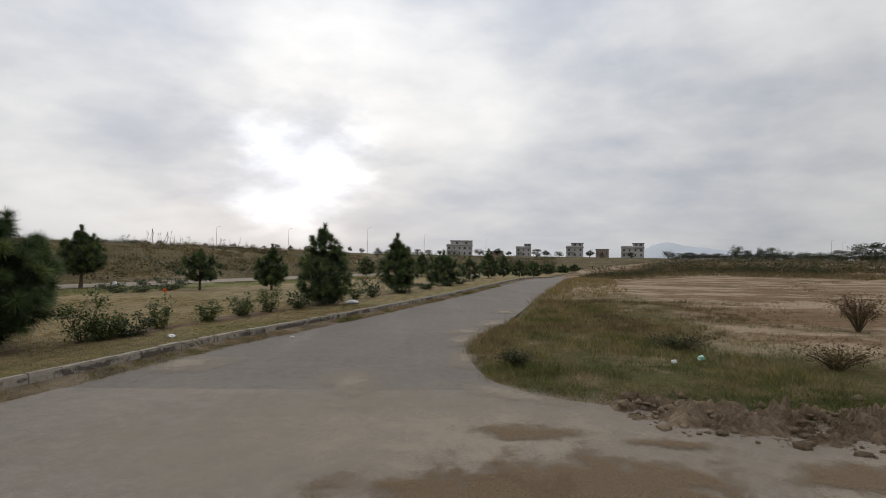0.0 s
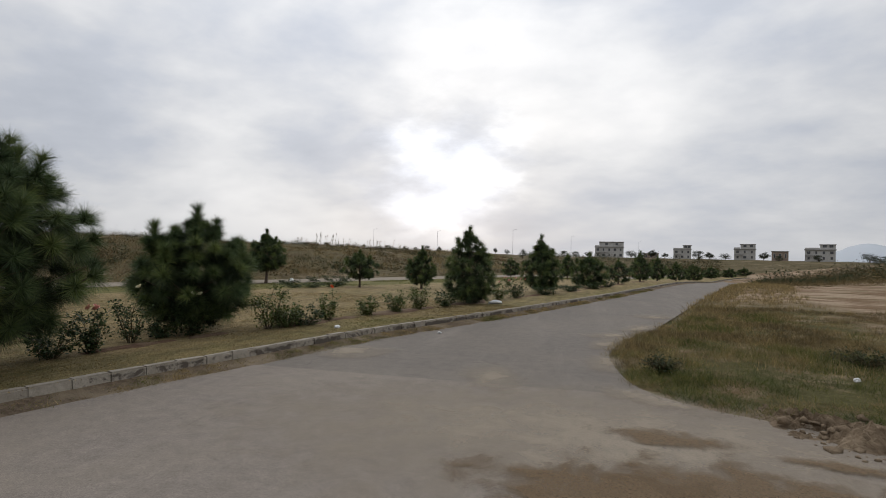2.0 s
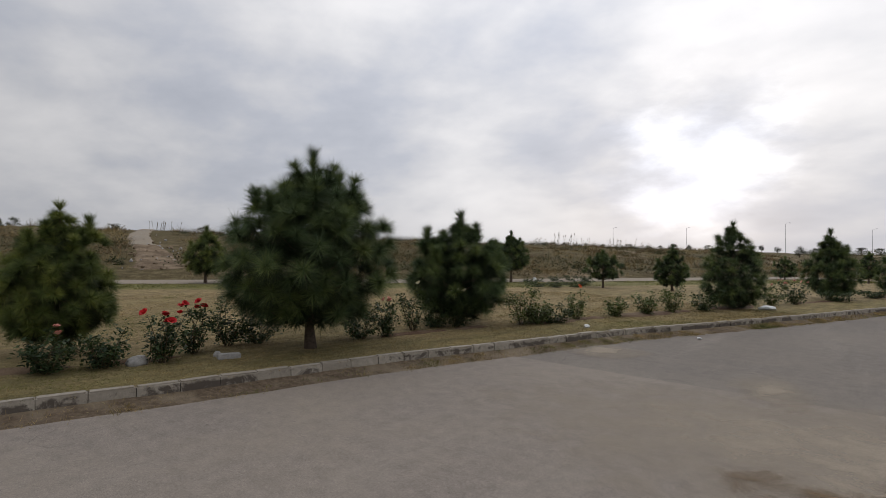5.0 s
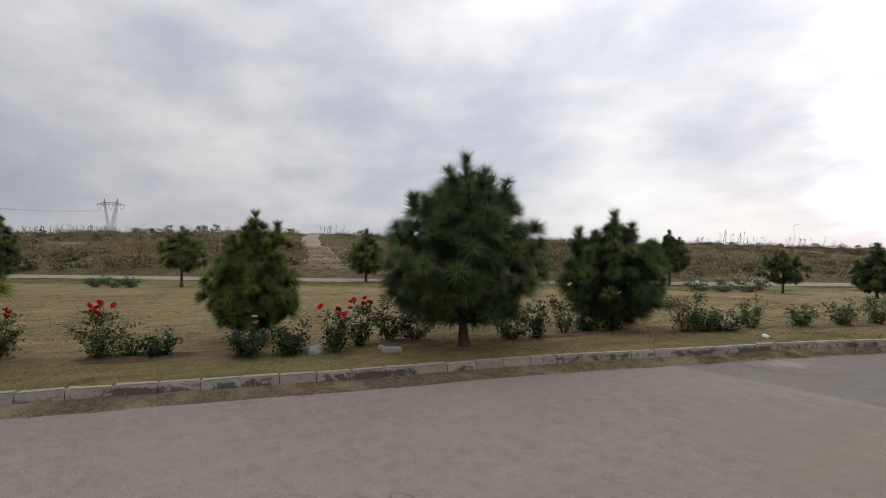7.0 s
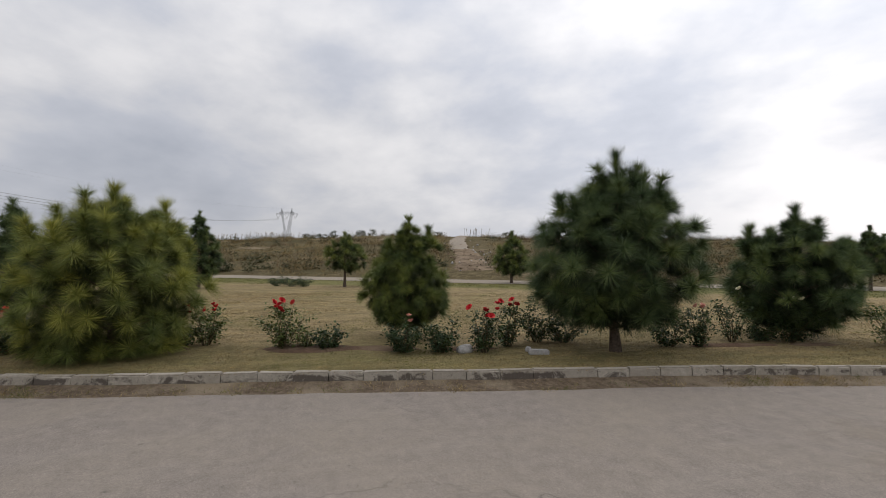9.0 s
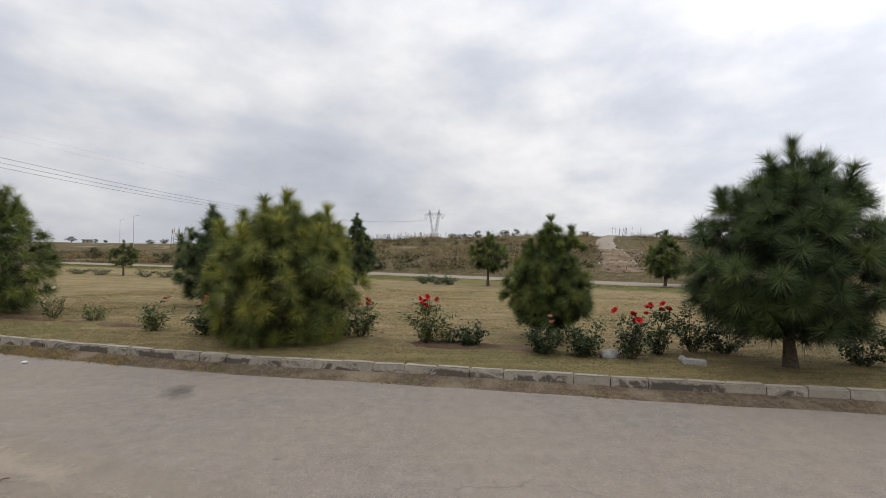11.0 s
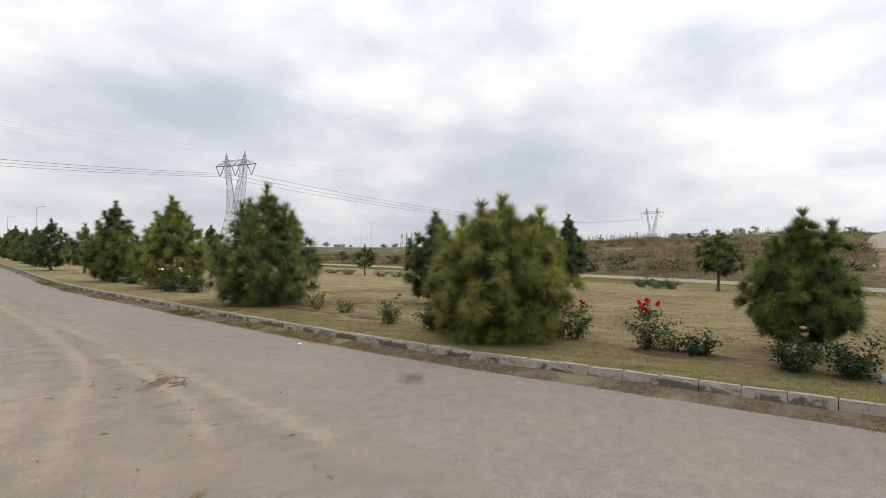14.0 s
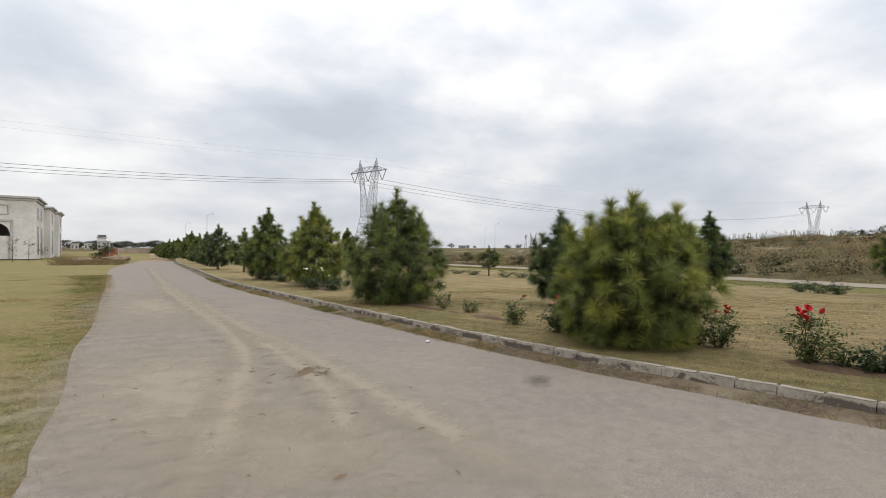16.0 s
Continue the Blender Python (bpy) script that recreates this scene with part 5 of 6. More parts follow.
trail("dust_trail", [(-1.2, -2.9), (-2.34, -4.2), (-3.4, -5.6), (-4.63, -7.3), (-5.73, -9.67), (-8.0, -15.5), (-12.0, -26.0)], 0.8, PALE_SAND, "pale dusty tyre trail along the road")
trail("dust_trail", [(-2.2, -2.4), (-3.23, -3.57), (-4.11, -4.9), (-5.14, -7.3), (-6.1, -9.9)], 0.75, PALE_SAND, "pale dusty tyre trail along the road")
patch("road_stain", -5.92, -2.88, 0.42, 0.22, 20, DARK_STAIN, "dark oily stain on the asphalt")
patch("road_stain", -2.44, -2.79, 0.10, 0.05, 0, WET_SAND, "small brown stain on the asphalt")
patch("road_stain", -4.42, -5.62, 0.40, 0.16, 30, WET_SAND, "smear of brown earth on the asphalt")


def boulder(name, x, y, z, size, mat, label, category, seed, flat=0.7, rough=0.25, turn=0.0):
    """An uneven lump or block."""
    bm = bmesh.new()
    bmesh.ops.create_icosphere(bm, subdivisions=3, radius=0.5)
    for v in bm.verts:
        k = 1 + rough * noise.fractal(tuple(v.co * 2.2 + Vector((seed * 3.1, 0, 0))), 1.0, 2.0, 3)
        v.co = Vector((v.co.x * size[0], v.co.y * size[1], v.co.z * size[2])) * k
        v.co.z = max(v.co.z, -0.3 * size[2])
    me = bpy.data.meshes.new(name)
    bm.to_mesh(me)
    bm.free()
    me.materials.append(mat)
    me.polygons.foreach_set("use_smooth", [True] * len(me.polygons))
    ob = new(name, me)
    ob.matrix_basis = pose(x, y, z, 0, 0, turn)
    return tagged(ob, label, category)


boulder("stone", -7.42, 2.53, 0.205, (0.17, 0.26, 0.17), STONE, "pale rough stone lying by the rose bed", "stone", 1)
boulder("pebble", -7.26, 3.50, 0.19, (0.08, 0.10, 0.10), STONE, "small rounded pale stone on the lawn", "stone", 2)


def slab(name, x, y, z, size, turn, mat, label, category):
    bm = bmesh.new()
    bmesh.ops.create_cube(bm, size=1.0)
    for v in bm.verts:
        v.co = Vector((v.co.x * size[0], v.co.y * size[1], v.co.z * size[2]))
    bmesh.ops.bevel(bm, geom=bm.edges[:], offset=0.008, segments=2, affect="EDGES")
    me = bpy.data.meshes.new(name)
    bm.to_mesh(me)
    bm.free()
    me.materials.append(mat)
    ob = new(name, me)
    ob.matrix_basis = pose(x, y, z, 1.5, 2.0, turn)
    return tagged(ob, label, category)


slab("concrete_block", -7.03, 3.56, 0.195, (0.30, 0.12, 0.075), 78, STONE, "broken flat concrete block on the grass", "concrete block")
PLASTIC = material("white_plastic", lambda n, p: n.ramp(n.noise(p, 20, 3), [(0.3, (0.55, 0.56, 0.56)), (0.7, (0.78, 0.78, 0.77))]), 0.45, 0.4)
PLASTIC_GREEN = material("pale_green_plastic", lambda n, p: n.ramp(n.noise(p, 20, 3), [(0.3, (0.28, 0.55, 0.42)), (0.7, (0.45, 0.70, 0.58))]), 0.45, 0.4)


def crumpled(name, x, y, z, size, mat, label, seed):
    """A thrown-away bag or scrap: a creased hollow lump."""
    bm = bmesh.new()
    bmesh.ops.create_icosphere(bm, subdivisions=2, radius=0.5)
    rng = np.random.default_rng(seed)
    for v in bm.verts:
        v.co = Vector((v.co.x * size[0], v.co.y * size[1], max(v.co.z, -0.35) * size[2])) * rng.uniform(0.65, 1.25)
    me = bpy.data.meshes.new(name)
    bm.to_mesh(me)
    bm.free()
    me.materials.append(mat)
    ob = new(name, me)
    ob.matrix_basis = pose(x, y, z + 0.3 * size[2], 0, 0, seed * 40)
    return tagged(ob, label, "litter", "litter")


crumpled("plastic_bag", -3.0, 17.75, 0.165, (0.46, 0.30, 0.16), PLASTIC, "crumpled white plastic bag on the grass", 1)
crumpled("paper_scrap", -4.98, 10.25, 0.165, (0.15, 0.12, 0.08), PLASTIC, "crumpled white paper scrap behind the kerb", 2)
crumpled("paper_scrap", -7.3, -5.75, 0.02, (0.09, 0.06, 0.04), PLASTIC, "small white paper scrap in the gutter", 3)
crumpled("paper_scrap", -3.1, 11.4, 0.02, (0.10, 0.07, 0.04), PLASTIC, "small white paper scrap on the roadside", 4)
crumpled("plastic_scrap", 4.03, 8.95, 0.12, (0.12, 0.10, 0.10), PLASTIC_GREEN, "pale green plastic scrap in the grass", 5)
crumpled("plastic_scrap", 3.49, 8.7, 0.12, (0.12, 0.08, 0.06), PLASTIC, "white plastic scrap in the grass", 6)
crumpled("paper_scrap", -23.3, 5.0, 0.165, (0.7, 0.35, 0.10), PLASTIC, "flattened white sack by the track", 7)
crumpled("paper_scrap", -15.2, 24.7, 0.3, (0.3, 0.25, 0.2), PLASTIC, "pale plastic bag caught in the back hedge", 8)


def make_clods():
    """Heap of dug earth where the side road meets the field, with loose clods on and round it."""
    rng = np.random.default_rng(12)
    verts, faces = [], []
    n, m = 200, 60
    for i in range(n + 1):
        for k in range(m + 1):
            x, v = 1.8 + 6.0 * i / n, -1 + 2 * k / m
            mid = 6.75 - 0.75 * min(1, (x - 1.8) / 1.6) + 0.55 * max(0, (x - 3.6) / 4)
            y = mid + v * 0.62
            rim = max(0, 1 - v * v) * min(1, (x - 1.8) * 3, (7.8 - x) * 1.5)
            lump = noise.fractal((x * 2.6, y * 3.4, 7), 0.8, 2.1, 6)
            fine = abs(noise.fractal((x * 9, y * 9, 2), 0.7, 2.2, 5))
            grain = noise.noise((x * 34, y * 34, 4))
            verts.append((x, y, rim * max(0.0, 0.045 + 0.20 * lump + 0.16 * fine + 0.016 * grain) - 0.012))
    for i in range(n):
        for k in range(m):
            a = i * (m + 1) + k
            faces.append((a, a + m + 1, a + m + 2, a + 1))
    tagged(mesh_ob("earth_heap", verts, faces, CLOD), "low ridge of dry dug earth at the roadside", "earth heap", kind="structure")
    pieces = []
    ico = bmesh.new()
    bmesh.ops.create_icosphere(ico, subdivisions=1, radius=0.5)
    base_v = np.array([v.co[:] for v in ico.verts])
    base_f = np.array([[v.index for v in f.verts] for f in ico.faces])
    ico.free()
    for k in range(900):
        x = rng.uniform(1.9, 7.4)
        mid = 6.75 - 0.75 * min(1, (x - 1.8) / 1.6) + 0.55 * max(0, (x - 3.6) / 4)
        c = np.array([x, mid - 0.05 + rng.normal() * 0.40])
        size = 0.010 + 0.055 * rng.random() ** 5
        v = base_v * (1 + 0.3 * rng.normal(size=(len(base_v), 1))) * size * rng.uniform(0.7, 1.6, 3) * np.array([1.8, 1.8, 1.0])
        pieces.append((v + np.array([c[0], c[1], 0.015 + size * 0.3 + 0.06 * max(0, 1 - ((c[1] - mid) / 0.4) ** 2)]), base_f))
    v, f = join(pieces)
    tagged(mesh_ob("earth_clods", v, f, CLOD), "loose dry earth clods on the roadside ridge", "earth", kind="stuff")


make_clods()


def make_twigs():
    """Dry twigs and leaves lying on the road."""
    rng = np.random.default_rng(8)
    pieces = []
    for k in range(60):
        near = rng.random() < 0.5
        c = np.array([-4.42, -5.62]) + rng.normal(size=2) * 0.22 if near else np.array([rng.uniform(-5, -1), rng.uniform(-7, -2)])
        a = rng.uniform(0, 6.28)
        ln = rng.uniform(0.03, 0.11)
        d = np.array([math.cos(a), math.sin(a)]) * ln * 0.5
        pieces.append(tube([(c[0] - d[0], c[1] - d[1], 0.035), (c[0], c[1], 0.045), (c[0] + d[0], c[1] + d[1], 0.035)], [0.003, 0.005, 0.002], 5))
    v, f = join(pieces)
    tagged(mesh_ob("road_twigs", v, f, STEM), "dry twigs scattered on the asphalt", "twigs", kind="stuff")


make_twigs()


def dry_shrub(x, y, z, h, w, seed, label, mat=BROWN, leaves=120):
    """A leafless thorny shrub of many fine stems."""
    rng = np.random.default_rng(900 + seed)
    base = thing("dry_shrub", label, "shrub", (x, y, z), "dry shrubs")
    stems, tips = [], []
    for k in range(64):
        a = rng.uniform(0, 6.28)
        r = w * 0.5 * rng.uniform(0.2, 1.0)
        top = np.array([math.cos(a) * r, math.sin(a) * r, h * rng.uniform(0.6, 1.0)])
        stems.append(tube([(0, 0, -0.03), top * np.array([0.35, 0.35, 0.5]), top], [0.007, 0.005, 0.002], 4))
        tips.append(top)
        for j in range(3):
            s = rng.uniform(0.4, 0.8)
            t2 = top * s + rng.normal(size=3) * 0.08 * h + np.array([0, 0, 0.12 * h])
            stems.append(tube([top * s * np.array([1, 1, 1]), t2], [0.003, 0.0015], 4))
            tips.append(t2)
    v, f = join(stems)
    mesh_ob("stem", v, f, STEM, base)
    v, f = leafy(rng, np.array(tips), 0.05, leaves, 0.05)
    mesh_ob("foliage", v, f, mat, base)
    return base


dry_shrub(9.9, 13.2, 0.0, 0.95, 1.3, 1, "tall dry thorny shrub at the field's edge", RUST, 1500)
dry_shrub(5.95, 8.7, 0.0, 0.4, 1.3, 2, "low tangled dry shrub in the grass", BROWN, 700)
dry_shrub(1.1, 8.9, 0.0, 0.22, 0.7, 3, "dark green weed at the road's corner", SCRUB, 500)
dry_shrub(4.4, 10.55, 0.0, 0.28, 1.3, 4, "dark green weed in the rank grass", SCRUB, 600)


# ---- the distance ----
def bearing(az, r):
    return -math.sin(radians(az)) * r, math.cos(radians(az)) * r


def ground_at(x, y):
    z, behind = land(np.array([[x, y]]))
    r = math.hypot(x, y)
    if behind[0] < 0 and r < 260:
        return float((z[0] - 0.14) * min(1, max(0, (r - 60) / 200)))
    return float(z[0])


def make_cut():
    """The pale eroded track that climbs the rising ground."""
    verts, faces = [], []
    rows = [(32.5, 70.0, 3.6), (35, 70.2, 3.2), (39, 70.7, 2.6), (44, 71.4, 2.2), (50, 72.0, 2.3), (58, 72.2, 2.3), (67, 71.9, 2.1), (75, 71.6, 1.9), (82, 71.4, 1.8), (90, 71.3, 1.7)]
    r = np.interp(np.linspace(0, 9, 70), range(10), [a[0] for a in rows])
    az = np.interp(np.linspace(0, 9, 70), range(10), [a[1] for a in rows])
    w = np.interp(np.linspace(0, 9, 70), range(10), [a[2] for a in rows])
    for i in range(70):
        x, y = bearing(az[i], r[i])
        side = Vector((math.cos(radians(az[i])), math.sin(radians(az[i]))))
        for u in np.linspace(-1, 1, 7):
            k = w[i] * 0.5 * (1 + 0.35 * noise.noise((i * 0.35, u * 2, 5)))
            p = (x + side.x * u * k, y + side.y * u * k)
            z = ground_at(*p)
            verts.append((p[0], p[1], z + min(0.10, 0.02 * i - 0.06) + 0.08 * noise.noise((p[0] * 0.9, p[1] * 0.9, 0)) - (0.25 if abs(u) == 1 else 0)))
    for i in range(69):
        for k in range(6):
            a = i * 7 + k
            faces.append((a, a + 1, a + 8, a + 7))
    cut = mesh_ob("hill_track", verts, faces, [PATH_DIRT, CLOD], smooth=True)
    cut.data.polygons.foreach_set("material_index", [1 if i < 24 * 6 else 0 for i in range(len(faces))])
    tagged(cut, "pale eroded dirt track climbing the rise", "track", kind="structure")
    # broken stones and earth along its foot and sides
    rng = np.random.default_rng(41)
    ico = bmesh.new()
    bmesh.ops.create_icosphere(ico, subdivisions=1, radius=0.5)
    base_v = np.array([v.co[:] for v in ico.verts])
    base_f = np.array([[v.index for v in f.verts] for f in ico.faces])
    ico.free()
    for name, mat, text, many in (("track_stones", STONE, "pale broken stones beside the hill track", 45), ("track_clods", CLOD, "brown earth clods beside the hill track", 120)):
        pieces = []
        for _ in range(many):
            at = rng.uniform(33, 46) if rng.random() < 0.7 else rng.uniform(46, 78)
            i = int(np.argmin(np.abs(r - at)))
            x, y = bearing(az[i] + rng.normal() * math.degrees(0.5 * w[i] / r[i]) * 1.1, r[i])
            size = rng.uniform(0.06, 0.20)
            v = base_v * (1 + 0.25 * rng.normal(size=(len(base_v), 1))) * size * rng.uniform(0.7, 1.4, 3)
            pieces.append((v + np.array([x, y, ground_at(x, y) + 0.04 + 0.15 * size]), base_f))
        v, f = join(pieces)
        tagged(mesh_ob(name, v, f, mat), text, "stones", kind="stuff")


make_cut()
# ---- lattice towers and lines ----
STEEL = material("galvanised_steel", lambda n, p: n.ramp(n.noise(p, 1.5, 4), [(0.3, (0.30, 0.31, 0.32)), (0.7, (0.42, 0.43, 0.44))]), 0.55, 0.4, None, 0.35)
CABLE = material("aluminium_cable", lambda n, p: n.ramp(n.noise(p, 0.3, 3), [(0.3, (0.20, 0.205, 0.21)), (0.7, (0.28, 0.285, 0.29))]), 0.5, 0.4, None, 0.5)
GLASS_DISC = material("grey_insulator", lambda n, p: n.ramp(n.noise(p, 3, 3), [(0.3, (0.14, 0.14, 0.14)), (0.7, (0.24, 0.24, 0.24))]), 0.3, 0.5)


def bar(a, b, r=0.10):
    return tube([np.array(a, float), np.array(b, float)], [r, r], 4)


def lattice(corners_a, corners_b, steps, r):
    """Four-legged lattice between two rings of four corners."""
    out = []
    a, b = np.array(corners_a, float), np.array(corners_b, float)
    for k in range(4):
        out.append(bar(a[k], b[k], r * 1.5))
    for i in range(steps):
        u0, u1 = i / steps, (i + 1) / steps
        for k in range(4):
            k2 = (k + 1) % 4
            p00, p01 = a[k] * (1 - u0) + b[k] * u0, a[k2] * (1 - u0) + b[k2] * u0
            p10, p11 = a[k] * (1 - u1) + b[k] * u1, a[k2] * (1 - u1) + b[k2] * u1
            out += [bar(p00, p11, r), bar(p01, p10, r), bar(p10, p11, r)]
    return out


def square(cx, z, hx, hy):
    return [(cx - hx, -hy, z), (cx + hx, -hy, z), (cx + hx, hy, z), (cx - hx, hy, z)]


def pylon(x, y, z, height, turn, label):
    """A delta lattice tower: splayed foot, waist, two forks, a cross-arm with three V strings."""
    k = height / 46.0
    base = thing("lattice_tower", label, "pylon", (x, y, z), "power line towers", turn=turn)
    r = 0.10 * k
    foot = lattice(square(0, -0.5, 6.0 * k, 5.0 * k), square(0, 17 * k, 2.7 * k, 2.3 * k), 5, r)
    v, f = join(foot)
    mesh_ob("tower_foot", v, f, STEEL, base)
    for s in (-1, 1):
        fork = lattice([(s * 0.25 * k, -2.3 * k, 17 * k), (s * 2.7 * k, -2.3 * k, 17 * k), (s * 2.7 * k, 2.3 * k, 17 * k), (s * 0.25 * k, 2.3 * k, 17 * k)], square(s * 5.0 * k, 38 * k, 1.0 * k, 1.0 * k), 8, r * 0.7)
        peak = lattice(square(s * 5.0 * k, 38 * k, 0.9 * k, 0.9 * k), square(s * 5.6 * k, 44 * k, 0.06 * k, 0.06 * k), 4, r * 0.8)
        v, f = join(fork + peak)
        mesh_ob("tower_fork", v, f, STEEL, base)
    arm = []
    ends = [-12.0, -9.0, -6.0, -3.0, 0.0, 3.0, 6.0, 9.0, 12.0]
    for a, b in zip(ends[:-1], ends[1:]):
        ta, tb = (1 - max(0, abs(a) - 6) / 6.5), (1 - max(0, abs(b) - 6) / 6.5)
        for yy in (-0.9, 0.9):
            arm += [bar((a * k, yy * ta * k, 38 * k), (b * k, yy * tb * k, 38 * k), r * 1.2), bar((a * k, yy * ta * k, (38 + 2.2 * ta) * k), (b * k, yy * tb * k, (38 + 2.2 * tb) * k), r)]
            arm += [bar((a * k, yy * ta * k, 38 * k), (b * k, yy * tb * k, (38 + 2.2 * tb) * k), r * 0.8), bar((a * k, yy * ta * k, (38 + 2.2 * ta) * k), (b * k, yy * tb * k, 38 * k), r * 0.8)]
        arm.append(bar((a * k, -0.9 * ta * k, 38 * k), (b * k, 0.9 * tb * k, 38 * k), r * 0.8))
    v, f = join(arm)
    mesh_ob("cross_arm", v, f, STEEL, base)
    for c in (-9.3, 0.0, 9.3):
        for s in (-1, 1):
            pts = [np.array([(c + s * 2.4) * k, 0, 38 * k]), np.array([(c + s * 0.15) * k, 0, 33.6 * k])]
            line = [pts[0] * (1 - u) + pts[1] * u for u in np.linspace(0, 1, 15)]
            v, f = tube(line, [(0.22 if i % 2 else 0.12) * k for i in range(15)], 6)
            mesh_ob("insulator_string", v, f, GLASS_DISC, base)
    return base


def arm_points(x, y, z, height, turn):
    k = height / 46.0
    m = pose(x, y, z, 0, 0, turn)
    return [m @ Vector((c * k, dy * 0.25, h * k)) for c, h in ((-9.3, 33.5), (0, 33.5), (9.3, 33.5)) for dy in (0,)] + [m @ Vector((s * 5.6 * k, 0, 44 * k)) for s in (-1, 1)]


p1x, p1y = bearing(134.4, 236.0)
p2x, p2y = bearing(90.5, 560.0)
p2z = ground_at(p2x, p2y)
TOWERS = [(160.0, -225.0, 1.5, 45.0, 85.0), (p1x, p1y, 1.5, 44.0, 88.0), (p2x, p2y, p2z, 46.0, 67.0)]
for i, t in enumerate(TOWERS):
    pylon(*t, "grey steel lattice pylon carrying power lines")


def sagging(a, b, sag, r, count=40):
    pts = []
    for i in range(count + 1):
        u = i / count
        p = np.array(a) * (1 - u) + np.array(b) * u
        p[2] -= 4 * sag * u * (1 - u)
        pts.append(p)
    return tube(pts, [r] * len(pts), 4)


for near_t, far_t, sag in ((TOWERS[0], TOWERS[1], 9.0), (TOWERS[1], TOWERS[2], 11.0)):
    for j, (a, b) in enumerate(zip(arm_points(*near_t), arm_points(*far_t))):
        sets = [(-0.25, 0), (0.25, 0)] if j < 3 else [(0, 0)]
        for dx, dy in sets:
            off = np.array([0.0, dx, 0.0])
            v, f = sagging(np.array(a) + off, np.array(b) + off, sag if j < 3 else sag * 0.75, 0.038 if j < 3 else 0.014)
            tagged(mesh_ob("power_cable", v, f, CABLE), "thin grey power cable between pylons", "cable", "power cables")


# ---- street lamps ----
def street_lamp(az, r, h=9.0):
    x, y = bearing(az, r)
    z = ground_at(x, y)
    base = thing("street_lamp", "thin grey street lamp post far off", "street lamp", (x, y, z), "street lamps", turn=az)
    v, f = tube([(0, 0, -0.3), (0, 0, h * 0.5), (0, 0, h)], [0.08, 0.06, 0.04], 8)
    mesh_ob("post", v, f, STEEL, base)
    v, f = tube([(0, 0, h * 0.98), (0.4, 0, h * 1.02), (0.9, 0, h * 1.03)], [0.03, 0.03, 0.03], 6)
    mesh_ob("arm", v, f, STEEL, base)
    v, f = tube([(0.8, 0, h * 1.03), (1.0, 0, h * 1.035), (1.3, 0, h * 1.03)], [0.05, 0.09, 0.04], 6)
    mesh_ob("lamp_head", v, f, STEEL, base)


for az, r in ((150.7, 118.0), (152.6, 168.0), (120.4, 165.0), (121.5, 235.0), (23.6, 205.0), (16.6, 205.0), (8.3, 195.0), (2.1, 215.0), (-4.7, 300.0), (-36.8, 300.0), (-37.6, 330.0)):
    street_lamp(az, r)


# ---- far trees and bushes ----
def make_tree(name, seed, h, w, trunk, mat, label, category, clumps=26):
    """Trunk, limbs and a crown of leaf clumps with gaps."""
    rng = np.random.default_rng(300 + seed)
    base = thing(name, label, category, (0, 0, -50), "distant trees")
    top = h * trunk
    v, f = tube([(0, 0, -0.2), (0.05 * w * rng.normal(), 0.05 * w, top * 0.6), (0.06 * w * rng.normal(), 0, h * 0.7)], [0.03 * h, 0.022 * h, 0.008 * h], 6)
    mesh_ob("trunk", v, f, BARK, base)
    centres, limbs = [], []
    for k in range(clumps):
        d = unit(rng.normal(size=3))
        c = np.array([d[0] * w * 0.40, d[1] * w * 0.40, top + (h - top) * (0.5 + 0.42 * d[2])]) * np.array([rng.uniform(0.5, 1.1), rng.uniform(0.5, 1.1), 1])
        centres.append(c)
        if k % 3 == 0:
            limbs.append(tube([(0, 0, top * 0.8), c * np.array([0.5, 0.5, 0.85]), c], [0.012 * h, 0.008 * h, 0.004 * h], 4))
    v, f = join(limbs)
    mesh_ob("limb", v, f, BARK, base)
    v, f = leafy(rng, np.array(centres), np.array([0.10 * w, 0.10 * w, 0.07 * h]), clumps * 38, 0.085 * max(h, w))
    mesh_ob("crown", v, f, mat, base)
    return base


KINDS = [make_tree("broadleaf_tree", i, 5.0, (5.0, 6.5, 3.6, 4.4)[i], (0.16, 0.10, 0.22, 0.06)[i], FAR_LEAF, "hazy green tree on the skyline", "tree") for i in range(4)]
BUSH = [make_tree("round_bush", 10 + i, 2.0, (3.0, 2.4)[i], 0.05, SCRUB, "rounded dark bush on the rise", "bush", 18) for i in range(2)]


def plant(kind, az, r, h, full, wide=1.0, dz=0.0):
    x, y = bearing(az, r)
    s = h / full
    ob = copy_thing(kind, pose(x, y, ground_at(x, y) - 0.05 + dz, 0, 0, (az * 37.7 + r * 11) % 360))
    ob.scale = (s * wide, s * wide, s)
    return ob


# sizes follow from how high each stands over the skyline
for az, top, r, wide in ((-29.4, 1.62, 260, 1.1), (-30.4, 1.2, 270, 1.2), (-31.35, 1.45, 265, 0.8), (-32.4, 1.45, 265, 0.9), (-33.5, 1.1, 270, 1.5), (-34.8, 1.02, 260, 1.6), (-36.0, 1.0, 255, 1.7), (-37.3, 1.2, 250, 1.6), (-38.8, 1.72, 245, 1.3), (-39.8, 1.82, 240, 1.3), (-41.0, 1.6, 240, 1.4), (-27.8, 0.8, 290, 1.8), (-25.8, 0.72, 290, 2.0)):
    x, y = bearing(az, r)
    plant(KINDS[int(abs(az) * 3) % 4], az, r, 1.65 + math.tan(radians(top)) * r - ground_at(x, y), 5.0, wide)
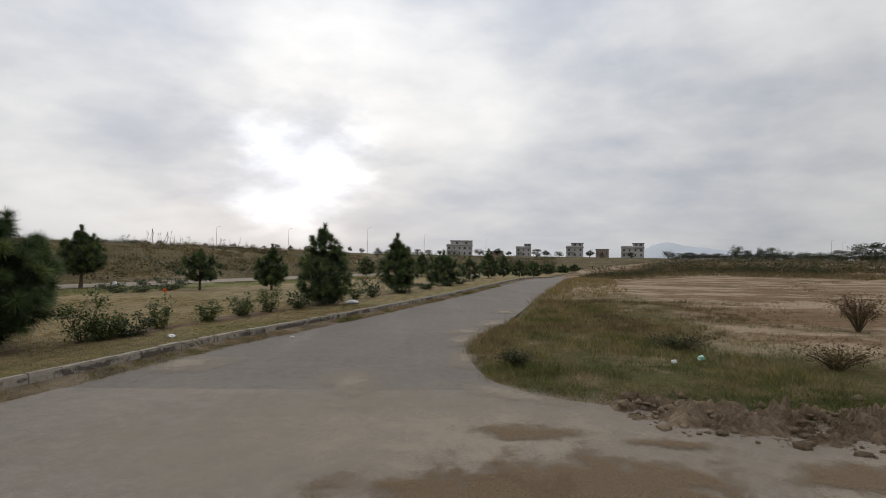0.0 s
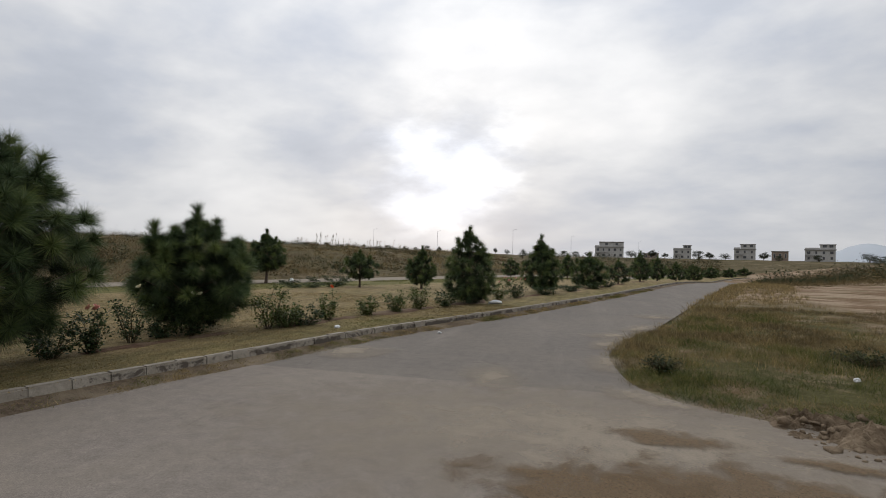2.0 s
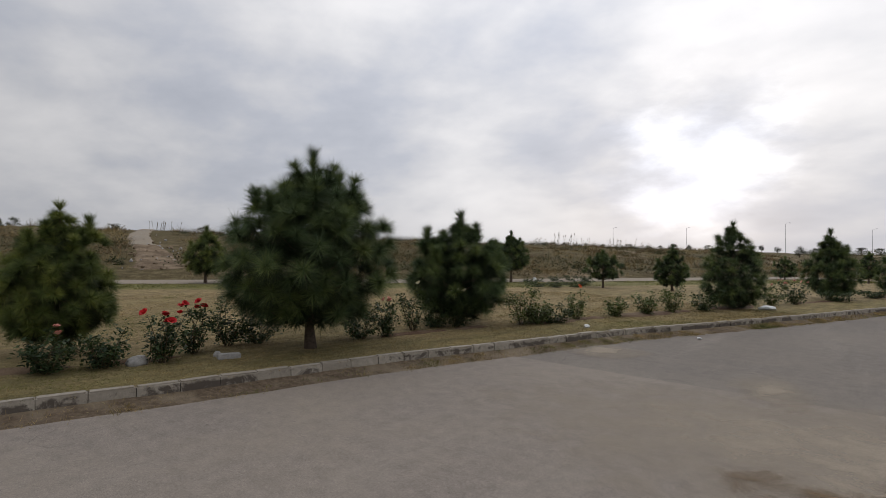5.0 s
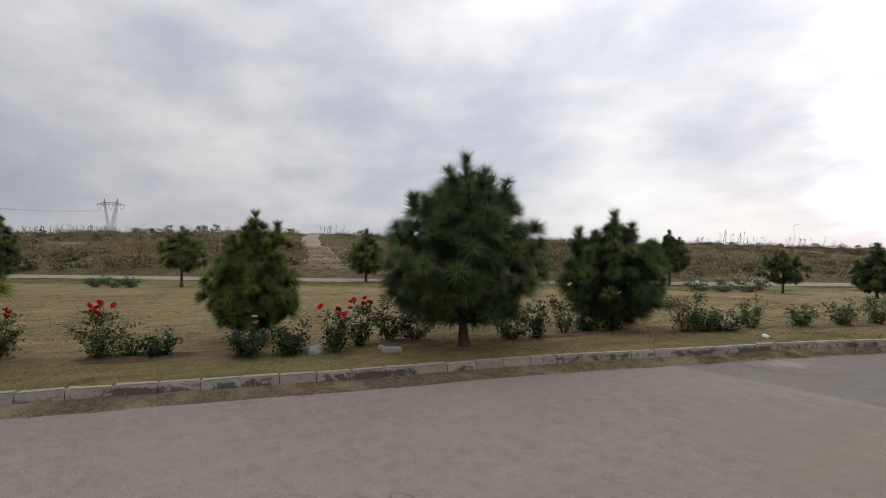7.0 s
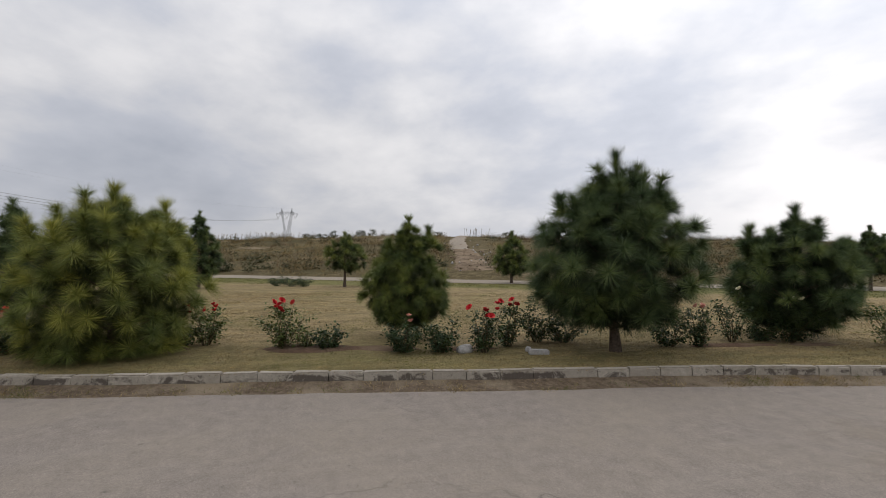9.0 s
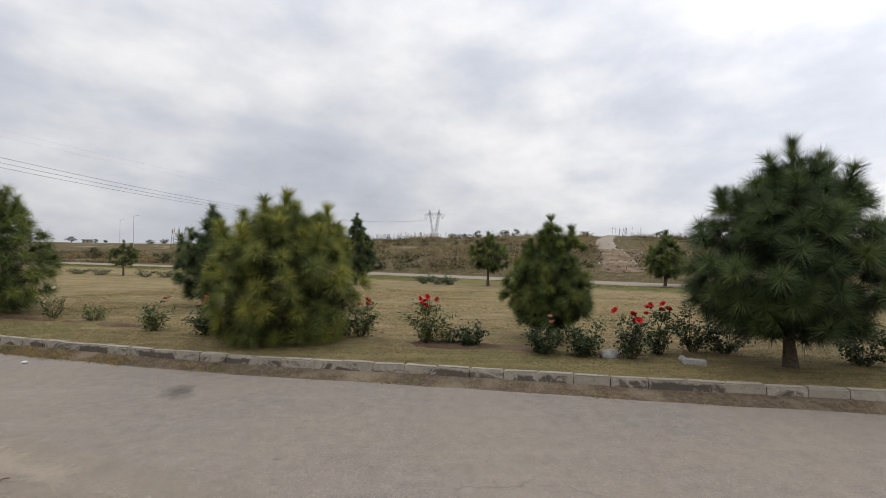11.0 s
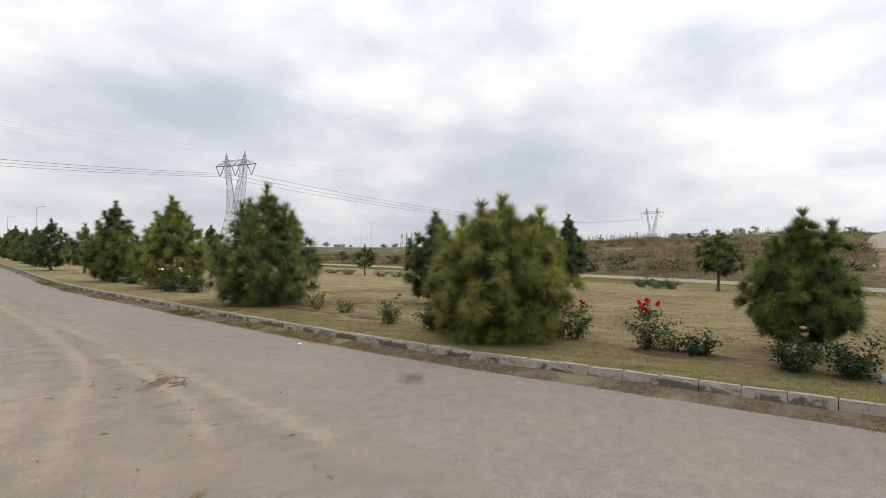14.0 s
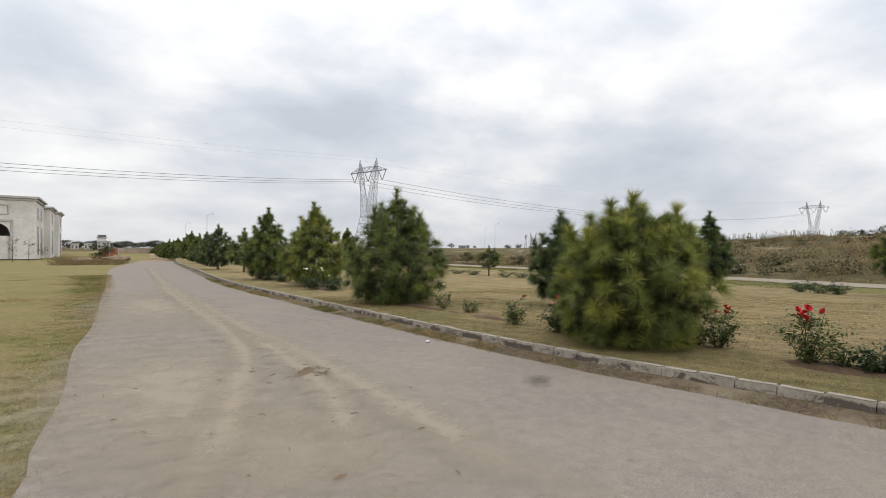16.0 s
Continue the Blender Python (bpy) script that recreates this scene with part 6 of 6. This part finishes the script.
for az in (-23.5, -19.9, -17.0, -15.8, -12.6, -11.2, -10.2, -7.2, -6.0, -5.0, -4.0, 0.4, 1.6, 2.8, 4.1):
    plant(KINDS[int(abs(az) * 7) % 4], az, 285.0, 2.6 + (abs(az) * 13 % 1.7), 5.0, 1.7)
for az, top in ((26.4, 1.45), (24.6, 1.35), (21.97, 1.36), (20.06, 1.3), (19.0, 1.22), (17.82, 1.4), (16.4, 1.32), (14.6, 1.3), (13.0, 1.36), (11.6, 1.3), (10.17, 1.3), (8.9, 1.15), (7.2, 1.2), (5.9, 1.1), (28.6, 1.5), (30.6, 1.45), (33.0, 1.5), (36.0, 1.55), (39.5, 1.7), (44.7, 1.72)):
    r = 175.0
    x, y = bearing(az, r)
    plant(KINDS[int(az * 5) % 4], az, r, max(1.2, 1.65 + math.tan(radians(top)) * r - ground_at(x, y)), 5.0, 1.0)
for az, top, r, wide in ((95.5, 1.42, 86, 0.9), (86.8, 1.62, 92, 1.3), (85.65, 2.1, 98, 0.7), (82.6, 2.3, 100, 0.75), (81.4, 2.32, 104, 0.6), (74.2, 2.05, 88, 1.0), (88.5, 1.6, 98, 0.8), (66.5, 2.0, 90, 0.9), (63.0, 1.95, 88, 0.9), (57.5, 1.85, 90, 1.0), (52.0, 1.65, 92, 0.9), (78.0, 2.2, 100, 0.6)):
    x, y = bearing(az, r)
    plant(BUSH[int(az) % 2], az, r - 8, max(0.9, 1.65 + math.tan(radians(top + 0.25)) * r - ground_at(x, y)), 2.0, wide * 1.2)
for az, top in ((127.5, 0.95), (125.2, 1.0), (123.4, 0.8), (122.6, 0.75), (119.0, 0.85), (117.8, 0.95), (115.5, 0.8), (114.6, 0.72), (112.0, 0.8), (110.4, 0.75), (156.97, 0.8), (155.5, 0.72), (154.2, 0.75), (153.2, 0.7), (157.9, 0.62), (161.2, 0.85), (161.7, 0.8), (160.5, 0.7), (150.5, 0.8), (147.0, 0.8), (143.0, 0.85), (139.0, 0.8), (131.0, 0.8), (129.0, 0.9)):
    r = 290.0
    plant(KINDS[int(az * 7) % 4], az, r, max(1.5, 1.65 + math.tan(radians(top)) * r - ground_at(*bearing(az, r))), 5.0, 1.5)
for k in range(20):
    plant(KINDS[(k * 3) % 4], 152.6 + 0.5 * k, 300.0 - (k * 29 % 40), 2.0 + (k * 7 % 9) * 0.2, 5.0, 2.4)
plant(BUSH[0], 159.7, 118.0, 3.0, 2.0, 1.0)
for k in range(44):
    az = -24.0 - 0.45 * k
    plant(KINDS[(k * 5) % 4], az, 250.0 + (k * 37 % 50), 1.6 + (k * 7 % 11) * 0.16, 5.0, 2.6)
# scrub at the foot of the rise and by the track
for az, r, h, wide in ((96.9, 39, 1.0, 1.1), (98.5, 41, 0.9, 1.2), (118.0, 62, 1.2, 1.1), (115.5, 66, 1.3, 1.0), (120.5, 70, 1.3, 1.0), (113.0, 60, 1.0, 1.0), (123.5, 72, 1.5, 1.0), (108.0, 55, 0.9, 1.2)):
    ob = plant(BUSH[int(az) % 2], az, r, h, 2.0, wide)
    tagged(ob, "low withered bush beyond the track", "bush")


def reeds(az, r, top, count, spread, seed):
    """Tall plumed reeds on the skyline."""
    rng = np.random.default_rng(seed)
    x, y = bearing(az, r)
    z = ground_at(x, y)
    h = max(1.2, 1.65 + math.tan(radians(top)) * r - z)
    base = thing("reed_clump", "tall dry plumed reeds on the rise", "reeds", (x, y, z), "reed clumps", turn=az)
    stems, plumes = [], []
    for k in range(count):
        px, py = rng.normal() * spread, rng.normal() * 0.4
        hh = h * rng.uniform(0.65, 1.0)
        lean = rng.normal() * 0.12 + 0.10
        tip = np.array([px + lean * hh, py, hh])
        root = np.array([px, py, -0.1])
        stems.append(tube([root, root * 0.4 + tip * 0.6, tip], [0.022, 0.018, 0.012], 4))
        plumes.append(tube([root * 0.15 + tip * 0.85, root * 0.07 + tip * 0.93, tip * 1.03], [0.02, 0.055, 0.012], 5))
    v, f = join(stems)
    mesh_ob("reed_stems", v, f, STEM, base)["kind"] = "stuff"
    v, f = join(plumes)
    mesh_ob("reed_plumes", v, f, PATH_DIRT, base)["kind"] = "stuff"


for i, (az, r, top, count, spread) in enumerate(((97.6, 92, 1.95, 26, 1.6), (95.0, 92, 1.75, 20, 1.6), (92.3, 92, 2.05, 26, 1.5), (90.3, 94, 1.8, 12, 1.2), (70.2, 88, 2.9, 14, 0.9), (66.8, 88, 2.3, 8, 1.0), (29.0, 98, 2.6, 14, 1.2), (26.8, 100, 2.0, 9, 1.2), (23.6, 110, 1.95, 14, 1.6), (21.1, 115, 1.6, 8, 1.3), (116.9, 60, 2.35, 8, 0.5), (31.5, 95, 2.0, 8, 1.0))):
    reeds(az, r, top, count, spread, 70 + i)

# ---- buildings ----
PLASTER = material("grey_plaster", lambda n, p: n.mix(n.ramp(n.noise(p, 0.25, 5, 0.6), [(0.45, (0, 0, 0)), (0.65, (0.6, 0.6, 0.6))]), n.ramp(n.noise(p, 3, 5, 0.65), [(0.3, (0.40, 0.39, 0.37)), (0.7, (0.52, 0.505, 0.475))]), (0.32, 0.305, 0.28)), 0.9, 0.2, (8, 0.02))
PLASTER_TRIM = material("dull_trim_plaster", lambda n, p: n.ramp(n.noise(p, 2, 5, 0.6), [(0.3, (0.26, 0.25, 0.24)), (0.7, (0.36, 0.35, 0.33))]), 0.9, 0.2)
BRICKWORK = material("bare_brickwork", lambda n, p: n.ramp(n.noise(p, 1.2, 5, 0.6), [(0.3, (0.22, 0.165, 0.13)), (0.7, (0.34, 0.27, 0.22))]), 0.95, 0.1)
GLAZED = material("dark_window_glass", lambda n, p: n.ramp(n.noise(p, 0.5, 2), [(0.3, (0.06, 0.062, 0.066)), (0.7, (0.10, 0.102, 0.106))]), 0.15, 0.5)
ORANGE_CLOTH = material("faded_orange_mesh", lambda n, p: n.ramp(n.noise(p, 1.2, 4), [(0.3, (0.22, 0.09, 0.05)), (0.7, (0.32, 0.14, 0.085))]), 0.9, 0.1)


def box(a, b, name, mat, parent, label=""):
    """Box between two corners, with softened edges."""
    lo, hi = np.minimum(a, b), np.maximum(a, b)
    bm = bmesh.new()
    bmesh.ops.create_cube(bm, size=1.0)
    for v in bm.verts:
        v.co = Vector([(lo[i] + hi[i]) / 2 + v.co[i] * (hi[i] - lo[i]) for i in range(3)])
    bmesh.ops.bevel(bm, geom=bm.edges[:], offset=min(0.03, min(hi - lo) * 0.2), segments=1, affect="EDGES")
    me = bpy.data.meshes.new(name)
    bm.to_mesh(me)
    bm.free()
    me.materials.append(mat)
    ob = new(name, me)
    ob.parent = parent
    if label:
        ob["label"] = label
    return ob


def house(az_a, az_b, top, low, r, storeys, columns, mat, label, block=None):
    """A far block of flats or house: walls, roof slab, windows, an upper room and porch."""
    az = (az_a + az_b) / 2
    x, y = bearing(az, r)
    z = min(ground_at(x, y), 1.65 + math.tan(radians(low)) * r)
    w = abs(az_a - az_b) * math.pi / 180 * r
    h = 1.65 + math.tan(radians(top)) * r - z
    base = thing("house", label, "building", (x, y, z), "distant houses", turn=az)
    d = w * 0.8
    main = h * (0.66 if storeys > 1 else 0.92)
    box((-w / 2, -d / 2, -1), (w / 2, d / 2, main), "wall", mat, base)
    box((-w / 2 - 0.3, -d / 2 - 0.5, main), (w / 2 + 0.3, d / 2 + 0.3, main + 0.35), "roof", PLASTER_TRIM, base)
    if storeys > 1:
        side = block if block is not None else (0.0, 0.5)
        room = box((side[0] * w, -d * 0.46, main + 0.354), (side[1] * w, d * 0.4, h - 0.25), "upper_room", mat, base)
        box((side[0] * w - 0.3, -d * 0.5, h - 0.246), (side[1] * w + 0.3, d * 0.44, h), "roof", PLASTER_TRIM, base)
        for c in (0.3, 0.72):
            cx = (side[0] * (1 - c) + side[1] * c) * w
            box((cx - 0.7, -d * 0.46 - 0.06, main + 1.2), (cx + 0.7, -d * 0.46 - 0.004, main + 2.4), "window", GLAZED, room)
        box((-w * 0.5, -d / 2, main + 0.35), (side[0] * w - 0.1, -d / 2 + 0.25, main + 1.1), "parapet", mat, base)
    fl = main / storeys
    for s in range(storeys):
        for c in range(columns):
            cx = -w / 2 + w * (c + 0.5) / columns
            ww = w / columns * (0.13, 0.20, 0.10)[(c + s) % 3]
            win = box((cx - ww - 0.15, -d / 2 - 0.12, s * fl + fl * 0.28), (cx + ww + 0.15, -d / 2 + 0.1, s * fl + fl * 0.80), "window", PLASTER_TRIM, base)
            box((cx - ww, -d / 2 - 0.16, s * fl + fl * 0.33), (cx + ww, -d / 2 - 0.125, s * fl + fl * 0.75), "pane", GLAZED, win)
        if s:
            box((-w / 2, -d / 2 - 0.9, s * fl), (-w / 2 + w * 0.45, -d / 2 - 0.17, s * fl + 0.2), "balcony", PLASTER_TRIM, base)
    return base


house(-0.4, -3.2, 2.08, 0.5, 330.0, 2, 5, PLASTER, "grey unfinished three-storey block far off", (-0.35, 0.5))
house(-8.0, -9.6, 1.8, 0.6, 330.0, 2, 3, PLASTER, "grey two-storey house far off", (0.05, 0.5))
house(-13.35, -15.1, 1.92, 0.55, 320.0, 2, 3, PLASTER, "pale grey two-storey house far off", (-0.2, 0.5))
house(-16.4, -17.7, 1.30, 0.7, 320.0, 1, 3, BRICKWORK, "low bare brick house far off")
house(-18.95, -21.15, 1.90, 0.45, 300.0, 2, 4, PLASTER, "cream two-storey villa with many windows", (0.0, 0.5))
house(-5.2, -6.6, 0.95, 0.55, 330.0, 1, 3, BRICKWORK, "low brown brick house far off")
house(158.9, 159.9, 1.28, 0.1, 210.0, 3, 3, PLASTER, "small unfinished three-storey house down the road", (-0.5, 0.2))
house(160.3, 160.9, 0.66, 0.2, 240.0, 1, 2, PLASTER, "low white house down the road")
house(161.3, 161.9, 0.62, 0.2, 235.0, 1, 2, PLASTER, "low white house down the road")
house(123.6, 124.4, 0.72, 0.4, 300.0, 1, 3, PLASTER, "low white house beyond the park")
house(116.0, 116.7, 0.66, 0.4, 300.0, 1, 3, PLASTER, "low white house beyond the park")


def make_hall():
    """The large unfinished hall beside the road: front with an arched doorway, stepped blocks along the road."""
    cx, cy = bearing(164.4, 106.0)
    turn = 159.3
    base = thing("assembly_hall", "large unfinished grey plastered hall with arched doorway", "building", (cx, cy, 0.25), turn=turn)
    # local x to the right of someone facing it, y away from them; the corner at the road is the origin
    H = 9.7
    W = -34.0
    # front wall with an arched doorway
    arches = []
    for c in (-5.2, -15.0, -24.8):
        loop = [(c - 2.0, 0.0), (c - 2.0, 3.9)]
        loop += [(c - 2.0 * math.cos(t), 3.9 + 1.9 * math.sin(t)) for t in np.linspace(0.2, math.pi - 0.2, 12)]
        loop += [(c + 2.0, 3.9), (c + 2.0, 0.0)]
        arches.append(loop)
    outline = [(W, 0.0)]
    for loop in reversed(arches):
        outline += loop
    outline += [(0.0, 0.0), (0.0, H), (W, H)]
    bm = bmesh.new()
    face = bm.faces.new([bm.verts.new((a, 0.0, b)) for a, b in outline])
    ext = bmesh.ops.extrude_face_region(bm, geom=[face])
    for g in ext["geom"]:
        if isinstance(g, bmesh.types.BMVert):
            g.co.y += 0.6
    bmesh.ops.triangulate(bm, faces=bm.faces[:])
    bmesh.ops.recalc_face_normals(bm, faces=bm.faces[:])
    me = bpy.data.meshes.new("front_wall")
    bm.to_mesh(me)
    bm.free()
    me.materials.append(PLASTER)
    wall = new("front_wall", me)
    wall.parent = base
    # rooms behind and stepped blocks along the road
    box((W, 0.6, 0), (W + 0.5, 42, H - 0.1), "side_wall", PLASTER, base)
    box((W + 0.5, 9.0, 0), (-0.5, 9.5, H - 0.1), "inner_wall", PLASTER, base)
    box((W, 0.6, H - 0.5), (-0.01, 42, H - 0.12), "roof", PLASTER_TRIM, base)
    box((-0.5, 0.6, 0), (-0.01, 13.0, H - 0.5), "side_wall", PLASTER, base)
    box((-2.2, 13.0, 0), (-1.7, 18.0, H - 1.6), "side_wall", PLASTER, base)
    box((-3.0, 18.0, 0), (0.6, 27.5, H - 0.25), "side_block", PLASTER, base)
    box((-2.2, 27.5, 0), (-1.7, 33.0, H - 1.6), "side_wall", PLASTER, base)
    box((-3.0, 33.0, 0), (1.0, 42.0, H - 0.25), "side_block", PLASTER, base)
    for a, b, c, d, z in ((W - 0.5, 0.5, -0.5, 13.4, H), (-3.4, 1.1, 17.6, 27.9, H - 0.25), (-3.4, 1.5, 32.6, 42.4, H - 0.25)):
        box((a, c, z), (b, d, z + 0.35), "cornice", PLASTER_TRIM, base, "dull grey moulded cornice")
        box((a + 0.3, c + 0.3, z - 0.35), (b - 0.3, d - 0.3, z - 0.004), "cornice", PLASTER_TRIM, base)
    # raised frame over each doorway and band under it
    for c in (-5.2, -15.0, -24.8):
        for a, b in (((c - 3.4, 7.0), (c + 1.9, 7.2)), ((c - 3.4, 8.5), (c + 1.9, 8.7)), ((c - 3.4, 7.2), (c - 3.2, 8.5)), ((c + 1.7, 7.2), (c + 1.9, 8.5))):
            box((a[0], -0.14, a[1]), (b[0], -0.004, b[1]), "panel_frame", PLASTER_TRIM, base)
        box((c - 3.6, -0.16, 5.95), (c + 2.4, -0.004, 6.3), "door_band", PLASTER_TRIM, base)
        box((c + 2.05, -0.16, 0), (c + 2.4, -0.004, 5.946), "door_pier", PLASTER_TRIM, base)
        box((c - 2.5, -0.12, 0), (c - 2.05, -0.004, 5.946), "door_pier", PLASTER_TRIM, base)
        box((c - 1.99, 0.35, 0), (c + 1.99, 0.5, 3.7), "door_screen", PLASTER, base, "pale boarded lower half of the doorway")
    # tall windows in the road front
    for yy, xx in ((3.2, 0.0), (8.6, 0.0), (22.6, 0.6), (37.5, 1.0)):
        win = box((xx - 0.02, yy - 0.9, 0.6), (xx + 0.10, yy + 0.9, 5.4), "window", PLASTER_TRIM, base)
        box((xx + 0.104, yy - 0.7, 0.8), (xx + 0.13, yy + 0.7, 5.2), "pane", GLAZED, win)
        win = box((xx - 0.02, yy - 0.9, 6.6), (xx + 0.10, yy + 0.9, 8.5), "window", PLASTER_TRIM, base)
        box((xx + 0.104, yy - 0.7, 6.8), (xx + 0.13, yy + 0.7, 8.3), "pane", GLAZED, win)


make_hall()


def sapling(az, r, h, seed):
    rng = np.random.default_rng(seed)
    x, y = bearing(az, r)
    base = thing("sapling", "spindly bare sapling before the hall", "sapling", (x, y, 0.1), "saplings before the hall")
    v, f = tube([(0, 0, -0.2), (0.03, 0, h * 0.5), (0, 0.02, h)], [0.05, 0.035, 0.012], 6)
    mesh_ob("trunk", v, f, BARK, base)
    tips, limbs = [], []
    for k in range(14):
        a = rng.uniform(0, 6.28)
        zz = h * rng.uniform(0.2, 0.9)
        t = np.array([math.cos(a) * 0.5, math.sin(a) * 0.5, zz + 0.25])
        limbs.append(tube([(0, 0, zz), t], [0.02, 0.008], 4))
        tips.append(t)
    v, f = join(limbs)
    mesh_ob("twigs", v, f, BARK, base)["kind"] = "stuff"
    v, f = leafy(rng, np.array(tips), 0.12, 110, 0.16)
    mesh_ob("crown", v, f, SCRUB, base)


for az, r, h, seed in ((165.95, 92.0, 3.2, 1), (164.85, 95.0, 3.3, 2), (163.95, 97.0, 2.3, 3)):
    sapling(az, r, h, seed)


def make_rubble():
    """Dumped earth and an orange screen where the road ends."""
    x, y = bearing(158.4, 104.0)
    boulder("rubble_heap", x, y, 0.25, (5.0, 2.6, 1.3), CLOD, "low heap of dumped earth at the end of the road", "rubble", 9, rough=0.5, turn=20)
    x, y = bearing(161.0, 96.0)
    boulder("rubble_heap", x, y, 0.2, (6.5, 2.4, 0.8), CLOD, "low heap of pale rubble on the verge", "rubble", 13, rough=0.6, turn=60)
    x, y = bearing(158.1, 132.0)
    base = thing("site_fence", "faded orange screen fence at the end of the road", "fence", (x, y, 0.3), turn=158.1)
    for k in range(3):
        box((-3.6 + k * 1.6, -0.06, -0.3), (-3.5 + k * 1.6, 0.06, 2.0), "post", STEEL, base)
        if k < 2:
            box((-3.5 + k * 1.6, -0.02, 0.1), (-2.0 + k * 1.6 - 0.004, 0.03, 1.9), "panel", ORANGE_CLOTH, base)
    x, y = bearing(156.6, 150.0)
    base = thing("boundary_wall", "low brown brick boundary wall across the end", "wall", (x, y, 0.4), turn=156.6)
    box((-7, -0.2, -0.5), (7, 0.2, 1.7), "wall", BRICKWORK, base)
    box((-7.1, -0.28, 1.7), (7.1, 0.28, 1.85), "coping", PLASTER_TRIM, base)


make_rubble()
# pale blue stands in for the haze of distance, put into the base colour
HILL = material("hazy_blue_hill", lambda n, p: n.ramp(n.noise(p, 0.004, 5, 0.6), [(0.3, (0.50, 0.53, 0.56)), (0.7, (0.54, 0.57, 0.60))]), 1.0, 0.0)


def make_hill():
    """Far hills, faint at the edge of the plain."""
    verts, faces = [], []
    cols, rows = 60, 8
    for i in range(cols + 1):
        az = -19.0 - 14.0 * i / cols
        prof = 0.95 * math.exp(-((az + 23.2) / 1.9) ** 2) + 0.45 * math.exp(-((az + 26.5) / 2.2) ** 2) + 0.35
        prof *= 1 + 0.08 * noise.noise((az * 1.7, 0, 0))
        for k in range(rows + 1):
            u = k / rows
            r = 2400 + 500 * u
            x, y = bearing(az, r)
            verts.append((x, y, 6 + 2900 * math.tan(radians(max(prof, 0) + 0.55)) * math.sin(u * math.pi / 2)))
    for i in range(cols):
        for k in range(rows):
            a = i * (rows + 1) + k
            faces.append((a, a + rows + 1, a + rows + 2, a + 1))
    tagged(mesh_ob("far_hill", verts, faces, HILL, smooth=True), "faint blue hill on the horizon", "hill", kind="structure")


make_hill()
# the patterns for the trees are not part of the place
for pattern in KINDS + BUSH:
    for ob in (*pattern.children_recursive, pattern):
        bpy.data.objects.remove(ob)


# ---- the shallow dip that the road runs into, north-east of the park ----
def dip(x, y):
    r, az = math.hypot(x, y), math.degrees(math.atan2(-x, y))
    smooth = lambda u: (lambda c: c * c * (3 - 2 * c))(min(max(u, 0.0), 1.0))
    return 1.15 * smooth((r - 38) / 55) * smooth((10 - az) / 10) * smooth((az + 27) / 10) * smooth((230 - r) / 100)


for ob in list(bpy.data.objects):
    if ob.parent or ob.type in {"CAMERA", "LIGHT"}:
        continue
    if ob.name.split(".")[0] == "kerb":
        for stone in ob.children:
            if stone.name.startswith("kerb_stone_far"):
                for v in stone.data.vertices:
                    v.co.z -= dip(v.co.x, v.co.y)
            else:
                stone.location.z -= dip(stone.location.x, stone.location.y)
    elif ob.type == "MESH" and ob.location.length < 1e-6:
        co = np.empty(len(ob.data.vertices) * 3)
        ob.data.vertices.foreach_get("co", co)
        co = co.reshape(-1, 3)
        r = np.hypot(co[:, 0], co[:, 1])
        for i in np.where((r > 38) & (r < 230) & (co[:, 1] > 0))[0]:
            co[i, 2] -= dip(co[i, 0], co[i, 1])
        ob.data.vertices.foreach_set("co", co.ravel())
    else:
        ob.location.z -= dip(ob.location.x, ob.location.y)
